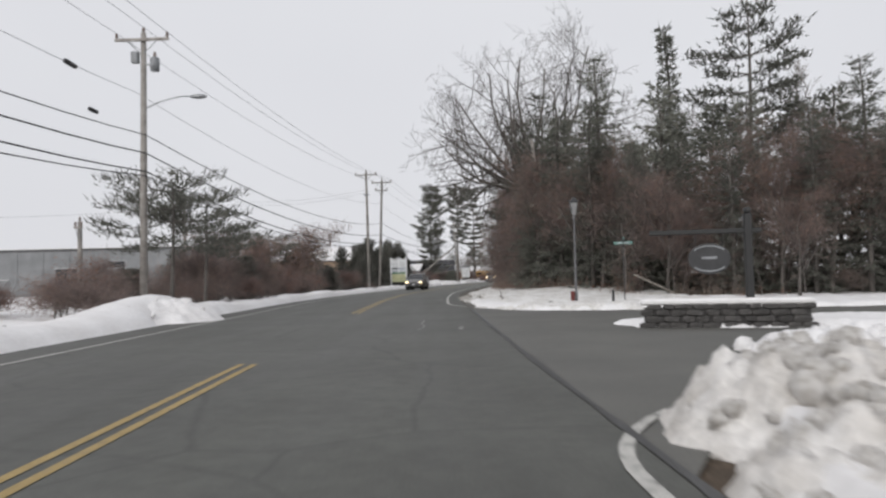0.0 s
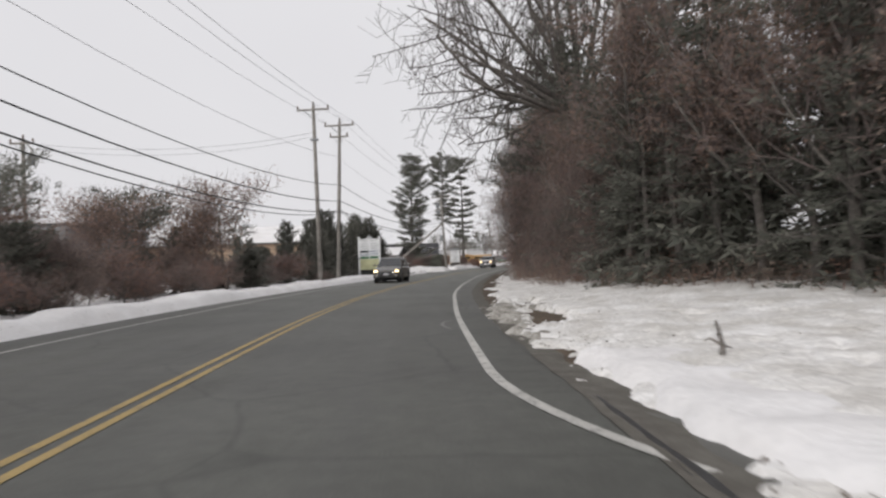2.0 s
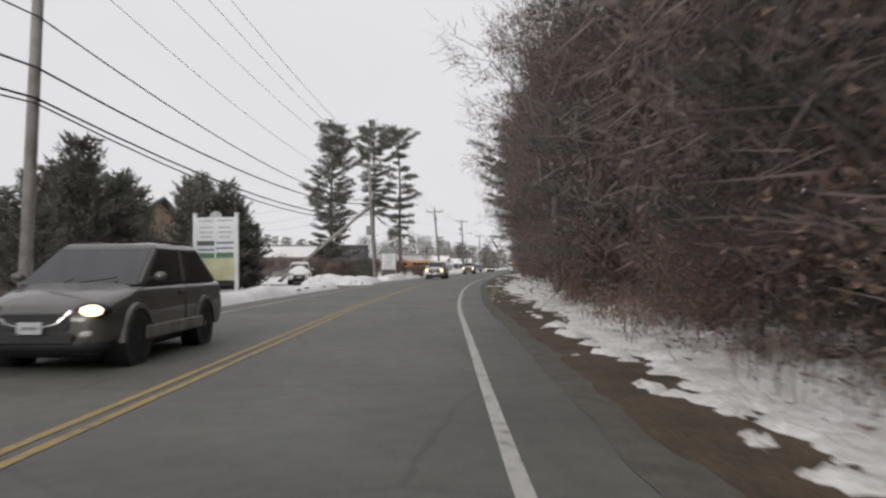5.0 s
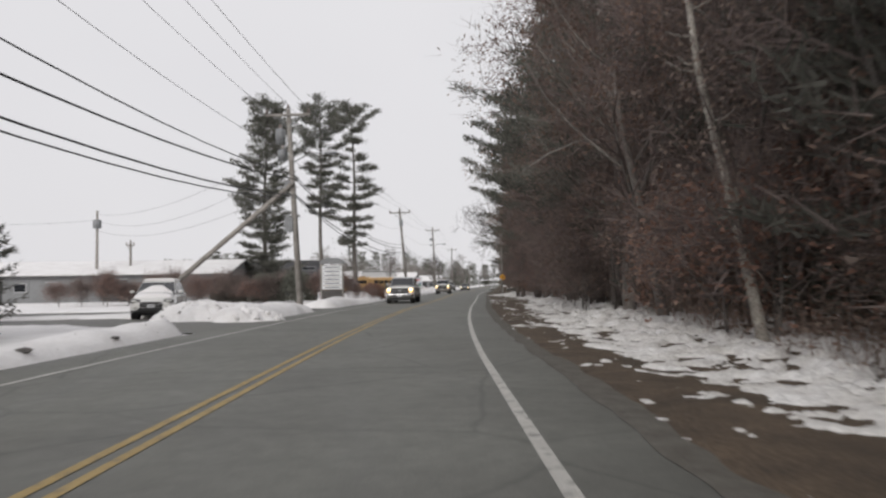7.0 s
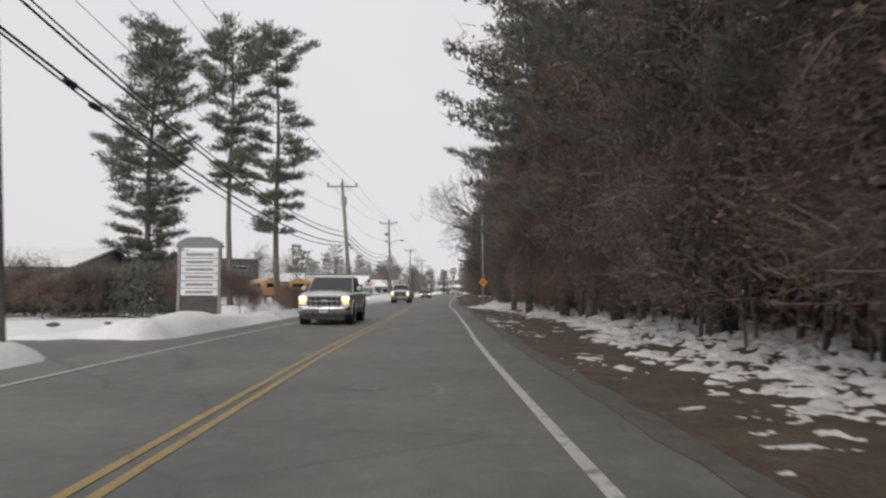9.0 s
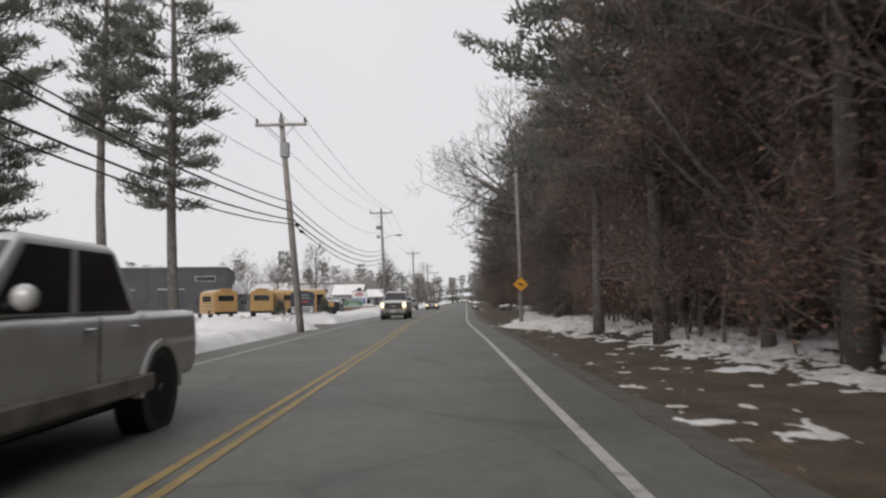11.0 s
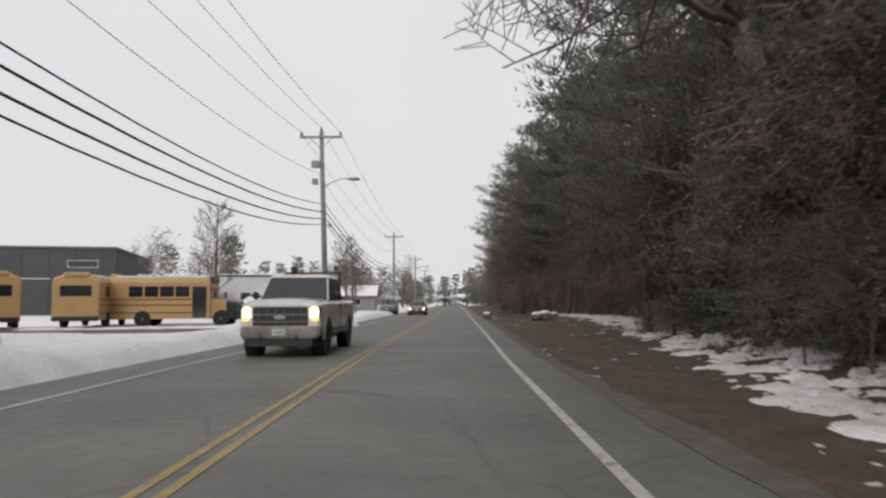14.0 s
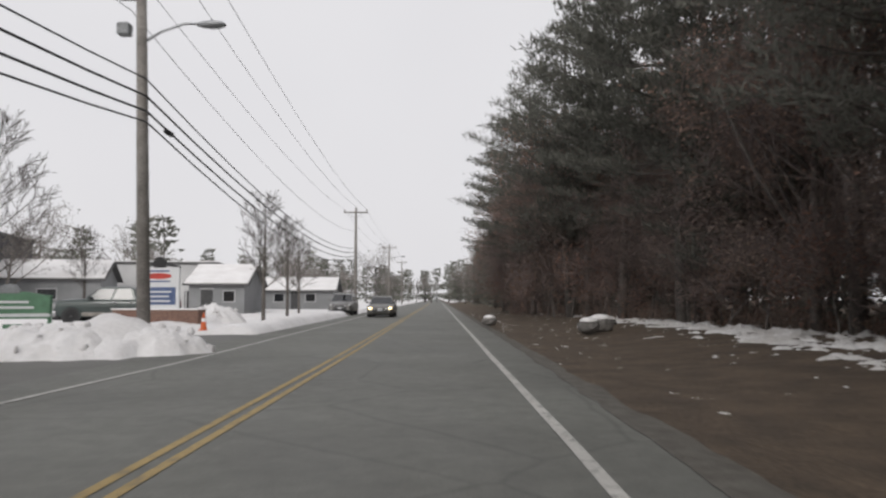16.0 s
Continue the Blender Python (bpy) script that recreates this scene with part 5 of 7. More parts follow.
def undergrowth():
    """Dry stalks, saplings and withered leaves along the wood's edge."""
    rnd = random.Random(77)
    for name, mat, count, label in (("undergrowth", BRUSH, 20000, "dry brown stalks and brambles along the wood"), ("undergrowth", RED_BRUSH, 4000, "reddish withered saplings along the wood")):
        g = Geo()
        for _ in range(count):
            y = rnd.uniform(33, 262)
            o = float(woods_edge(y)) + rnd.gauss(1.1, 0.9)
            clump = float(vnoise(y * 0.35, o * 0.5, 5 if mat is BRUSH else 15))
            if clump < 0.42 or o < float(woods_edge(y)) - 0.5:
                continue
            x = float(centre(y)) + o
            z = float(ground_z(np.array(x), np.array(y), np.array(o)))
            h = rnd.uniform(0.25, 0.9) * (0.4 + 1.3 * clump)
            tip = Vector((x + rnd.gauss(0, 0.3) * h, y + rnd.gauss(0, 0.3) * h, z + h))
            w = Vector((rnd.uniform(-1, 1), rnd.uniform(-1, 1), 0)) * 0.011
            b = Vector((x, y, z - 0.05))
            g.add([b - w, b + w, tip], [(0, 1, 2)])
            for _ in range(3):
                c = b.lerp(tip, rnd.uniform(0.35, 1.0)) + Vector((rnd.gauss(0, 0.08), rnd.gauss(0, 0.08), 0))
                u = Vector((rnd.gauss(0, 1), rnd.gauss(0, 1), rnd.gauss(0, 0.5))).normalized() * rnd.uniform(0.03, 0.075)
                v = Vector((rnd.gauss(0, 1), rnd.gauss(0, 1), rnd.gauss(0, 1))).normalized() * 0.024
                g.add([c - u, c + v, c + u, c - v], [(0, 1, 2, 3)])
        solo(name, g, mat, label, "undergrowth", "stuff")


undergrowth()

# the three tall pines, the young pines and the scrub on the open side
white_pine(70, 23.4, 5.5, 0.03, "broad tall white pine with dense dark needles", pose(-2.9, 182, 0), lambda u: float(np.interp(u, [0, 0.1, 0.2, 0.29, 0.38, 0.55, 0.7, 0.83, 0.94, 1.0], [0.8, 0.85, 0.66, 0.5, 0.85, 1.0, 0.95, 0.72, 0.5, 0.25])), 0.55, 50, 0.0, 0.32, 0.45, 0.045)
white_pine(71, 23.3, 3.9, 0.42, "tall white pine with a bare lower trunk", pose(3.9, 180.5, 0), lambda u: float(np.interp(u, [0, 0.15, 0.3, 0.6, 0.82, 0.94, 1.0], [0.5, 0.75, 0.68, 0.8, 1.0, 0.8, 0.35])), 0.75, 54, 0.05, 0.4, 0.5, 0.045)
white_pine(72, 22.0, 3.9, 0.27, "tall white pine with tiered layers of limbs", pose(7.8, 177.2, 0), lambda u: float(np.interp(u, [0, 0.1, 0.5, 0.75, 0.87, 0.95, 1.0], [0.85, 0.8, 0.72, 0.75, 1.1, 0.8, 0.35])), 1.1, 60, 0.02, 0.4, 0.5, 0.048)
young = [conifer("pine_tree", 73, 6.4, 2.5, 0.03, 30, NEEDLE, "young bushy pine beside the sign", 0.2, 0, pose(-6.9, 112.2, 0), 0.5, 0.62, 1.5, top_flat=0.2, tufts=4, blade=0.13),
         conifer("pine_tree", 74, 5.6, 2.3, 0.03, 28, NEEDLE, "young bushy pine beside the sign", 0.2, 0, pose(-10.6, 103.0, 0), 0.5, 0.62, 1.5, top_flat=0.2, tufts=4, blade=0.13)]
for x, y, s in ((-14.4, 86.0, 0.55), (-13.4, 87.5, 0.5), (-16.0, 88.5, 0.6), (-9.9, 88.0, 0.6), (-9.2, 90.5, 0.75), (-11.0, 92.5, 0.7), (-8.6, 97.5, 0.8), (-9.6, 95.5, 1.1), (-11.5, 99, 1.0), (-8.2, 107.8, 0.95), (-11.2, 109, 1.0), (-5.4, 113.0, 0.7), (-8.3, 111.4, 1.05), (-7.5, 113.6, 1.0), (-6.1, 112.4, 0.85), (-10.4, 98.5, 0.9), (-12.6, 92, 0.8)):
    copy_thing(young[int(x) % 2], pose(x, y, 0, 0, 0, 77 * x) @ Matrix.Diagonal((s, s, s, 1)))
SCR = "low spreading scrub pine behind the snow bank"
scrub = white_pine(75, 5.9, 2.9, 0.5, SCR, pose(-12.3, 33.4, 0), lambda u: float(np.interp(u, [0, 0.25, 0.6, 0.85, 1.0], [0.75, 1.0, 0.95, 0.8, 0.6])), 0.62, 30, -0.12, 0.42, 0.6, 0.034)
for x, y, s in ((-11.6, 36.0, 0.92), (-14.6, 36.5, 1.0), (-13.5, 44, 0.75), (-15, 52, 0.85), (-14.5, 62, 0.8), (-16, 68, 0.9), (-14, 75, 0.75)):
    copy_thing(scrub, pose(x, y, 0, 0, 0, 61 * x) @ Matrix.Diagonal((s, s, s, 1)))
SHR = "leafless brown scrub behind the snow bank"
shrubs = [bare_tree(80 + i, 4.2, 0.05, 3, 0.68, 1500, BRUSH if i else RED_BRUSH, SHR, at=pose(-13.5, 42 + 5 * i, 0), wide=1.2, frac=0.5, leaf_size=0.38, name="shrub", sprays=900, twig=TWIG_HAZE) for i in range(3)]
sc = random.Random(5)
for k in range(42):
    y = 37 + 1.4 * k + sc.uniform(-0.8, 0.8)
    o = -sc.uniform(8.8, 15.5)
    if y > 92:
        o -= 2
    w = sc.uniform(0.5, 1.2)
    copy_thing(sc.choice(shrubs), pose(float(centre(y)) + o, y, -0.05, 0, 0, sc.uniform(0, 360)) @ Matrix.Diagonal((w, w, w * sc.uniform(0.55, 1.2) * (0.6 if y > 74 else 1.0), 1)))
for k in range(20):
    y = 38 + 2.6 * k
    w = sc.uniform(0.4, 0.62)
    copy_thing(young[k % 2], pose(float(centre(y)) - sc.uniform(9.6, 15.5), y, -0.05, 0, 0, sc.uniform(0, 360)) @ Matrix.Diagonal((w * 1.5, w * 1.5, w * sc.uniform(0.6, 1.0), 1)))
y = 27.0
while y < 68:
    w = sc.uniform(0.5, 0.85)
    copy_thing(sc.choice(low_brush), pose(float(centre(y)) - sc.uniform(8.9, 10.8) - (1.2 if y < 36 else 0), y, -0.05, 0, 0, sc.uniform(0, 360)) @ Matrix.Diagonal((w, w, w * sc.uniform(0.7, 1.1), 1)))
    y += sc.uniform(0.8, 1.4)
SCO = "small oak holding withered brown leaves behind the snow bank"
sco = bare_tree(86, 6.2, 0.09, 3, 0.68, 2600, DEAD_LEAF, SCO, at=pose(-14.2, 60, 0), wide=1.3, frac=0.55, leaf_size=0.45, sprays=1200, twig=TWIG_HAZE)
for x, y, w in ((-11.4, 67.5, 1.3), (-13.0, 70, 0.95), (-16.5, 53, 1.05), (-12.4, 86.5, 0.5), (-17.5, 66, 1.1)):
    copy_thing(sco, pose(x, y, -0.05, 0, 0, 33 * x) @ Matrix.Diagonal((w, w, w, 1)))
for k in range(12):
    copy_thing(sc.choice(shrubs), pose(-26 + 1.2 * k, 26 + sc.uniform(0, 8), -0.05, 0, 0, 50 * k) @ Matrix.Diagonal((0.9, 0.9, 0.5, 1)))
# bare street trees further on, and the far tree line
BT = "bare roundheaded tree in the snowy lot"


def street_tree(seed, height, radius, label, at):
    """A young bare tree: one straight leader and ascending limbs."""
    rnd = random.Random(seed)
    root = thing("bare_tree", label, "tree", at)
    thick, fine, tips = Geo(), Geo(), []
    thick.pipe([(0, 0, -0.3), (0, 0, height * 0.35), (0.05, 0, height * 0.7), (0, 0.05, height * 0.97)], [radius, radius * 0.8, radius * 0.45, 0.015], 8)
    n = 26
    for k in range(n):
        t = 0.26 + 0.68 * k / n
        a = 2.4 * k + rnd.uniform(-0.4, 0.4)
        d = Vector((math.cos(a), math.sin(a), 0.75 + rnd.uniform(-0.15, 0.25))).normalized()
        ln = height * 0.36 * (1.12 - t) ** 0.6 * min(1.0, 0.55 + 2.2 * (t - 0.2)) * rnd.uniform(0.8, 1.1)
        grow(rnd, thick, fine, Vector((0, 0, height * t)), d, ln, radius * 0.3 * (1.15 - t), 1, 3, 0.42, tips, 0.1)
    part("trunk", thick, PINE_BARK, root, smooth=True)
    part("crown", fine, DARK_TWIG, root, "fine bare twigs")
    return root


lot_tree = street_tree(90, 8.2, 0.14, BT, pose(16.6, 229.5, 0))
for x, y, s in ((26.6, 240, 0.85), (28.4, 252, 0.85), (12, 268, 0.9), (29.8, 262, 0.8)):
    copy_thing(lot_tree, pose(x, y, 0, 0, 0, 40 * x) @ Matrix.Diagonal((s, s, s, 1)))
far = random.Random(9)
FAR = "distant winter tree beyond the road's end"
far_trees = [conifer("pine_tree", 110, 13.0, 3.4, 0.06, 11, HEMLOCK, FAR, -0.2, 0.0, pose(70, 452, 0), 1.6, 0.6, 0.4, top_flat=0.2, tufts=1, blade=0.34), bare_tree(111, 13.0, 0.2, 3, 0.6, 450, HAZED_TWIG, FAR, at=pose(76, 455, 0), wide=1.2, leaf_size=1.2)]
for k in range(70):
    y = 280 + 4.2 * k + far.uniform(-2, 2)
    o = -far.uniform(9, 45) if k % 3 else far.uniform(8, 30)
    if y < 330 and -30 < o < 0 and k % 2:
        o -= 25
    s = far.uniform(0.65, 1.05)
    copy_thing(far.choice(far_trees), pose(float(centre(y)) + o, y, 0, 0, 0, far.uniform(0, 360)) @ Matrix.Diagonal((s, s, s, 1)))
for k in range(64):
    y = 264 + 3.0 * k + far.uniform(-1, 1)
    o = (far.uniform(8.5, 15) if k % 2 else far.uniform(12, 24)) if k % 8 else -far.uniform(14, 40)
    s = far.uniform(0.6, 0.85)
    copy_thing(far.choice(far_trees), pose(float(centre(y)) + o, y, 0, 0, 0, far.uniform(0, 360)) @ Matrix.Diagonal((s, s, s, 1)))
for k in range(96):
    x = -60 + 2.6 * k + far.uniform(-2, 2)
    copy_thing(far.choice(far_trees), pose(x, 440 + far.uniform(-20, 30) + 0.1 * x, 0, 0, 0, far.uniform(0, 360)) @ Matrix.Diagonal((1.1, 1.1, 1.05 + 0.3 * math.sin(0.21 * k), 1)))


# ---- utility poles and wires ----
def insulator(at):
    g = Geo()
    x, y, z = at
    g.pipe([(x, y, z), (x, y, z + 0.05), (x, y, z + 0.06), (x, y, z + 0.14), (x, y, z + 0.15), (x, y, z + 0.26)], [0.035, 0.035, 0.075, 0.06, 0.075, 0.04], 8)
    return g


def utility_pole(x, y, height, lean_x=0.0, lean_y=0.0, turn=0.0, arm=True, arm_len=2.4, arm_z=-0.35, second=None, lamp=None, transformers=(), boxes=(), label="weathered wooden utility pole with a crossarm"):
    """A wooden pole with crossarm, insulators and what hangs on it. lean: shift of the top in metres."""
    root = thing("utility_pole", label, "utility pole", pose(x, y, 0, 0, 0, turn), "utility poles")

    def axis(z):
        return Vector((lean_x * z / height, lean_y * z / height, z))
    g = Geo()
    g.pipe([axis(-0.4), axis(height * 0.5), axis(height)], [0.17, 0.145, 0.115], 12)
    part("pole", g, POLE_WOOD, root, smooth=True)
    for za, ln, on in ((arm_z, arm_len, arm), (second[0] if second else 0, second[1] if second else 0, bool(second))):
        if not on:
            continue
        c = axis(height + za) + Vector((0, -0.17, 0))
        part("crossarm", Geo().box(c, (ln, 0.1, 0.13), 0.015), POLE_WOOD, root)
        for s in (-1, 1):
            part("brace", Geo().tube(c + Vector((s * ln * 0.27, 0, -0.05)), c + Vector((s * 0.06, 0.03, -0.62)), 0.022, n=6), GALV, root)
            part("insulator", insulator(c + Vector((s * (ln / 2 - 0.08), 0, 0.06))), PORCELAIN, root, smooth=True)
        part("insulator", insulator(axis(height)), PORCELAIN, root, smooth=True)
    for (dx, z, r, h) in transformers:
        c = axis(z)
        tank = part("transformer", Geo().pipe([c + Vector((dx, 0, -h / 2)), c + Vector((dx, 0, h / 2 - 0.05)), c + Vector((dx, 0, h / 2))], [r, r, r * 0.6], 14), GREY_TANK, root, "grey transformer tank", smooth=True)
        part("bushing", insulator(c + Vector((dx, 0, h / 2 - 0.02))), PORCELAIN, tank)
        part("bracket", Geo().box(c + Vector((dx / 2, 0, 0)), (abs(dx), 0.08, 0.1), 0.01), GALV, tank)
    for (dx, z, sx, sz) in boxes:
        part("junction_box", Geo().box(axis(z) + Vector((dx, -0.05, 0)), (sx, 0.28, sz), 0.03), GREY_TANK, root, "grey equipment box")
    if lamp:
        z, reach = lamp
        p = axis(z)
        arm_part = part("lamp_arm", Geo().pipe([p, p + Vector((0.35 * reach, 0, 0.32)), p + Vector((0.75 * reach, 0, 0.52)), p + Vector((reach, 0, 0.52))], [0.035, 0.03, 0.03, 0.028], 8), GALV, root, smooth=True)
        e = p + Vector((reach, 0, 0.52))
        part("lamp_head", Geo().loft([[e + Vector((dx, w * math.cos(a), h * math.sin(a) - 0.02)) for a in (2 * math.pi * j / 10 for j in range(10))] for dx, w, h in ((-0.05, 0.04, 0.04), (0.1, 0.11, 0.08), (0.35, 0.16, 0.11), (0.6, 0.13, 0.08), (0.7, 0.04, 0.03))]), GALV, arm_part, "grey cobra-head street lamp", smooth=True)
    return root


UP = "weathered wooden utility pole with a crossarm and street lamp"
POLES = [  # x, y, height, lean x, lean y, turn
    (-12.0, -18, 12.4, 0, 0, 2), (-12.9, 31.8, 12.3, 0.0, 0.2, -2), (-8.0, 80.2, 12.9, -0.1, -0.2, -8), (-7.35, 85.6, 12.75, 0.5, 0, -8),
    (2.7, 131.4, 10.75, -0.6, 0, -13), (13.5, 175.5, 9.9, -0.75, -0.4, -14), (23.4, 218.6, 11.1, -0.35, 0, -14), (36.0, 272.6, 10.3, 0, 0, -14), (48.3, 322, 10.2, 0.1, 0, -14), (60.5, 372, 10.2, 0, 0, -14)]
utility_pole(*POLES[0])
utility_pole(*POLES[1], lamp=(8.9, 2.1), transformers=((0.5, 10.9, 0.2, 0.6),), boxes=((-0.35, 11.2, 0.3, 0.5),), label=UP)
utility_pole(*POLES[2], second=None, boxes=((0.0, 10.4, 0.55, 0.16),))
utility_pole(*POLES[3], second=(-1.25, 1.5), label="weathered wooden utility pole with two crossarms")
utility_pole(*POLES[4], lamp=(7.85, 1.8), transformers=((-0.5, 9.3, 0.26, 0.8), (-0.45, 8.3, 0.25, 0.6)), boxes=((-0.3, 4.6, 0.45, 0.8), (-0.2, 6.7, 0.4, 0.35)), label=UP)
utility_pole(*POLES[5], boxes=((0.05, 8.4, 0.4, 0.7),), label="leaning weathered wooden utility pole with a crossarm")
utility_pole(*POLES[6], lamp=(7.85, 1.45), transformers=(), boxes=((-0.35, 9.2, 0.5, 0.4), (-0.42, 8.2, 0.32, 0.32)), label=UP)
utility_pole(*POLES[7])
utility_pole(*POLES[8], lamp=(7.9, 2.0), label=UP)
utility_pole(*POLES[9])
utility_pole(-26.2, 75, 10.2, 0, 0, 0, transformers=((0.5, 8.8, 0.25, 0.7),), arm_len=1.6)
utility_pole(-19.3, 173.8, 9.6, 0, 0, 0, arm=False, transformers=((0.0, 8.2, 0.42, 0.9),), label="wooden service pole with a grey transformer in the lot")
utility_pole(-16.5, 176, 6.4, 0, 0, 0, arm_len=0.9, label="thin wooden service pole in the lot")
utility_pole(-20.4, 41.5, 4.9, 0, 0, 0, arm_len=0.5, label="short wooden service pole behind the scrub")
brace = solo("brace_pole", Geo().pipe([(2.35, 131.25, 6.75), (-1.6, 133.0, 3.6), (-6.3, 135.0, -0.2)], [0.13, 0.14, 0.15], 10), POLE_WOOD, "wooden push brace leaning against the utility pole", "pole", smooth=True)


def top_of(p, z, dx=0.0):
    x, y, h, lx, ly, turn = p
    k = z / h
    a = radians(turn)
    px, py = lx * k + dx, ly * k - 0.17
    return Vector((x + px * math.cos(a) - py * math.sin(a), y + px * math.sin(a) + py * math.cos(a), z))


def wire(a, b, sag, r, mat, label="overhead power line between utility poles"):
    pts = [a.lerp(b, t) - Vector((0, 0, 4 * sag * t * (1 - t))) for t in (k / 14 for k in range(15))]
    return solo("overhead_cable" if r > 0.012 else "overhead_wire", Geo().pipe(pts, [r] * 15, 5, False), mat, label, "cable", group="overhead lines", smooth=True)


CHAIN = [POLES[0], POLES[1], POLES[3], POLES[4], POLES[5], POLES[6], POLES[7], POLES[8], POLES[9]]
TIES = {p[1]: (0.62, 0.58, 0.545, 0.52) for p in POLES}  # where the cables are tied, as parts of each height
TIES.update({31.8: (0.63, 0.565, 0.5, 0.485), 85.6: (0.6, 0.5, 0.44, 0.43), 131.4: (0.667, 0.65, 0.57, 0.56), 175.5: (0.6, 0.56, 0.52, 0.5)})
COMM = "thick black communication cable between utility poles"
for a, b in zip(CHAIN, CHAIN[1:]):
    span = (Vector(a[:2]) - Vector(b[:2])).length
    sg = span / 45
    for dx in (-1.12, 0.0, 1.12):
        za, zb = (a[2] - 0.05 if dx else a[2] + 0.25), (b[2] - 0.05 if dx else b[2] + 0.25)
        wire(top_of(a, za, dx), top_of(b, zb, dx), 0.7 * sg, 0.0115, WIRE)
    wire(top_of(a, a[2] * 0.78, -0.2), top_of(b, b[2] * 0.78, -0.2), 1.0 * sg, 0.011, WIRE)
    for i, (s, r) in enumerate(((1.1, 0.022), (1.05, 0.03), (1.1, 0.03), (1.25, 0.024))):
        wire(top_of(a, a[2] * TIES[a[1]][i], 0.16), top_of(b, b[2] * TIES[b[1]][i], 0.16), s * sg, r, CABLE, COMM)
wire(top_of(POLES[2], 12.5, -1.12), top_of(POLES[3], 12.6, -1.12), 0.05, 0.0085, WIRE)
wire(top_of(POLES[2], 12.5, 1.12), top_of(POLES[3], 12.6, 1.12), 0.05, 0.0085, WIRE)
for a, b, s in (((-26.2, 75, 9.9), (-8.0, 80.2, 11.0), 0.8), ((-26.2, 75, 9.6), (-8.0, 80.2, 10.7), 0.9), ((-19.3, 173.8, 9.2), (2.3, 131.3, 8.8), 1.2), ((-19.3, 173.8, 8.5), (2.3, 131.3, 7.8), 1.6), ((-19.3, 173.8, 7.5), (2.3, 131.3, 6.6), 1.4), ((-40, 160, 8.2), (-19.3, 173.8, 8.6), 0.8), ((-26.2, 75, 9.0), (-60, 60, 8), 0.8)):
    wire(Vector(a), Vector(b), s, 0.012, WIRE, "service wire across the lot")


def splice(a, b, t, sag, ln, r):
    p = Vector(a).lerp(Vector(b), t) - Vector((0, 0, 4 * sag * t * (1 - t) + 0.05))
    d = (Vector(b) - Vector(a)).normalized()
    solo("cable_splice", Geo().pipe([p - d * ln / 2, p - d * ln * 0.4, p + d * ln * 0.4, p + d * ln / 2], [0.03, r, r, 0.03], 8), CABLE, "black splice case hanging on the cable", "cable", smooth=True)


for a, b, ts in ((POLES[4], POLES[5], ((0.06, 2), (0.085, 3))), (POLES[5], POLES[6], ((0.022, 2), (0.04, 3))), (POLES[6], POLES[7], ((0.03, 2),))):
    for t, f in ts:
        splice(top_of(a, a[2] * TIES[a[1]][f], 0.16), top_of(b, b[2] * TIES[b[1]][f], 0.16), t, 1.1, 0.5, 0.08)
splice(top_of(POLES[0], POLES[0][2] * 0.66, 0.16), top_of(POLES[1], POLES[1][2] * 0.66, 0.16), 0.9, 1.1, 0.7, 0.08)
splice(top_of(POLES[0], POLES[0][2] * 0.78, -0.2), top_of(POLES[1], POLES[1][2] * 0.78, -0.2), 0.88, 1.0, 0.9, 0.09)
# pole that carries the warning sign
sp = thing("utility_pole", "slim weathered wooden pole at the wood's edge carrying a warning sign", "utility pole", pose(25.95, 180.95, 0))
part("pole", Geo().pipe([(0, 0, -0.3), (0.0, 0, 4), (-0.1, 0, 9.2)], [0.125, 0.11, 0.09], 12), POLE_WOOD, sp, smooth=True)


# ---- vehicles: their fronts look along local -y ----
def pane(p, mat, parent, name, proud=0.012, shrink=0.1, label=""):
    """A flat pane with thickness over the quad p, set a little proud."""
    p = [Vector(q) for q in p]
    c = sum(p, Vector()) / 4
    n = (p[1] - p[0]).cross(p[3] - p[0]).normalized()
    a = [q.lerp(c, shrink) for q in p]
    return part(name, Geo().loft([[q - n * 0.01 for q in a], [q + n * proud for q in a]]), mat, parent, label)


def rounded(ob, width=0.05):
    """Rounds a pressed-steel shape's edges."""
    b = ob.modifiers.new("bevel", "BEVEL")
    b.width, b.segments, b.limit_method, b.angle_limit, b.harden_normals = width, 3, "ANGLE", radians(18), False
    ob.data.polygons.foreach_set("use_smooth", [True] * len(ob.data.polygons))
    w = ob.modifiers.new("normals", "WEIGHTED_NORMAL")
    w.keep_sharp = False
    return ob


def wheel(root, x, y, r, w):
    s = 1 if x > 0 else -1
    prof = [(-w / 2, r * 0.82), (-w * 0.42, r * 0.97), (0, r), (w * 0.42, r * 0.97), (w / 2, r * 0.82), (w / 2, r * 0.6)]
    rings = [[(x + s * dx, y + rr * math.cos(a), r + rr * math.sin(a)) for a in (2 * math.pi * j / 20 for j in range(20))] for dx, rr in prof]
    wh = part("wheel", Geo().loft(rings), RUBBER, root, "black tyre", smooth=False)
    rings = [[(x + s * dx, y + rr * math.cos(a), r + rr * math.sin(a)) for a in (2 * math.pi * j / 16 for j in range(16))] for dx, rr in ((w * 0.3, r * 0.62), (w * 0.46, r * 0.6), (w * 0.4, r * 0.45), (w * 0.5, r * 0.14))]
    part("rim", Geo().loft(rings), RIM, wh, "metal rim")


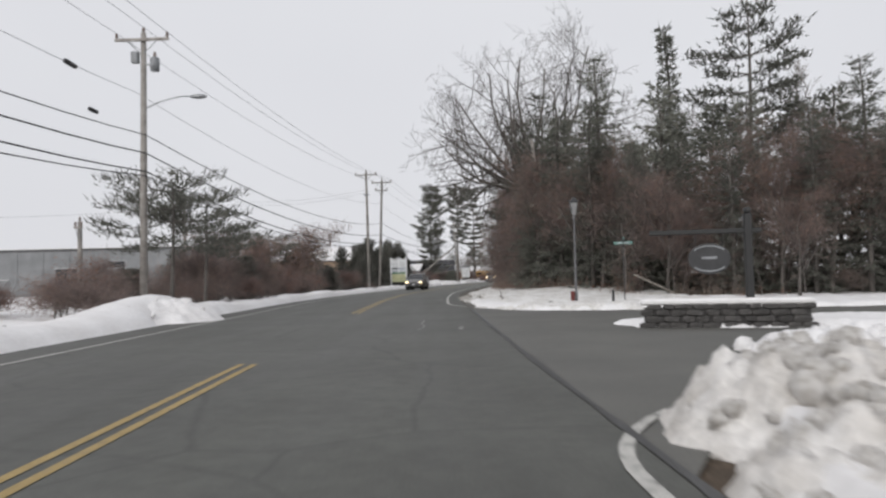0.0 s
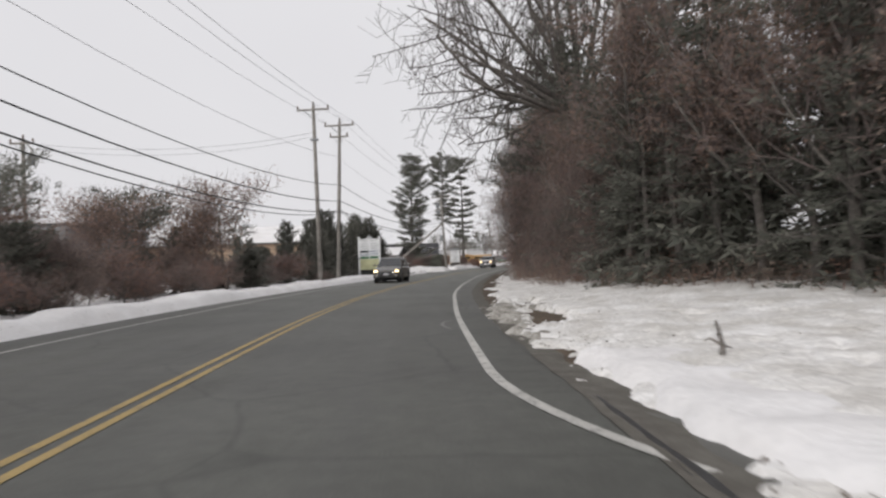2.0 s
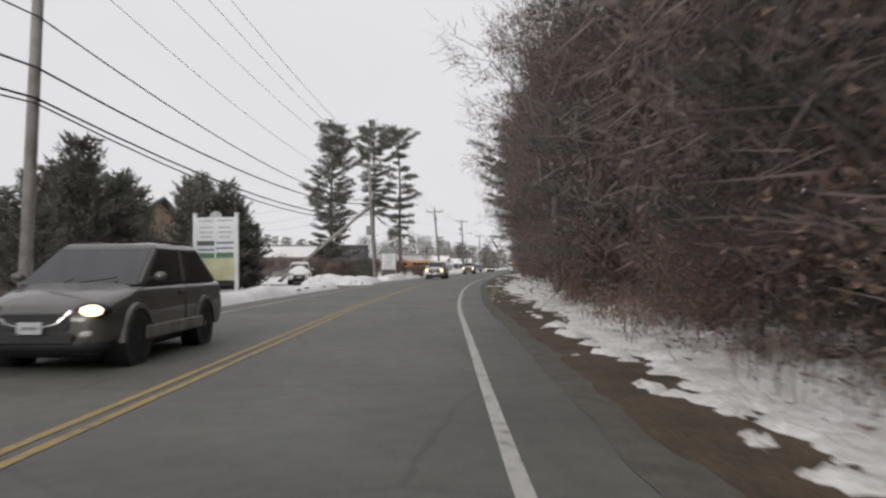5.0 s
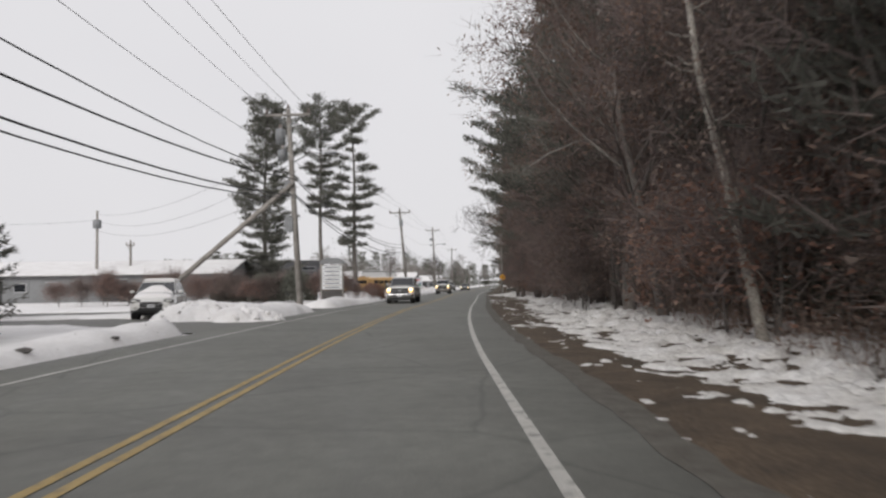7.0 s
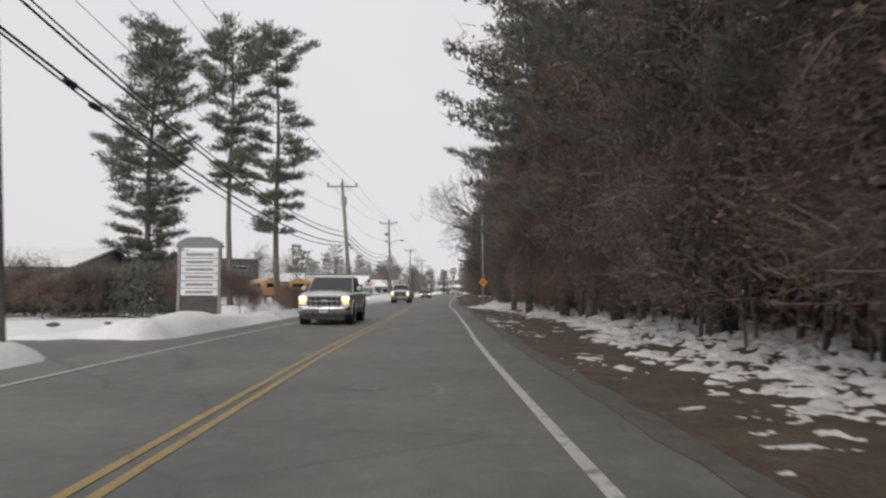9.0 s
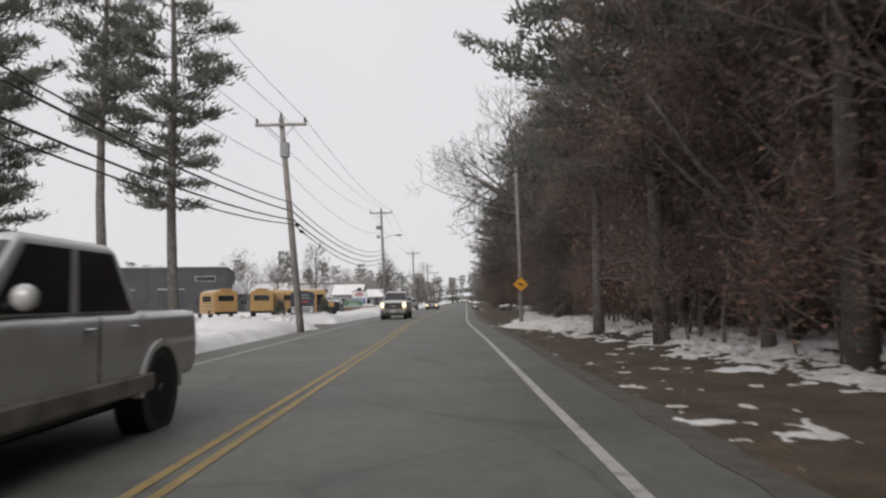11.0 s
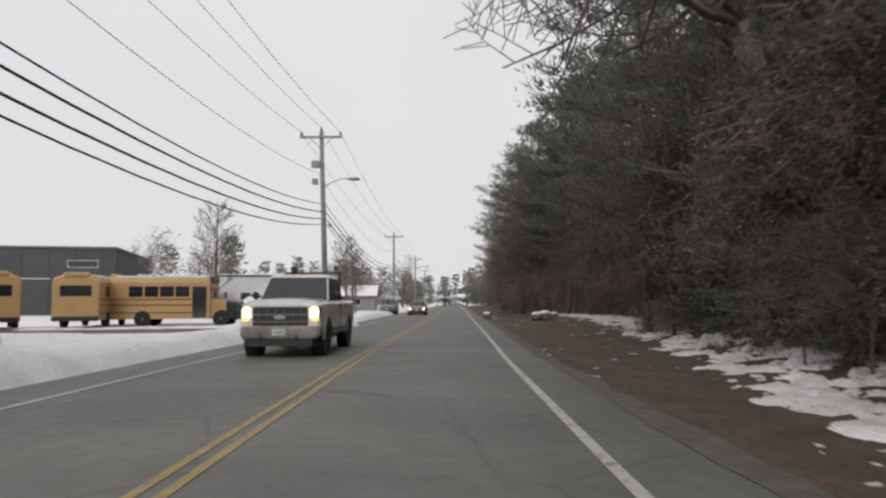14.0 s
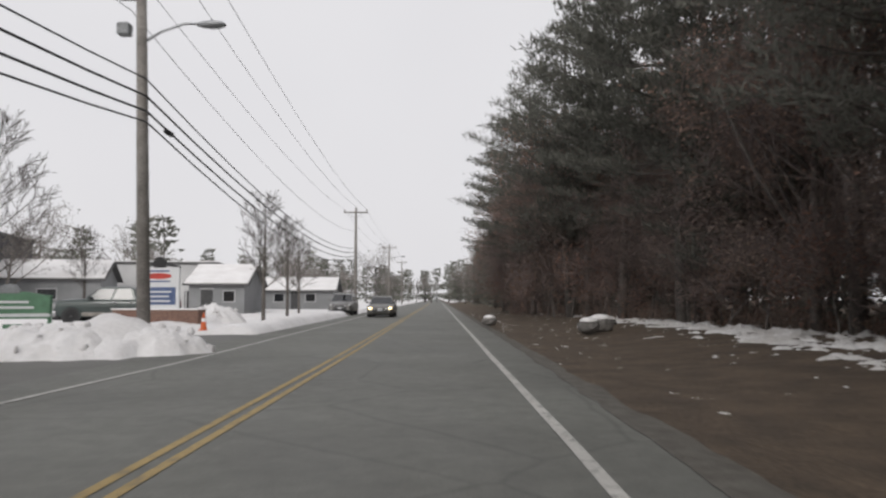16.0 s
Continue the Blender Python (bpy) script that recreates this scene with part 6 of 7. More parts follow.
def section(y, w, z0, z1, tuck=0.1, crown=0.03):
    """A car body's cross-section: rounded sill, flank, shoulder and a crowned top."""
    h = z1 - z0
    side = [(0.8, 0.0), (0.93, 0.05), (0.985, 0.2), (1.0, 0.45), (1.0 - 0.15 * tuck, 0.68), (1.0 - 0.45 * tuck, 0.88), (1.0 - tuck, 0.97)]
    right = [(w * a, y, z0 + b * h) for a, b in side]
    top = [(w * (1 - tuck) * a, y, z1 + crown * b) for a, b in ((0.86, 0.2), (0.45, 0.8), (-0.45, 0.8), (-0.86, 0.2))]
    return right + top + [(-x, yy, z) for x, yy, z in reversed(right)]


def arch_ring(s, w, y, r0, r1, d0, d1):
    """A wheel arch's lip round the wheel at y."""
    def row(d, ra, rb):
        return [(s * (w + d), y + ra * math.cos(a), r0 * 0.78 + ra * math.sin(a)) for a in (math.pi * j / 12 for j in range(13))] + [(s * (w + d), y + rb * math.cos(a), r0 * 0.78 + rb * math.sin(a)) for a in (math.pi * j / 12 for j in reversed(range(13)))]
    return Geo().loft([row(d0, r1, r0), row(d1, r1 - 0.02, r0)])


def vehicle(kind, paint, label, at, lights=True, name=None, snow=False, beacon=False):
    spec = {  # length, half width, roof, belt, sill, windscreen base, roof front, roof rear, tail base, tyre
        "sedan": (4.75, 0.91, 1.46, 0.93, 0.24, 1.25, 1.95, 3.4, 4.2, 0.33),
        "suv": (4.7, 0.93, 1.7, 1.08, 0.27, 1.15, 2.0, 3.95, 4.6, 0.36),
        "pickup": (5.85, 1.01, 1.93, 1.25, 0.38, 1.55, 2.25, 3.95, 4.2, 0.42),
        "work": (5.9, 0.98, 2.06, 1.36, 0.44, 1.5, 2.1, 3.7, 3.95, 0.44)}["work" if beacon else kind]
    L, w, roof, belt, sill, yw, yr, yr2, yt, tr = spec
    truck = kind == "pickup"
    root = thing(name or {"sedan": "car", "suv": "suv", "pickup": "pickup_truck"}[kind], label, {"sedan": "car", "suv": "car", "pickup": "pickup truck"}[kind], at)
    hood = belt - (0.06 if truck else 0.1)
    if truck:
        st = [section(0.0, w * 0.9, sill + 0.16, hood - 0.08, 0.05), section(0.05, w * 0.965, sill + 0.06, hood - 0.03, 0.06), section(0.22, w * 0.995, sill, hood, 0.08, 0.05), section(yw, w, sill, belt, 0.08, 0.05)]
        st += [section(yt, w, sill, belt, 0.07), section(yt + 0.05, w, sill, belt, 0.04, 0.0), section(L - 0.12, w * 0.99, sill + 0.08, belt, 0.04, 0.0), section(L, w * 0.95, sill + 0.15, belt - 0.04, 0.05, 0.0)]
    else:
        st = [section(0.0, w * 0.62, sill + 0.16, hood - 0.34, 0.06), section(0.06, w * 0.82, sill + 0.05, hood - 0.24, 0.1), section(0.2, w * 0.93, sill, hood - 0.14, 0.14), section(0.5, w * 0.99, sill, hood - 0.05, 0.14, 0.04), section(yw, w, sill, belt, 0.1, 0.04)]
        st += [section(yt, w, sill, belt, 0.08), section(L - 0.15, w * 0.95, sill + 0.05, belt - 0.02, 0.1), section(L, w * 0.82, sill + 0.15, belt - 0.15, 0.1)]
    body = part("body", Geo().loft(st), paint, root, smooth=True)
    wn = body.modifiers.new("normals", "WEIGHTED_NORMAL")
    wn.keep_sharp = False
    # road film thrown over the lower flanks and the front's foot
    for s in (-1, 1):
        part("rocker", Geo().box((s * (w - 0.015), L / 2, sill + 0.14), (0.09, L * 0.5, 0.2), 0.03), ROAD_FILM, root, "sill covered with grey road film")
    wb, wt = w * 0.92, w * (0.77 if not truck else 0.8)
    lo = [(-wb, yw - 0.05, belt - 0.02), (wb, yw - 0.05, belt - 0.02), (wb, yt, belt - 0.02), (-wb, yt, belt - 0.02)]
    mi = [(-wt, yr, roof - 0.09), (wt, yr, roof - 0.09), (wt, yr2, roof - 0.09), (-wt, yr2, roof - 0.09)]
    ri = [(-wt * 0.95, yr + 0.08, roof - 0.03), (wt * 0.95, yr + 0.08, roof - 0.03), (wt * 0.95, yr2 - 0.06, roof - 0.03), (-wt * 0.95, yr2 - 0.06, roof - 0.03)]
    hi = [(-wt * 0.8, yr + 0.3, roof), (wt * 0.8, yr + 0.3, roof), (wt * 0.8, yr2 - 0.25, roof), (-wt * 0.8, yr2 - 0.25, roof)]
    cabin = rounded(part("cabin", Geo().loft([lo, mi, ri, hi]), paint, root), 0.06)
    pane([lo[0], lo[1], mi[1], mi[0]], GLASS, cabin, "windscreen", shrink=0.05, label="glass windscreen")
    pane([lo[2], lo[3], mi[3], mi[2]], GLASS, cabin, "rear_window", shrink=0.12)
    for s in (-1, 1):
        for a, b in ((0.05, 0.5), (0.53, 0.95)):
            q = []
            for t, base in ((a, lo), (b, lo), (b, mi), (a, mi)):
                f0, f1 = (Vector(base[1]), Vector(base[2])) if s > 0 else (Vector(base[0]), Vector(base[3]))
                q.append(f0.lerp(f1, t))
            pane(q if s > 0 else [q[1], q[0], q[3], q[2]], GLASS, cabin, "side_window", shrink=0.09)
        part("wiper", Geo().pipe([(s * 0.1 - 0.05, yw - 0.09, belt + 0.03), (s * 0.3 + 0.22, yw + 0.06, belt + 0.1)], [0.012, 0.008], 5), GRILLE, root)
        m = part("mirror", Geo().ball((s * (w + 0.1), yw + 0.3, belt + (0.11 if not truck else 0.13)), (0.1, 0.07, 0.07 if not truck else 0.1), 12, 7), GRILLE if beacon else paint, root, smooth=True)
        part("mirror_stalk", Geo().tube((s * (w - 0.08), yw + 0.33, belt + 0.06), (s * (w + 0.06), yw + 0.31, belt + 0.11), 0.025, n=6), GRILLE, m)
        for y in (0.95, L - 1.0 if not truck else L - 1.25):
            wheel(root, s * (w - 0.13), y, tr, 0.27)
            part("wheel_well", Geo().pipe([(s * (w - 0.3), y, tr * 0.98), (s * (w + 0.004), y, tr * 0.98)], [tr + 0.07, tr + 0.07], 20), GRILLE, root)
            part("wheel_arch", arch_ring(s, w, y, tr + 0.07, tr + 0.16, -0.05, 0.025), paint if not beacon else ROAD_FILM, root)
        part("door_seam", Geo().box((s * (w + 0.001), yr + 0.95 if truck else yr + 0.75, (sill + belt) / 2 + 0.06), (0.01, 0.012, belt - sill - 0.2), 0.002), GRILLE, root)
        for k in range(2):
            part("door_handle", Geo().box((s * (w + 0.0), yr + (0.75 if truck else 0.55) + 0.9 * k, belt - 0.15), (0.05, 0.17, 0.035), 0.01), GRILLE if not truck or beacon else CHROME, root)
        lz = hood - (0.17 if not truck else 0.25 if beacon else 0.2)
        if truck:
            hw, hh = (0.2, 0.28) if beacon else (0.27, 0.16)
            lx = s * (w - 0.17 if beacon else w - 0.2)
            part("headlight_housing", Geo().box((lx, 0.09, lz - (0.0 if beacon else 0.06)), (hw + 0.07, 0.16, hh + (0.06 if beacon else 0.2)), 0.05), GRILLE if beacon else CHROME, root)
            lamp = part("headlight", Geo().box((lx, 0.02, lz), (hw, 0.14, hh), 0.06), HEADLIGHT if lights else LENS, root, "lit headlight" if lights else "clear headlight")
            part("turn_lamp", Geo().box((lx + s * 0.02, 0.015, lz - hh / 2 - (0.0 if beacon else 0.07)), (hw * 0.85, 0.13, 0.1), 0.03), FOGLIGHT if lights else LENS, lamp, "amber turn lamp")
        else:
            part("headlight_housing", Geo().ball((s * w * 0.74, 0.16, lz - 0.03), (0.24, 0.14, 0.1), 14, 8), GRILLE, root, smooth=True)
            part("headlight", Geo().ball((s * w * 0.76, 0.1, lz - 0.03), (0.16, 0.12, 0.075), 14, 8), HEADLIGHT if lights else LENS, root, "lit headlight" if lights else "clear headlight", smooth=True)
        part("fog_lamp", Geo().box((s * w * 0.7, 0.05 if not truck else -0.06, sill + 0.22), (0.16, 0.1, 0.08), 0.02), LENS, root)
        part("tail_lamp", Geo().box((s * w * 0.84, L - 0.06, belt - 0.2), (0.2, 0.14, 0.3), 0.03), REDLENS, root)
    gz = hood - 0.3
    if truck:
        gh, gw = (0.56, 1.34) if beacon else (0.4, 1.28)
        gc = hood - 0.1 - gh / 2
        gr = part("grille", Geo().box((0, 0.0, gc), (w * gw, 0.1, gh), 0.04), GRILLE, root, "black grille")
        bar = CHROME if not beacon else CAR_GREY
        for k in range(3 if not beacon else 2):
            part("grille_bar", Geo().box((0, -0.05, gc + gh * ((0.44, 0.02, -0.44)[k] if not beacon else (0.16, -0.14)[k])), (w * gw * 0.98, 0.05, 0.055 if not beacon else 0.04), 0.014), bar, gr)
        for k in range(6):
            part("grille_slat", Geo().box((w * gw * (k - 2.5) / 6.4, -0.045, gc), (0.018, 0.03, gh * 0.86), 0.005), GALV if not beacon else CAR_DARK, gr)
        part("badge", Geo().loft([[(0.14 * math.cos(a), yy, gc + gh * 0.06 + 0.05 * math.sin(a)) for a in (2 * math.pi * j / 16 for j in range(16))] for yy in (-0.06, -0.085)]), SIGN_GREY, gr, "plain pale badge")
        part("bumper", Geo().loft([section(-0.14, w * 0.82, sill + 0.02, sill + 0.28, 0.04, 0.0), section(-0.1, w * 0.95, sill, sill + 0.31, 0.04, 0.0), section(0.16, w * 1.0, sill, sill + 0.31, 0.04, 0.0)]), ROAD_FILM if beacon else CHROME, root, "bumper dulled by road film" if beacon else "chrome bumper", smooth=True)
        part("valance", Geo().loft([section(-0.08, w * 0.8, sill - 0.17, sill + 0.02, 0.05, 0.0), section(0.3, w * 0.92, sill - 0.17, sill + 0.02, 0.05, 0.0)]), GRILLE, root, "black lower air dam")
        part("hood_panel", Geo().loft([section(0.12, w * 0.84, hood - 0.08, hood + 0.015, 0.05, 0.035), section(0.3, w * 0.86, hood - 0.06, hood + 0.04, 0.06, 0.05), section(yw - 0.12, w * 0.84, belt - 0.08, belt + 0.03, 0.08, 0.05)]), paint, root, "raised hood", smooth=True)
        for s in (-1, 1):
            part("tow_hook", Geo().pipe([(s * 0.42, -0.12, sill + 0.0), (s * 0.42, -0.2, sill + 0.03), (s * 0.42, -0.18, sill + 0.1)], [0.022, 0.022, 0.018], 6), GRILLE, root)
    else:
        gr = part("grille", Geo().loft([section(-0.02, w * 0.5, gz - 0.16, gz + 0.06, 0.2, 0.0), section(0.12, w * 0.6, gz - 0.18, gz + 0.08, 0.2, 0.0)]), GRILLE, root, "black grille")
        part("grille_arc", Geo().pipe([(-w * 0.52, 0.02, gz + 0.1), (-w * 0.34, -0.03, gz - 0.06), (0, -0.05, gz - 0.13), (w * 0.34, -0.03, gz - 0.06), (w * 0.52, 0.02, gz + 0.1)], [0.02] * 5, 6), CHROME, gr)
        part("lower_grille", Geo().box((0, 0.0, sill + 0.16), (w * 1.15, 0.1, 0.15), 0.04), GRILLE, root)
        part("bumper", Geo().loft([section(-0.03, w * 0.6, sill + 0.02, sill + 0.14, 0.05, 0.0), section(0.1, w * 0.86, sill - 0.02, sill + 0.14, 0.05, 0.0), section(0.3, w * 0.97, sill - 0.02, sill + 0.14, 0.05, 0.0)]), GRILLE if kind == "suv" else paint, root, smooth=True)
        part("roof_rail", Geo().pipe([(-wt * 0.86, yr + 0.35, roof + 0.02), (-wt * 0.86, yr2 - 0.3, roof + 0.02)], [0.02, 0.02], 6), GRILLE, root)
        part("roof_rail", Geo().pipe([(wt * 0.86, yr + 0.35, roof + 0.02), (wt * 0.86, yr2 - 0.3, roof + 0.02)], [0.02, 0.02], 6), GRILLE, root)
    pl = part("number_plate", Geo().box((0, -0.165 if truck else -0.06, sill + (0.16 if truck else 0.3)), (0.31, 0.02, 0.15), 0.006), PLATE, root)
    part("plate_bar", Geo().box((0, -0.178 if truck else -0.073, sill + (0.16 if truck else 0.3)), (0.2, 0.006, 0.04), 0.002), GREY_TANK, pl)
    part("underbody", Geo().box((0, L / 2, sill + 0.0), (w * 1.5, L * 0.86, 0.22), 0.04), GRILLE, root)
    if truck:
        part("bed", Geo().box((0, (yt + L) / 2 + 0.05, belt - 0.01), (w * 1.62, L - yt - 0.35, 0.035), 0.01), GRILLE, root, "black open load bed")
        part("tailgate", Geo().box((0, L - 0.02, belt - 0.25), (w * 1.6, 0.06, 0.5), 0.02), paint, root)
    if beacon:
        for k in range(5):
            part("roof_lamp", Geo().box(((k - 2) * 0.2, yr + 0.22, roof - 0.01), (0.09, 0.07, 0.04), 0.015), ORANGE, root, "small amber roof lamp")
        part("spot_lamp", Geo().ball((-0.5, yr2 + 0.1, roof + 0.2), (0.11, 0.09, 0.11), 10, 6), DARK_METAL, root, "dark work lamp", smooth=True)
        part("work_lamp", Geo().box((0.72, yr2 + 0.1, roof + 0.22), (0.14, 0.1, 0.14), 0.02), DARK_METAL, root, "dark work lamp")
        for s in (-1, 1):
            part("headboard_post", Geo().box((s * 0.78, yt + 0.1, (belt + roof) / 2 + 0.04), (0.07, 0.07, roof - belt + 0.16), 0.015), GRILLE, root)
        part("headboard", Geo().box((0, yt + 0.1, roof + 0.1), (1.62, 0.07, 0.06), 0.015), GRILLE, root)
    if snow:
        part("snow_on_roof", Geo().loft([[Vector(q) for q in ri], [(q[0] * 0.98, q[1], q[2] + 0.06) for q in ri], [(q[0] * 0.8, q[1] * 0.92 + 0.24, q[2] + 0.12) for q in ri]]), SNOW, root, "snow lying on the roof")
        a, b, c, d = (Vector(q) for q in (lo[0], lo[1], mi[1], mi[0]))
        k = (b - a).cross(d - a).normalized()
        part("snow_on_windscreen", Geo().loft([[q + k * h for q in (a.lerp(c, 0.06), b.lerp(d, 0.06), c.lerp(a, f), d.lerp(b, f))] for h, f in ((0.012, 0.3), (0.05, 0.34))]), SNOW, root, "snow lying on the windscreen")
        part("snow_on_hood", Geo().loft([section(0.35, w * 0.8, hood - 0.12, hood - 0.03, 0.1, 0.04), section(0.6, w * 0.86, hood - 0.08, hood + 0.05, 0.1, 0.05), section(yw - 0.1, w * 0.82, hood - 0.02, belt + 0.05, 0.1, 0.05)]), SNOW, root, "snow lying on the hood", smooth=True)
    return root


def in_lane(y, o, extra=0.0):
    slope = float(centre(y + 2) - centre(y - 2)) / 4
    return pose(float(centre(y)) + o, y, 0.004, 0, 0, -math.degrees(math.atan(slope)) + extra)


vehicle("suv", CAR_DARK, "dark grey utility vehicle with lit headlights in the oncoming lane", in_lane(75.6, -2.1))
vehicle("pickup", CAR_SILVER, "dusty silver pickup truck with lit headlights in the oncoming lane", in_lane(145.0, -2.05))
vehicle("pickup", CAR_WHITE, "white work pickup with amber roof lamps and lit headlights", in_lane(194.4, -1.95), beacon=True)
vehicle("sedan", CAR_DARK, "dark car with lit headlights in the oncoming lane", in_lane(249, -1.9))
vehicle("suv", CAR_GREY, "grey utility vehicle waiting at the far roadside", in_lane(256, -5.6), lights=False)
vehicle("suv", CAR_WHITE, "parked white utility vehicle with snow on roof and hood", pose(-3.5, 125.6, 0, 0, 0, 3), lights=False, snow=True)
vehicle("pickup", CAR_GREEN, "parked dark green pickup truck in the snowy lot", pose(16.4, 241.0, 0, 0, 0, -102), lights=False)
vehicle("suv", CAR_WHITE, "parked white utility vehicle behind the scrub", pose(-21.5, 98.5, 0, 0, 0, -50), lights=False, snow=True)


def school_bus(at, label, length=8.6):
    """A short yellow school bus with a hood in front."""
    root = thing("school_bus", label, "bus", at, "school buses")
    w, roof, sill, hy = 1.15, 2.72, 0.45, 1.35

    def ring(y, ww, z0, z1, r=0.3):
        return [(ww, y, z0), (ww, y, z1 - r), (ww * 0.93, y, z1 - r * 0.35), (ww * 0.7, y, z1), (-ww * 0.7, y, z1), (-ww * 0.93, y, z1 - r * 0.35), (-ww, y, z1 - r), (-ww, y, z0)]
    part("body", Geo().loft([ring(hy, w, sill, roof - 0.12), ring(hy + 0.12, w, sill, roof), ring(length - 0.12, w, sill, roof), ring(length, w * 0.96, sill + 0.05, roof - 0.1)]), BUS_YELLOW, root)
    part("hood", Geo().loft([ring(0.0, 0.82, 0.5, 1.25, 0.12), ring(0.1, 0.9, 0.45, 1.36, 0.14), ring(hy + 0.05, 1.02, 0.45, 1.55, 0.16)]), BUS_YELLOW, root)
    part("cowl", Geo().loft([ring(-0.03, 0.8, 0.48, 1.24, 0.12), ring(0.08, 0.915, 0.43, 1.375, 0.14), ring(0.5, 0.955, 0.43, 1.44, 0.15)]), GRILLE, root, "black front cowl")
    part("rear_lamp_box", Geo().box((0, length - 0.12, roof + 0.06), (1.2, 0.3, 0.26), 0.05), BUS_YELLOW, root)
    part("front_lamp_box", Geo().box((0, hy + 0.02, roof - 0.12), (1.7, 0.26, 0.3), 0.06), GRILLE, root, "black lamp housing")
    part("windscreen", Geo().box((0, hy - 0.005, 1.98), (1.9, 0.04, 0.72), 0.02), GLASS, root, "dark windscreen")
    part("grille", Geo().box((0, -0.02, 0.92), (0.9, 0.06, 0.42), 0.02), GRILLE, root)
    part("front_bumper", Geo().box((0, -0.06, 0.52), (2.1, 0.16, 0.26), 0.03), GRILLE, root)
    part("sign_board", Geo().box((0, hy - 0.11, 2.56), (1.3, 0.03, 0.18), 0.01), BUS_YELLOW, root)
    part("lettering_bar", Geo().box((0, hy - 0.13, 2.56), (0.9, 0.012, 0.08), 0.003), BLACK, root)
    part("rear_window", Geo().box((0, length + 0.0, 1.95), (1.5, 0.04, 0.55), 0.02), GLASS, root)
    part("rear_bumper", Geo().box((0, length + 0.03, 0.52), (2.2, 0.14, 0.24), 0.03), GRILLE, root)
    n = int((length - hy - 1.4) / 0.82)
    for s in (-1, 1):
        for k in range(n):
            y = hy + 1.05 + 0.82 * (k + 0.5)
            wp = part("window", Geo().box((s * (w + 0.002), y, 1.93), (0.03, 0.72, 0.56), 0.02), GLASS, root, "dark bus window")
            part("sash", Geo().box((s * (w + 0.012), y, 1.93), (0.03, 0.72, 0.03), 0.006), BLACK, wp)
        for z in (0.78, 1.2, 1.5):
            part("rub_rail", Geo().box((s * (w + 0.005), (hy + length) / 2 + 0.3, z), (0.03, length - hy - 0.8, 0.05), 0.01), BLACK, root)
        part("headlight", Geo().box((s * 0.66, -0.01, 0.95), (0.2, 0.05, 0.2), 0.03), LENS, root)
        part("mirror", Geo().box((s * 1.35, hy - 0.35, 1.75), (0.2, 0.1, 0.36), 0.03), BLACK, root)
        part("warning_lamp", Geo().box((s * 0.85, hy + 0.02, 2.5), (0.2, 0.06, 0.16), 0.03), REDLENS, root)
        wheel(root, s * 1.0, 0.75, 0.46, 0.26)
        wheel(root, s * 1.02, length - 1.9, 0.46, 0.3)
    part("door", Geo().box((-1.155, hy + 0.55, 1.35), (0.03, 0.75, 1.7), 0.02), GLASS, root, "dark glazed bus door")
    part("snow_on_roof", Geo().box((0, (hy + length) / 2, roof + 0.03), (1.5, length - hy - 0.6, 0.09), 0.04), SNOW, root)
    return root


BUS = "yellow school bus with black rails parked in the snowy lot"
b1 = school_bus(pose(18.6, 219.5, 0, 0, 0, 82), BUS, 6.8)
for x, y, r in ((10.8, 224.0, 179), (5.0, 222.4, 200)):
    copy_thing(b1, pose(x, y, 0, 0, 0, r))


# ---- signs and roadside things ----
def bars(root, rows, y, mat, h=0.05):
    for x, z, w in rows:
        part("lettering_bar", Geo().box((x, y, z), (w, 0.01, h), 0.003), mat, root)


def tenant_sign():
    root = thing("tenant_sign", "large white tenant sign with pale yellow panel on two posts", "sign", pose(-6.3, 105.6, 0, 0, 0, -16) @ Matrix.Diagonal((1, 1, 1, 1)))
    for s in (-1, 1):
        part("post", Geo().box((s * 1.16, 0, 2.05), (0.2, 0.16, 4.2), 0.015), SIGN_WHITE, root)
        part("post_cap", Geo().box((s * 1.16, 0, 4.18), (0.24, 0.2, 0.07), 0.02), SIGN_WHITE, root)
    part("panel", Geo().box((0, 0, 2.9), (2.14, 0.12, 2.15), 0.01), SIGN_WHITE, root)
    part("lower_panel", Geo().box((0, 0, 1.25), (2.14, 0.1, 1.15), 0.01), PALE_YELLOW, root, "pale yellow panel")
    part("skirt", Geo().box((0, 0, 0.52), (2.12, 0.07, 0.24), 0.01), DARK_METAL, root)
    part("crest", Geo().pipe([(0, 0.05, 3.94), (0, -0.05, 3.94)], [0.36, 0.36], 20), SIGN_GREY, root, "round pale crest")
    for z, w in ((3.8, 0.86), (3.45, 0.7), (3.2, 0.8), (2.95, 0.6)):
        for s in (-1, 1):
            part("lettering_bar", Geo().box((s * 0.52, -0.066, z), (w, 0.012, 0.07), 0.003), SIGN_GREY, root)
    for s, z, m, h in ((-1, 2.62, INK, 0.24), (1, 2.64, INK_BLUE, 0.08), (-1, 2.28, INK_BLUE, 0.08), (1, 2.36, INK_BLUE, 0.07), (-1, 1.98, INK_GREEN, 0.26), (1, 2.0, INK_GREEN, 0.26)):
        part("tenant_plate", Geo().box((s * 0.53, -0.068, z), (0.96, 0.016, h), 0.003), m, root)


tenant_sign()


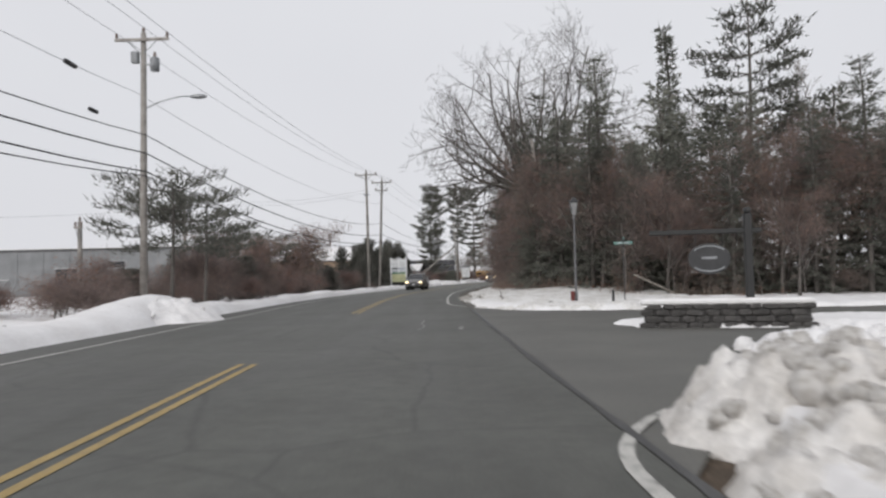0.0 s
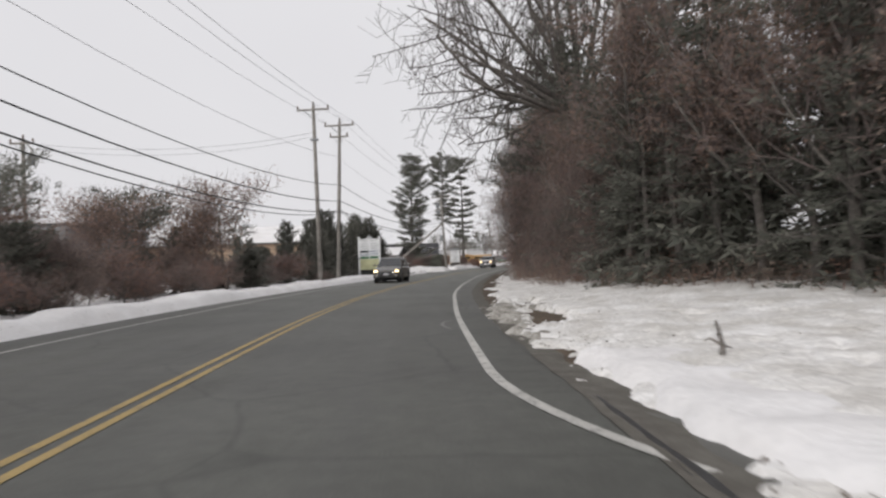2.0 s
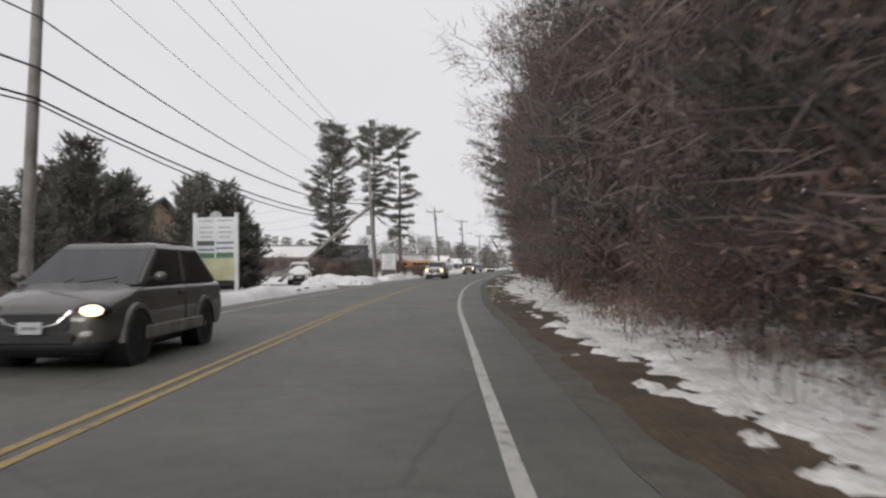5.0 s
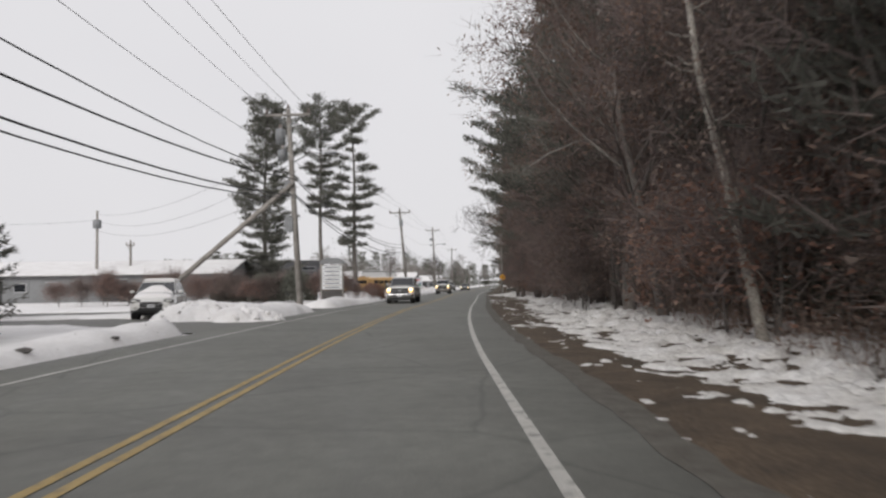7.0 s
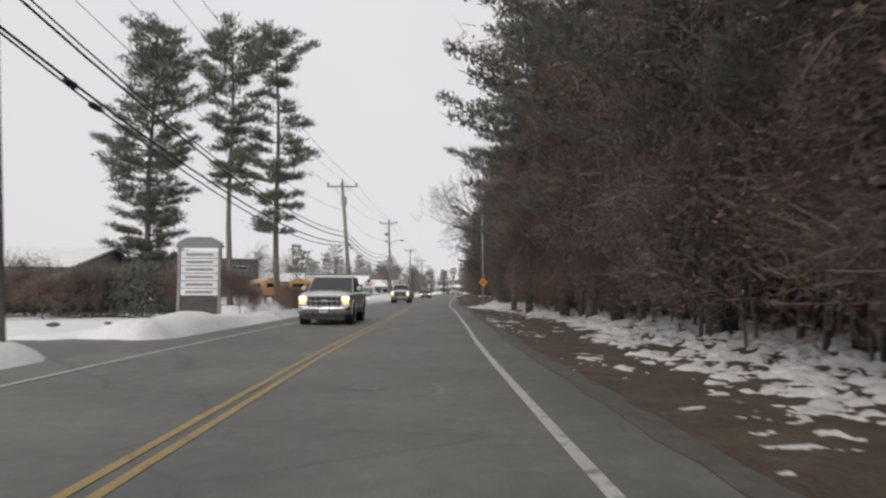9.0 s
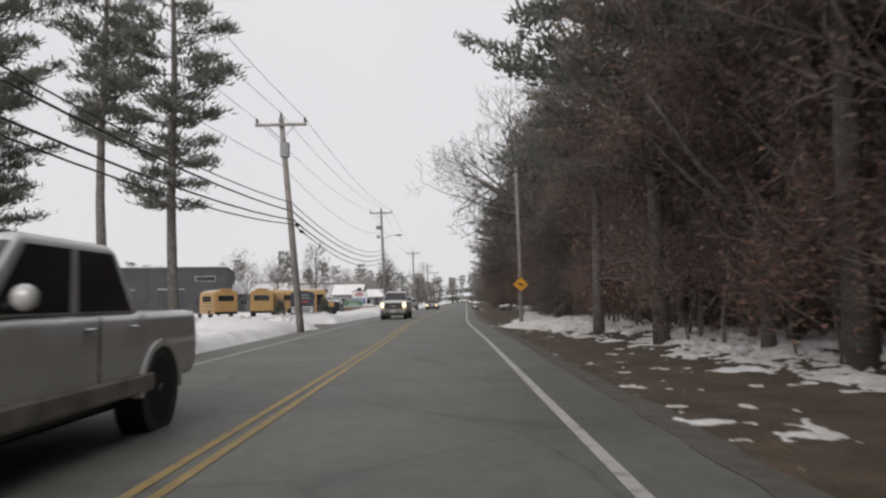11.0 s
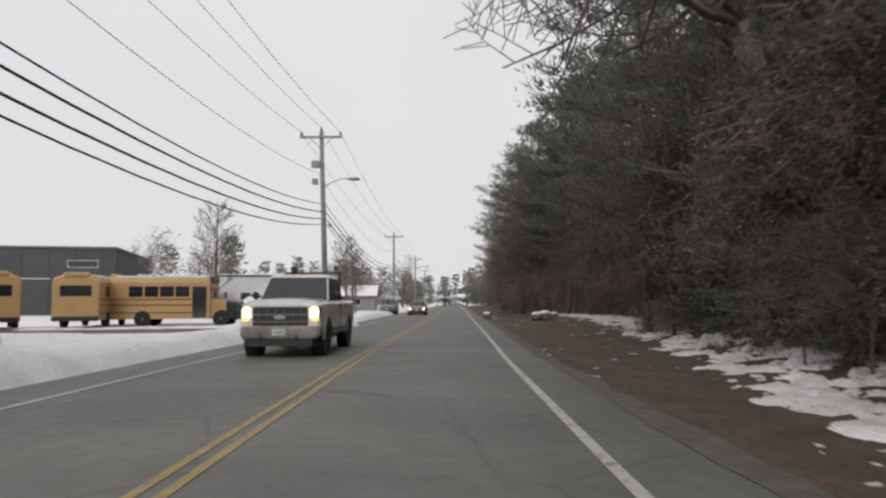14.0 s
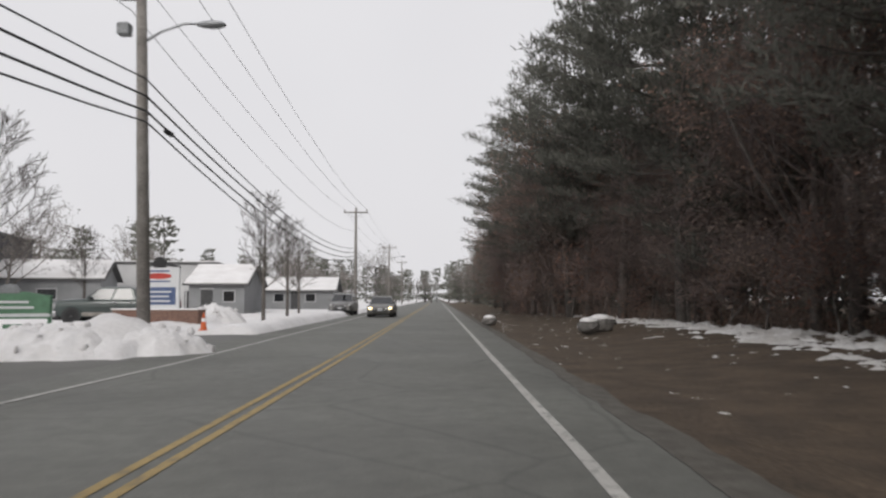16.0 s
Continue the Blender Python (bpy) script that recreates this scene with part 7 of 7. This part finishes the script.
def panel_sign():
    root = thing("tenant_sign", "white tenant sign with rows of bars under a gabled cap", "sign", pose(4.6, 147.7, 0, 0, 0, -14))
    for s in (-1, 1):
        part("post", Geo().box((s * 0.82, 0, 1.5), (0.12, 0.12, 3.1), 0.015), POLE_WOOD, root)
    for k in range(6):
        board = part("board", Geo().box((0, 0, 1.22 + 0.3 * k), (1.5, 0.06, 0.27), 0.008), SIGN_WHITE, root)
        part("lettering_bar", Geo().box((0, -0.034, 1.22 + 0.3 * k), (1.1, 0.01, 0.1), 0.003), GREY_TANK, board)
    part("cap", Geo().loft([[(-0.95, y, 3.0), (0.95, y, 3.0), (0.85, y, 3.22), (0.45, y, 3.42), (-0.45, y, 3.42), (-0.85, y, 3.22)] for y in (0.14, -0.14)]), GREY_WALL, root, "grey gabled cap")
    part("skirt", Geo().box((0, 0.02, 0.6), (1.5, 0.05, 0.9), 0.01), FENCE, root)


panel_sign()


def arch_board(root, w, z0, z1, rise, mat, y0=-0.07, y1=0.07, name="board", label=""):
    prof = [(-w / 2, z0), (w / 2, z0), (w / 2, z1)] + [(w / 2 * math.cos(a), z1 + rise * math.sin(a)) for a in (math.pi * k / 12 for k in range(1, 12))] + [(-w / 2, z1)]
    return part(name, Geo().loft([[(x, y, z) for x, z in prof] for y in (y1, y0)]), mat, root, label)


def navy_sign():
    root = thing("message_sign", "dark navy roadside sign with rounded top and white message panel", "sign", pose(14.0, 190.9, 0, 0, 0, -10))
    arch_board(root, 1.55, 0.45, 1.95, 0.18, NAVY)
    part("base", Geo().box((0, 0, 0.25), (1.9, 0.5, 0.6), 0.03), STONE, root, "low stone base")
    part("message_panel", Geo().box((0, -0.085, 0.88), (1.4, 0.03, 0.42), 0.01), SIGN_WHITE, root, "white message panel")
    for z, w, m in ((1.42, 0.8, INK_RED), (1.66, 1.1, GREY_TANK), (1.86, 0.9, GREY_TANK), (0.95, 1.2, INK), (0.8, 1.0, INK)):
        part("lettering_bar", Geo().box((0, -0.078 if z > 1.2 else -0.106, z), (w, 0.014, 0.1), 0.003), m, root)


navy_sign()


def bush(x, y, h, w, seed, label="dark clipped evergreen bush", mat=HEMLOCK):
    """A dense small evergreen: short stem and very many needle sprays."""
    rnd = random.Random(seed)
    root = thing("evergreen_bush", label, "bush", pose(x, y, 0))
    st, g = Geo(), Geo()
    for k in range(7):
        a = 0.9 * k
        st.pipe([(0, 0, -0.1), (0.25 * w * math.cos(a), 0.25 * w * math.sin(a), h * 0.45), (0.4 * w * math.cos(a), 0.4 * w * math.sin(a), h * 0.8)], [0.03, 0.02, 0.008], 4)
    for _ in range(int(520 * w * h)):
        a, e, r = rnd.uniform(0, 6.28), rnd.uniform(-0.3, 1.0), rnd.uniform(0.55, 1.0) ** 0.5
        c = Vector((w * 0.5 * r * math.cos(a) * math.sqrt(1 - max(e, 0) ** 2 * 0.9), w * 0.5 * r * math.sin(a) * math.sqrt(1 - max(e, 0) ** 2 * 0.9), h * (0.25 + 0.7 * max(e, -0.2) * r)))
        u = Vector((rnd.gauss(0, 1), rnd.gauss(0, 1), rnd.gauss(0.6, 1))).normalized() * rnd.uniform(0.1, 0.24)
        v = Vector((rnd.gauss(0, 1), rnd.gauss(0, 1), rnd.gauss(0, 1))).normalized() * 0.07
        g.add([c - u * 0.3 + v, c + u, c - u * 0.3 - v], [(0, 1, 2)])
    part("stems", st, BARK, root)
    part("crown", g, mat, root)
    return root


bu = bush(12.55, 190.9, 1.75, 0.7, 1)
copy_thing(bu, pose(15.4, 190.6, 0, 0, 0, 70))
hb = bush(-3.4, 154.0, 2.1, 3.4, 2, "large dark evergreen shrub in front of the lot")
for x, y, s, h in ((-6.2, 154.5, 0.95, 0.9), (-0.6, 152.8, 0.9, 1.25), (1.9, 152.2, 0.95, 1.3), (-12, 157, 0.9, 0.7), (3.3, 151.0, 0.6, 0.9), (4.9, 152.6, 0.62, 0.95), (6.0, 152.3, 0.6, 0.85), (6.75, 151.9, 0.42, 0.58), (-4.8, 158, 1.2, 0.86), (-1.5, 158, 1.25, 0.9)):
    copy_thing(hb if -2 < x < 3 else shrubs[int(x) % 3], pose(x, y, -0.05, 0, 0, 50 * x) @ Matrix.Diagonal((s, s, h, 1)))
for k in range(15):
    copy_thing(shrubs[k % 3], pose(-15.5 + 1.15 * k, 151.0 + 1.5 * (k % 3) - 0.1 * k, -0.05, 0, 0, 77 * k) @ Matrix.Diagonal((0.85, 0.85, 0.72 + 0.1 * (k % 4), 1)))
bush(8.4, 158.8, 1.65, 2.1, 3, "reddish brown winter bush behind the snow heap", RED_BRUSH)


def warning_sign():
    root = thing("warning_sign", "yellow diamond warning sign with black symbol on a wooden pole", "sign", pose(25.92, 180.78, 2.12, 0, 0, -10))
    r = 0.43
    plate = [(0, r), (r * 0.06, r * 0.97), (r * 0.97, r * 0.06), (r, 0), (r * 0.97, -r * 0.06), (0, -r), (-r * 0.97, -r * 0.06), (-r, 0), (-r * 0.97, r * 0.06), (-r * 0.06, r * 0.97)]
    part("plate", Geo().loft([[(x, y, z) for x, z in plate] for y in (0.0, -0.012)]), SIGN_YELLOW, root)
    part("symbol", Geo().box((0, -0.016, 0.01), (0.34, 0.008, 0.1), 0.003, pose(0, 0, 0, 0, 28, 0)), BLACK, root, "plain black slanted symbol")
    for s in (-1, 1):
        a, b = Vector((0, -0.015, s * r * 0.88)), Vector((r * 0.88, -0.015, 0))
        for sx in (-1, 1):
            part("border", Geo().tube((a.x, a.y, a.z), (sx * b.x, b.y, b.z), 0.008, n=5), BLACK, root)
    for z in (-0.25, 0.25):
        part("bolt", Geo().pipe([(0, -0.012, z), (0, -0.03, z)], [0.015, 0.012], 8), GALV, root)


warning_sign()


def green_sign():
    root = thing("business_sign", "low green business sign with pale crest on two posts", "sign", pose(20.05, 219.6, 0, 0, 0, -4))
    prof = [(-0.98, 0.93), (0.98, 0.93), (0.98, 1.38), (0.4, 1.48), (-0.4, 1.48), (-0.98, 1.38)]
    part("board", Geo().loft([[(x, y, z) for x, z in prof] for y in (0.05, -0.05)]), INK_GREEN, root)
    part("crest", Geo().loft([[(0.27 * math.cos(a), y, 1.44 + 0.24 * math.sin(a)) for a in (math.pi * k / 12 for k in range(13))] for y in (0.04, -0.062)]), GREY_TANK, root, "pale grey crest")
    part("strip", Geo().box((0, 0, 0.885), (1.96, 0.09, 0.075), 0.01), SIGN_WHITE, root, "white strip")
    part("rail", Geo().box((0, 0, 0.82), (1.96, 0.08, 0.05), 0.01), INK_GREEN, root)
    part("lower_board", Geo().box((0.1, 0, 0.52), (0.46, 0.06, 0.28), 0.015), INK_GREEN, root)
    for s in (-1, 1):
        part("post", Geo().box((s * 0.95, 0.06, 0.65), (0.09, 0.09, 1.5), 0.015), INK_GREEN, root)
        part("lower_post", Geo().box((s * 0.16 + 0.1, 0.02, 0.3), (0.05, 0.05, 0.7), 0.01), INK_GREEN, root)
    for x, z, w in ((0.05, 1.22, 0.85), (0.05, 1.08, 1.1)):
        part("lettering_bar", Geo().box((x, -0.056, z), (w, 0.012, 0.06), 0.003), SIGN_WHITE, root)


green_sign()


def planter_sign():
    root = thing("church_sign", "white framed sign with dark arch top on a brick planter", "sign", pose(22.1, 232.9, 0, 0, 0, -24))
    part("planter", Geo().box((0, 0, 0.4), (4.0, 0.7, 0.85), 0.03), BRICK, root, "low brown brick planter")
    part("planter_cap", Geo().box((0, 0, 0.85), (4.1, 0.8, 0.06), 0.015), SNOW, root, "snow along the planter top")
    part("frame", Geo().box((0, 0, 1.75), (1.9, 0.14, 1.8), 0.02), SIGN_WHITE, root)
    part("upper_field", Geo().box((0, -0.08, 2.25), (1.6, 0.03, 0.6), 0.01), SIGN_WHITE, root)
    part("lower_field", Geo().box((0, -0.08, 1.42), (1.6, 0.03, 0.75), 0.01), INK_BLUE, root, "blue message field")
    part("red_band", Geo().loft([[(0.62 * math.cos(a), y, 2.28 + 0.13 * math.sin(a)) for a in (2 * math.pi * k / 20 for k in range(20))] for y in (-0.09, -0.11)]), INK_RED, root, "red oval band")
    for z, w, m in ((2.5, 1.0, INK_BLUE), (2.05, 1.1, INK_BLUE), (1.6, 1.2, SIGN_WHITE), (1.4, 1.0, SIGN_WHITE), (1.2, 1.1, SIGN_WHITE)):
        part("lettering_bar", Geo().box((0, -0.1, z), (w, 0.012, 0.07), 0.003), m, root)
    part("crest", Geo().pipe([(0, 0.06, 2.82), (0, -0.06, 2.82)], [0.3, 0.3], 18), BLACK, root, "dark round crest")
    for s in (-1, 1):
        part("scroll", Geo().pipe([(s * 0.3, 0, 2.78), (s * 0.6, 0, 2.74), (s * 0.95, 0, 2.66)], [0.06, 0.05, 0.05], 8), BLACK, root)


planter_sign()


def cone(x, y):
    root = thing("traffic_cone", "orange traffic cone on the snow", "traffic cone", pose(x, y, 0.05))
    part("base", Geo().box((0, 0, 0.03), (0.36, 0.36, 0.05), 0.015), ORANGE, root)
    part("body", Geo().pipe([(0, 0, 0.05), (0, 0, 0.7)], [0.13, 0.03], 14), ORANGE, root)
    part("band", Geo().pipe([(0, 0, 0.36), (0, 0, 0.5)], [0.09, 0.067], 14), SIGN_WHITE, root, "white reflective band")


cone(24.2, 228.8)


def lamp_post(x, y):
    root = thing("street_lamp", "grey lamp post with a tapered lantern in the snow", "street lamp", pose(x, y, 0))
    part("post", Geo().pipe([(0, 0, -0.2), (0, 0, 0.5), (0, 0, 0.55), (0, 0, 3.55), (0, 0, 3.7)], [0.075, 0.07, 0.05, 0.038, 0.05], 12), LAMP_GREY, root, smooth=True)
    lan = part("lantern", Geo().loft([[(r * math.cos(a), r * math.sin(a), z) for a in (math.pi / 4 + math.pi / 2 * k for k in range(4))] for z, r in ((3.7, 0.07), (3.78, 0.11), (4.18, 0.2), (4.21, 0.22))]), LAMP_GLASS, root, "grey tapered lantern glass")
    part("lantern_cap", Geo().loft([[(r * math.cos(a), r * math.sin(a), z) for a in (math.pi / 4 + math.pi / 2 * k for k in range(4))] for z, r in ((4.21, 0.25), (4.26, 0.25), (4.4, 0.09), (4.46, 0.03))]), DARK_METAL, lan)
    for k in range(4):
        a = math.pi / 4 + math.pi / 2 * k
        part("frame_bar", Geo().tube((0.11 * math.cos(a), 0.11 * math.sin(a), 3.78), (0.205 * math.cos(a), 0.205 * math.sin(a), 4.21), 0.014, n=5), DARK_METAL, lan)


lamp_post(5.45, 30.3)
solo("marker_post", Geo().box((5.28, 30.15, 0.28), (0.15, 0.13, 0.62), 0.02), BURGUNDY, "short maroon wooden marker post in the snow", "post")
solo("marker_post", Geo().box((6.85, 29.8, 0.3), (0.1, 0.1, 0.66), 0.02), DARK_METAL, "short dark marker post in the snow", "post")


def street_sign(x, y):
    root = thing("street_sign", "street name sign blades on a thin steel post", "sign", pose(x, y, 0, 0, 0, -10))
    part("post", Geo().pipe([(0, 0, -0.2), (0, 0, 2.65)], [0.024, 0.024], 8), DARK_METAL, root)
    for z, a in ((2.5, 0), (2.68, 90)):
        bl = part("blade", Geo().box((0, 0, z), (0.75, 0.02, 0.12), 0.006, pose(0, 0, 0, 0, 0, a)), STREET_GREEN, root)
        part("lettering_bar", Geo().box((0, 0, z), (0.5, 0.026, 0.045), 0.003, pose(0, 0, 0, 0, 0, a)), SIGN_GREY, bl)


street_sign(7.35, 29.9)


def hanging_sign(x, y):
    """Neighbourhood sign hung from the arm of a dark post."""
    root = thing("hanging_sign", "dark oval hanging sign with pale bars on a wooden post", "sign", pose(x, y, 0, 0, 0, -12))
    part("post", Geo().box((1.0, 0, 1.35), (0.2, 0.2, 2.9), 0.02), BLACK, root)
    part("arm", Geo().box((-0.1, 0, 2.35), (2.9, 0.12, 0.13), 0.02), BLACK, root)
    part("finial", Geo().ball((1.0, 0, 2.88), 0.11), BLACK, root)
    oval = [(0.55 * math.cos(a), 0.42 * math.sin(a)) for a in (2 * math.pi * k / 24 for k in range(24))]
    part("board", Geo().loft([[(px, yy, 1.62 + pz) for px, pz in oval] for yy in (0.03, -0.03)]), DARK_METAL, root, "dark oval board")
    for s in (-1, 1):
        part("chain", Geo().tube((s * 0.35, 0, 1.9), (s * 0.35, 0, 2.3), 0.012, n=5), BLACK, root)
        arc = [(0.46 * math.cos(a), -0.04, 1.62 + s * (0.1 + 0.24 * math.sin(a))) for a in (math.pi * (0.18 + 0.64 * k / 8) for k in range(9))]
        part("lettering_bar", Geo().pipe(arc, [0.028] * 9, 5), GREY_TANK, root, "pale arched bar")
    part("lettering_bar", Geo().box((0, -0.04, 1.64), (0.4, 0.02, 0.07), 0.004), GREY_TANK, root, "pale bar")


hanging_sign(7.2, 19.9)


def stone_wall(x0, y0, x1, y1, h):
    root = thing("stone_wall", "low dark fieldstone entrance wall capped with snow", "wall", pose(x0, y0, 0, 0, 0, math.degrees(math.atan2(y1 - y0, x1 - x0))))
    ln = math.hypot(x1 - x0, y1 - y0)
    part("core", Geo().box((ln / 2, 0.15, h / 2 - 0.1), (ln - 0.08, 0.34, h + 0.1), 0.02), MORTAR, root)
    rnd = random.Random(3)
    shapes = []
    for k in range(6):
        g = Geo().box((0, 0, 0), (0.34, 0.2, 0.15), 0.035)
        g.v = [(v[0] * rnd.uniform(0.9, 1.1), v[1] + rnd.uniform(-0.02, 0.02), v[2] * rnd.uniform(0.88, 1.1)) for v in g.v]
        shapes.append(g.mesh("stone", WALL_STONE))
    for r in range(4):
        z, x = 0.03 + 0.148 * r, 0.12 + 0.15 * (r % 2)
        while x < ln:
            s = rnd.uniform(0.75, 1.25)
            b = new("stone", rnd.choice(shapes))
            b.parent = root
            b.matrix_basis = pose(x, 0.0, z, rnd.uniform(-4, 4), rnd.uniform(-4, 4), rnd.uniform(-6, 6)) @ Matrix.Diagonal((s, 1, 0.95, 1))
            x += 0.36 * (s + 1) / 2
    part("snow_cap", Geo().box((ln / 2, 0.14, h + 0.08), (ln + 0.1, 0.5, 0.14), 0.06), SNOW, root, "snow along the wall top")


stone_wall(4.7, 17.5, 8.25, 16.5, 0.5)


def boulder(x, y, s, seed, snow=True):
    rnd = random.Random(seed)
    g = Geo().ball((0, 0, 0), (s, s * 0.8, s * 0.65), 12, 7)
    g.v = [(v[0] * rnd.uniform(0.85, 1.15), v[1] * rnd.uniform(0.85, 1.15), v[2] * rnd.uniform(0.85, 1.1)) for v in g.v]
    root = thing("boulder", "rough boulder topped with snow at the wood's edge", "boulder", pose(x, y, 0.2 + s * 0.3))
    part("rock", g, STONE, root)
    if snow:
        part("snow_cap", Geo().ball((0, 0, s * 0.45), (s * 0.8, s * 0.65, s * 0.3), 12, 6), SNOW, root, "cap of snow", smooth=True)


for x, y, s, k in ((37.4, 222.5, 0.42, 1), (38.3, 223.4, 0.5, 2), (44.6, 221.0, 0.45, 3), (40.2, 226.5, 0.35, 4), (36.2, 230.0, 0.35, 5)):
    boulder(x, y, s, k)


def rock(x, y, s, seed):
    rnd = random.Random(seed)
    g = Geo().ball((0, 0, 0), (s, s * 0.7, s * 0.5), 9, 5)
    g.v = [(v[0] * rnd.uniform(0.8, 1.2), v[1] * rnd.uniform(0.8, 1.2), v[2] * rnd.uniform(0.8, 1.1)) for v in g.v]
    solo("rock", g, STONE, "dark rock poking out of the roadside snow", "rock", at=pose(x, y, 0.2, 0, 0, 40 * seed) @ Matrix.Diagonal((0.7, 0.7, 0.5, 1)))


for k, (x, y, s) in enumerate(((-1.7, 106.8, 0.22), (-0.9, 109.9, 0.16), (-1.9, 103.8, 0.22), (6.2, 147.6, 0.3), (5.0, 146.1, 0.22), (0.8, 142.0, 0.3), (2.2, 143.0, 0.2), (7.6, 151.0, 0.22), (8.9, 155.5, 0.25), (4.2, 28.9, 0.16))):
    rock(x, y, s, k)


# ---- buildings ----
def building(name, x0, x1, y, depth, eave, ridge, wall, label, turn=0.0, openings=(), snow=True, flat_roof=False, ribs=0):
    """A low building whose long front, from x0 to x1 at y, faces the road's start."""
    root = thing(name, label, "building", pose((x0 + x1) / 2, y, 0, 0, 0, turn))
    w = x1 - x0
    t = 0.25
    for nm, c, s in (("wall_front", (0, t / 2, eave / 2 - 0.1), (w, t, eave + 0.2)), ("wall_back", (0, depth - t / 2, eave / 2 - 0.1), (w, t, eave + 0.2)),
                     ("wall_side", (-w / 2 + t / 2, depth / 2, eave / 2 - 0.1), (t, depth - 2 * t - 0.01, eave + 0.2)), ("wall_side", (w / 2 - t / 2, depth / 2, eave / 2 - 0.1), (t, depth - 2 * t - 0.01, eave + 0.2))):
        part(nm, Geo().box(c, s, 0.01), wall, root)
    if flat_roof:
        part("roof", Geo().box((0, depth / 2, eave + 0.1), (w + 0.3, depth + 0.3, 0.25), 0.03), ROOF_DARK, root, "flat roof with dark edge")
        if snow:
            part("roof_snow", Geo().box((0, depth / 2 + 0.1, eave + 0.28), (w - 0.2, depth - 0.3, 0.14), 0.05), SNOW, root, "snow on the flat roof")
    else:
        for k, (za, m, nm) in enumerate(((0.0, ROOF_DARK, "roof"), (0.14, SNOW, "roof_snow"))):
            o, hgt = 0.45 - 0.12 * k, 0.13
            prof = [(-o, eave - 0.12 + za), (depth / 2, ridge + za), (depth + o, eave - 0.12 + za), (depth + o, eave - 0.12 + za + hgt), (depth / 2, ridge + za + hgt), (-o, eave - 0.12 + za + hgt)]
            part(nm, Geo().loft([[(x, yy, zz) for yy, zz in prof] for x in (w / 2 + o, -w / 2 - o)]), m, root, "snow covering the roof" if k else "dark roof edge")
        for s in (-1, 1):
            part("gable", Geo().loft([[(s * (w / 2 - d), 0.02, eave), (s * (w / 2 - d), depth - 0.02, eave), (s * (w / 2 - d), depth / 2, ridge - 0.05)] for d in (0.2, 0.02)]), wall, root)
    for kind, x, z, ow, oh in openings:
        if kind == "d":
            d = part("door", Geo().box((x, -0.01, oh / 2), (ow, 0.08, oh), 0.015), DARK_METAL if z else GREY_WALL, root, "plain metal door")
            part("door_frame", Geo().box((x, -0.02, oh + 0.06), (ow + 0.2, 0.1, 0.1), 0.01), WHITE_WALL, d)
        else:
            d = part("window", Geo().box((x, -0.005, z), (ow, 0.07, oh), 0.012), WHITE_WALL, root, "framed window")
            part("pane", Geo().box((x, -0.045, z), (ow - 0.14, 0.03, oh - 0.14), 0.008), GLASS, d)
    for k in range(ribs):
        part("wall_rib", Geo().box((-w / 2 + w * (k + 0.5) / ribs, -0.025, eave / 2), (0.12, 0.06, eave), 0.01), wall, root)
    return root


building("warehouse", -78, -32.6, 93, 22, 5.7, 6, GREY_WALL, "long low grey warehouse with a flat snowy roof", 2, [("w", 14, 3.8, 2.2, 1.0), ("d", 8, 1, 3.2, 3.4), ("d", 0, 0, 1.1, 2.1), ("w", -8, 3.8, 2.2, 1.0)], flat_roof=True, ribs=14)
building("tan_building", -36, -13.2, 112.5, 16, 4.1, 6.2, TAN_WALL, "tan single-storey building under a broad snowy roof", -3, [("w", 7, 2.0, 1.6, 1.1), ("w", 3.5, 2.0, 1.6, 1.1), ("w", 0, 2.0, 1.6, 1.1), ("d", -3, 1, 1.1, 2.1), ("w", -6, 2.0, 1.6, 1.1)])
building("workshop", -62, -5.6, 172, 18, 2.75, 4.3, GREY_WALL, "long low grey workshop under a snowy roof", -4, [("d", 17, 1, 2.6, 2.3), ("d", 11, 0, 1.0, 2.05), ("w", 14, 1.6, 1.2, 0.9), ("d", 5, 1, 2.6, 2.3), ("w", 8, 1.6, 1.2, 0.9), ("w", 0, 1.6, 1.2, 0.9)], ribs=16)
building("barn", -42, 4.3, 259.6, 22, 7.0, 7.6, DARK_WALL, "large dark flat-roofed barn-like hall behind the bus lot", 0, [("d", 15, 1, 3.6, 3.8), ("d", 8, 1, 3.6, 3.8), ("w", 20, 5.4, 3.0, 0.8), ("w", 1, 4.5, 2.0, 1.0)], flat_roof=True, ribs=18)
building("annex", 4.8, 13.3, 268, 8, 3.0, 4.6, GREY_WALL, "low grey annex under a snowy roof", 0, [("w", 0, 1.7, 1.6, 1.0), ("w", -2.6, 1.7, 1.2, 1.0)])
building("white_hall", 10.6, 22.6, 277, 14, 4.75, 5.4, WHITE_WALL, "plain white hall beside the lot", -6, [("d", 3.4, 1, 1.1, 2.1), ("w", 0.4, 2.2, 1.4, 1.0)], flat_roof=True, ribs=6)
building("house", 20.9, 25.4, 262.5, 9, 2.5, 4.1, GREY_WALL, "small grey house under a snowy roof", -10, [("w", 1.0, 1.5, 1.0, 1.0), ("d", -0.8, 1, 0.95, 2.05)])
building("house", 25.8, 35.0, 284, 10, 2.2, 3.6, GREY_WALL, "low house under a snowy roof beyond bare trees", -10, [("w", 2.0, 1.4, 1.2, 1.0), ("w", -1.5, 1.4, 1.2, 1.0), ("d", 0.3, 1, 0.95, 2.05)])
building("shed", -4.0, 9.0, 290, 9, 2.6, 4.6, WHITE_WALL, "low white building under a snowy roof", 0, [("w", 3.0, 1.5, 1.4, 1.0), ("w", -2.0, 1.5, 1.4, 1.0)])
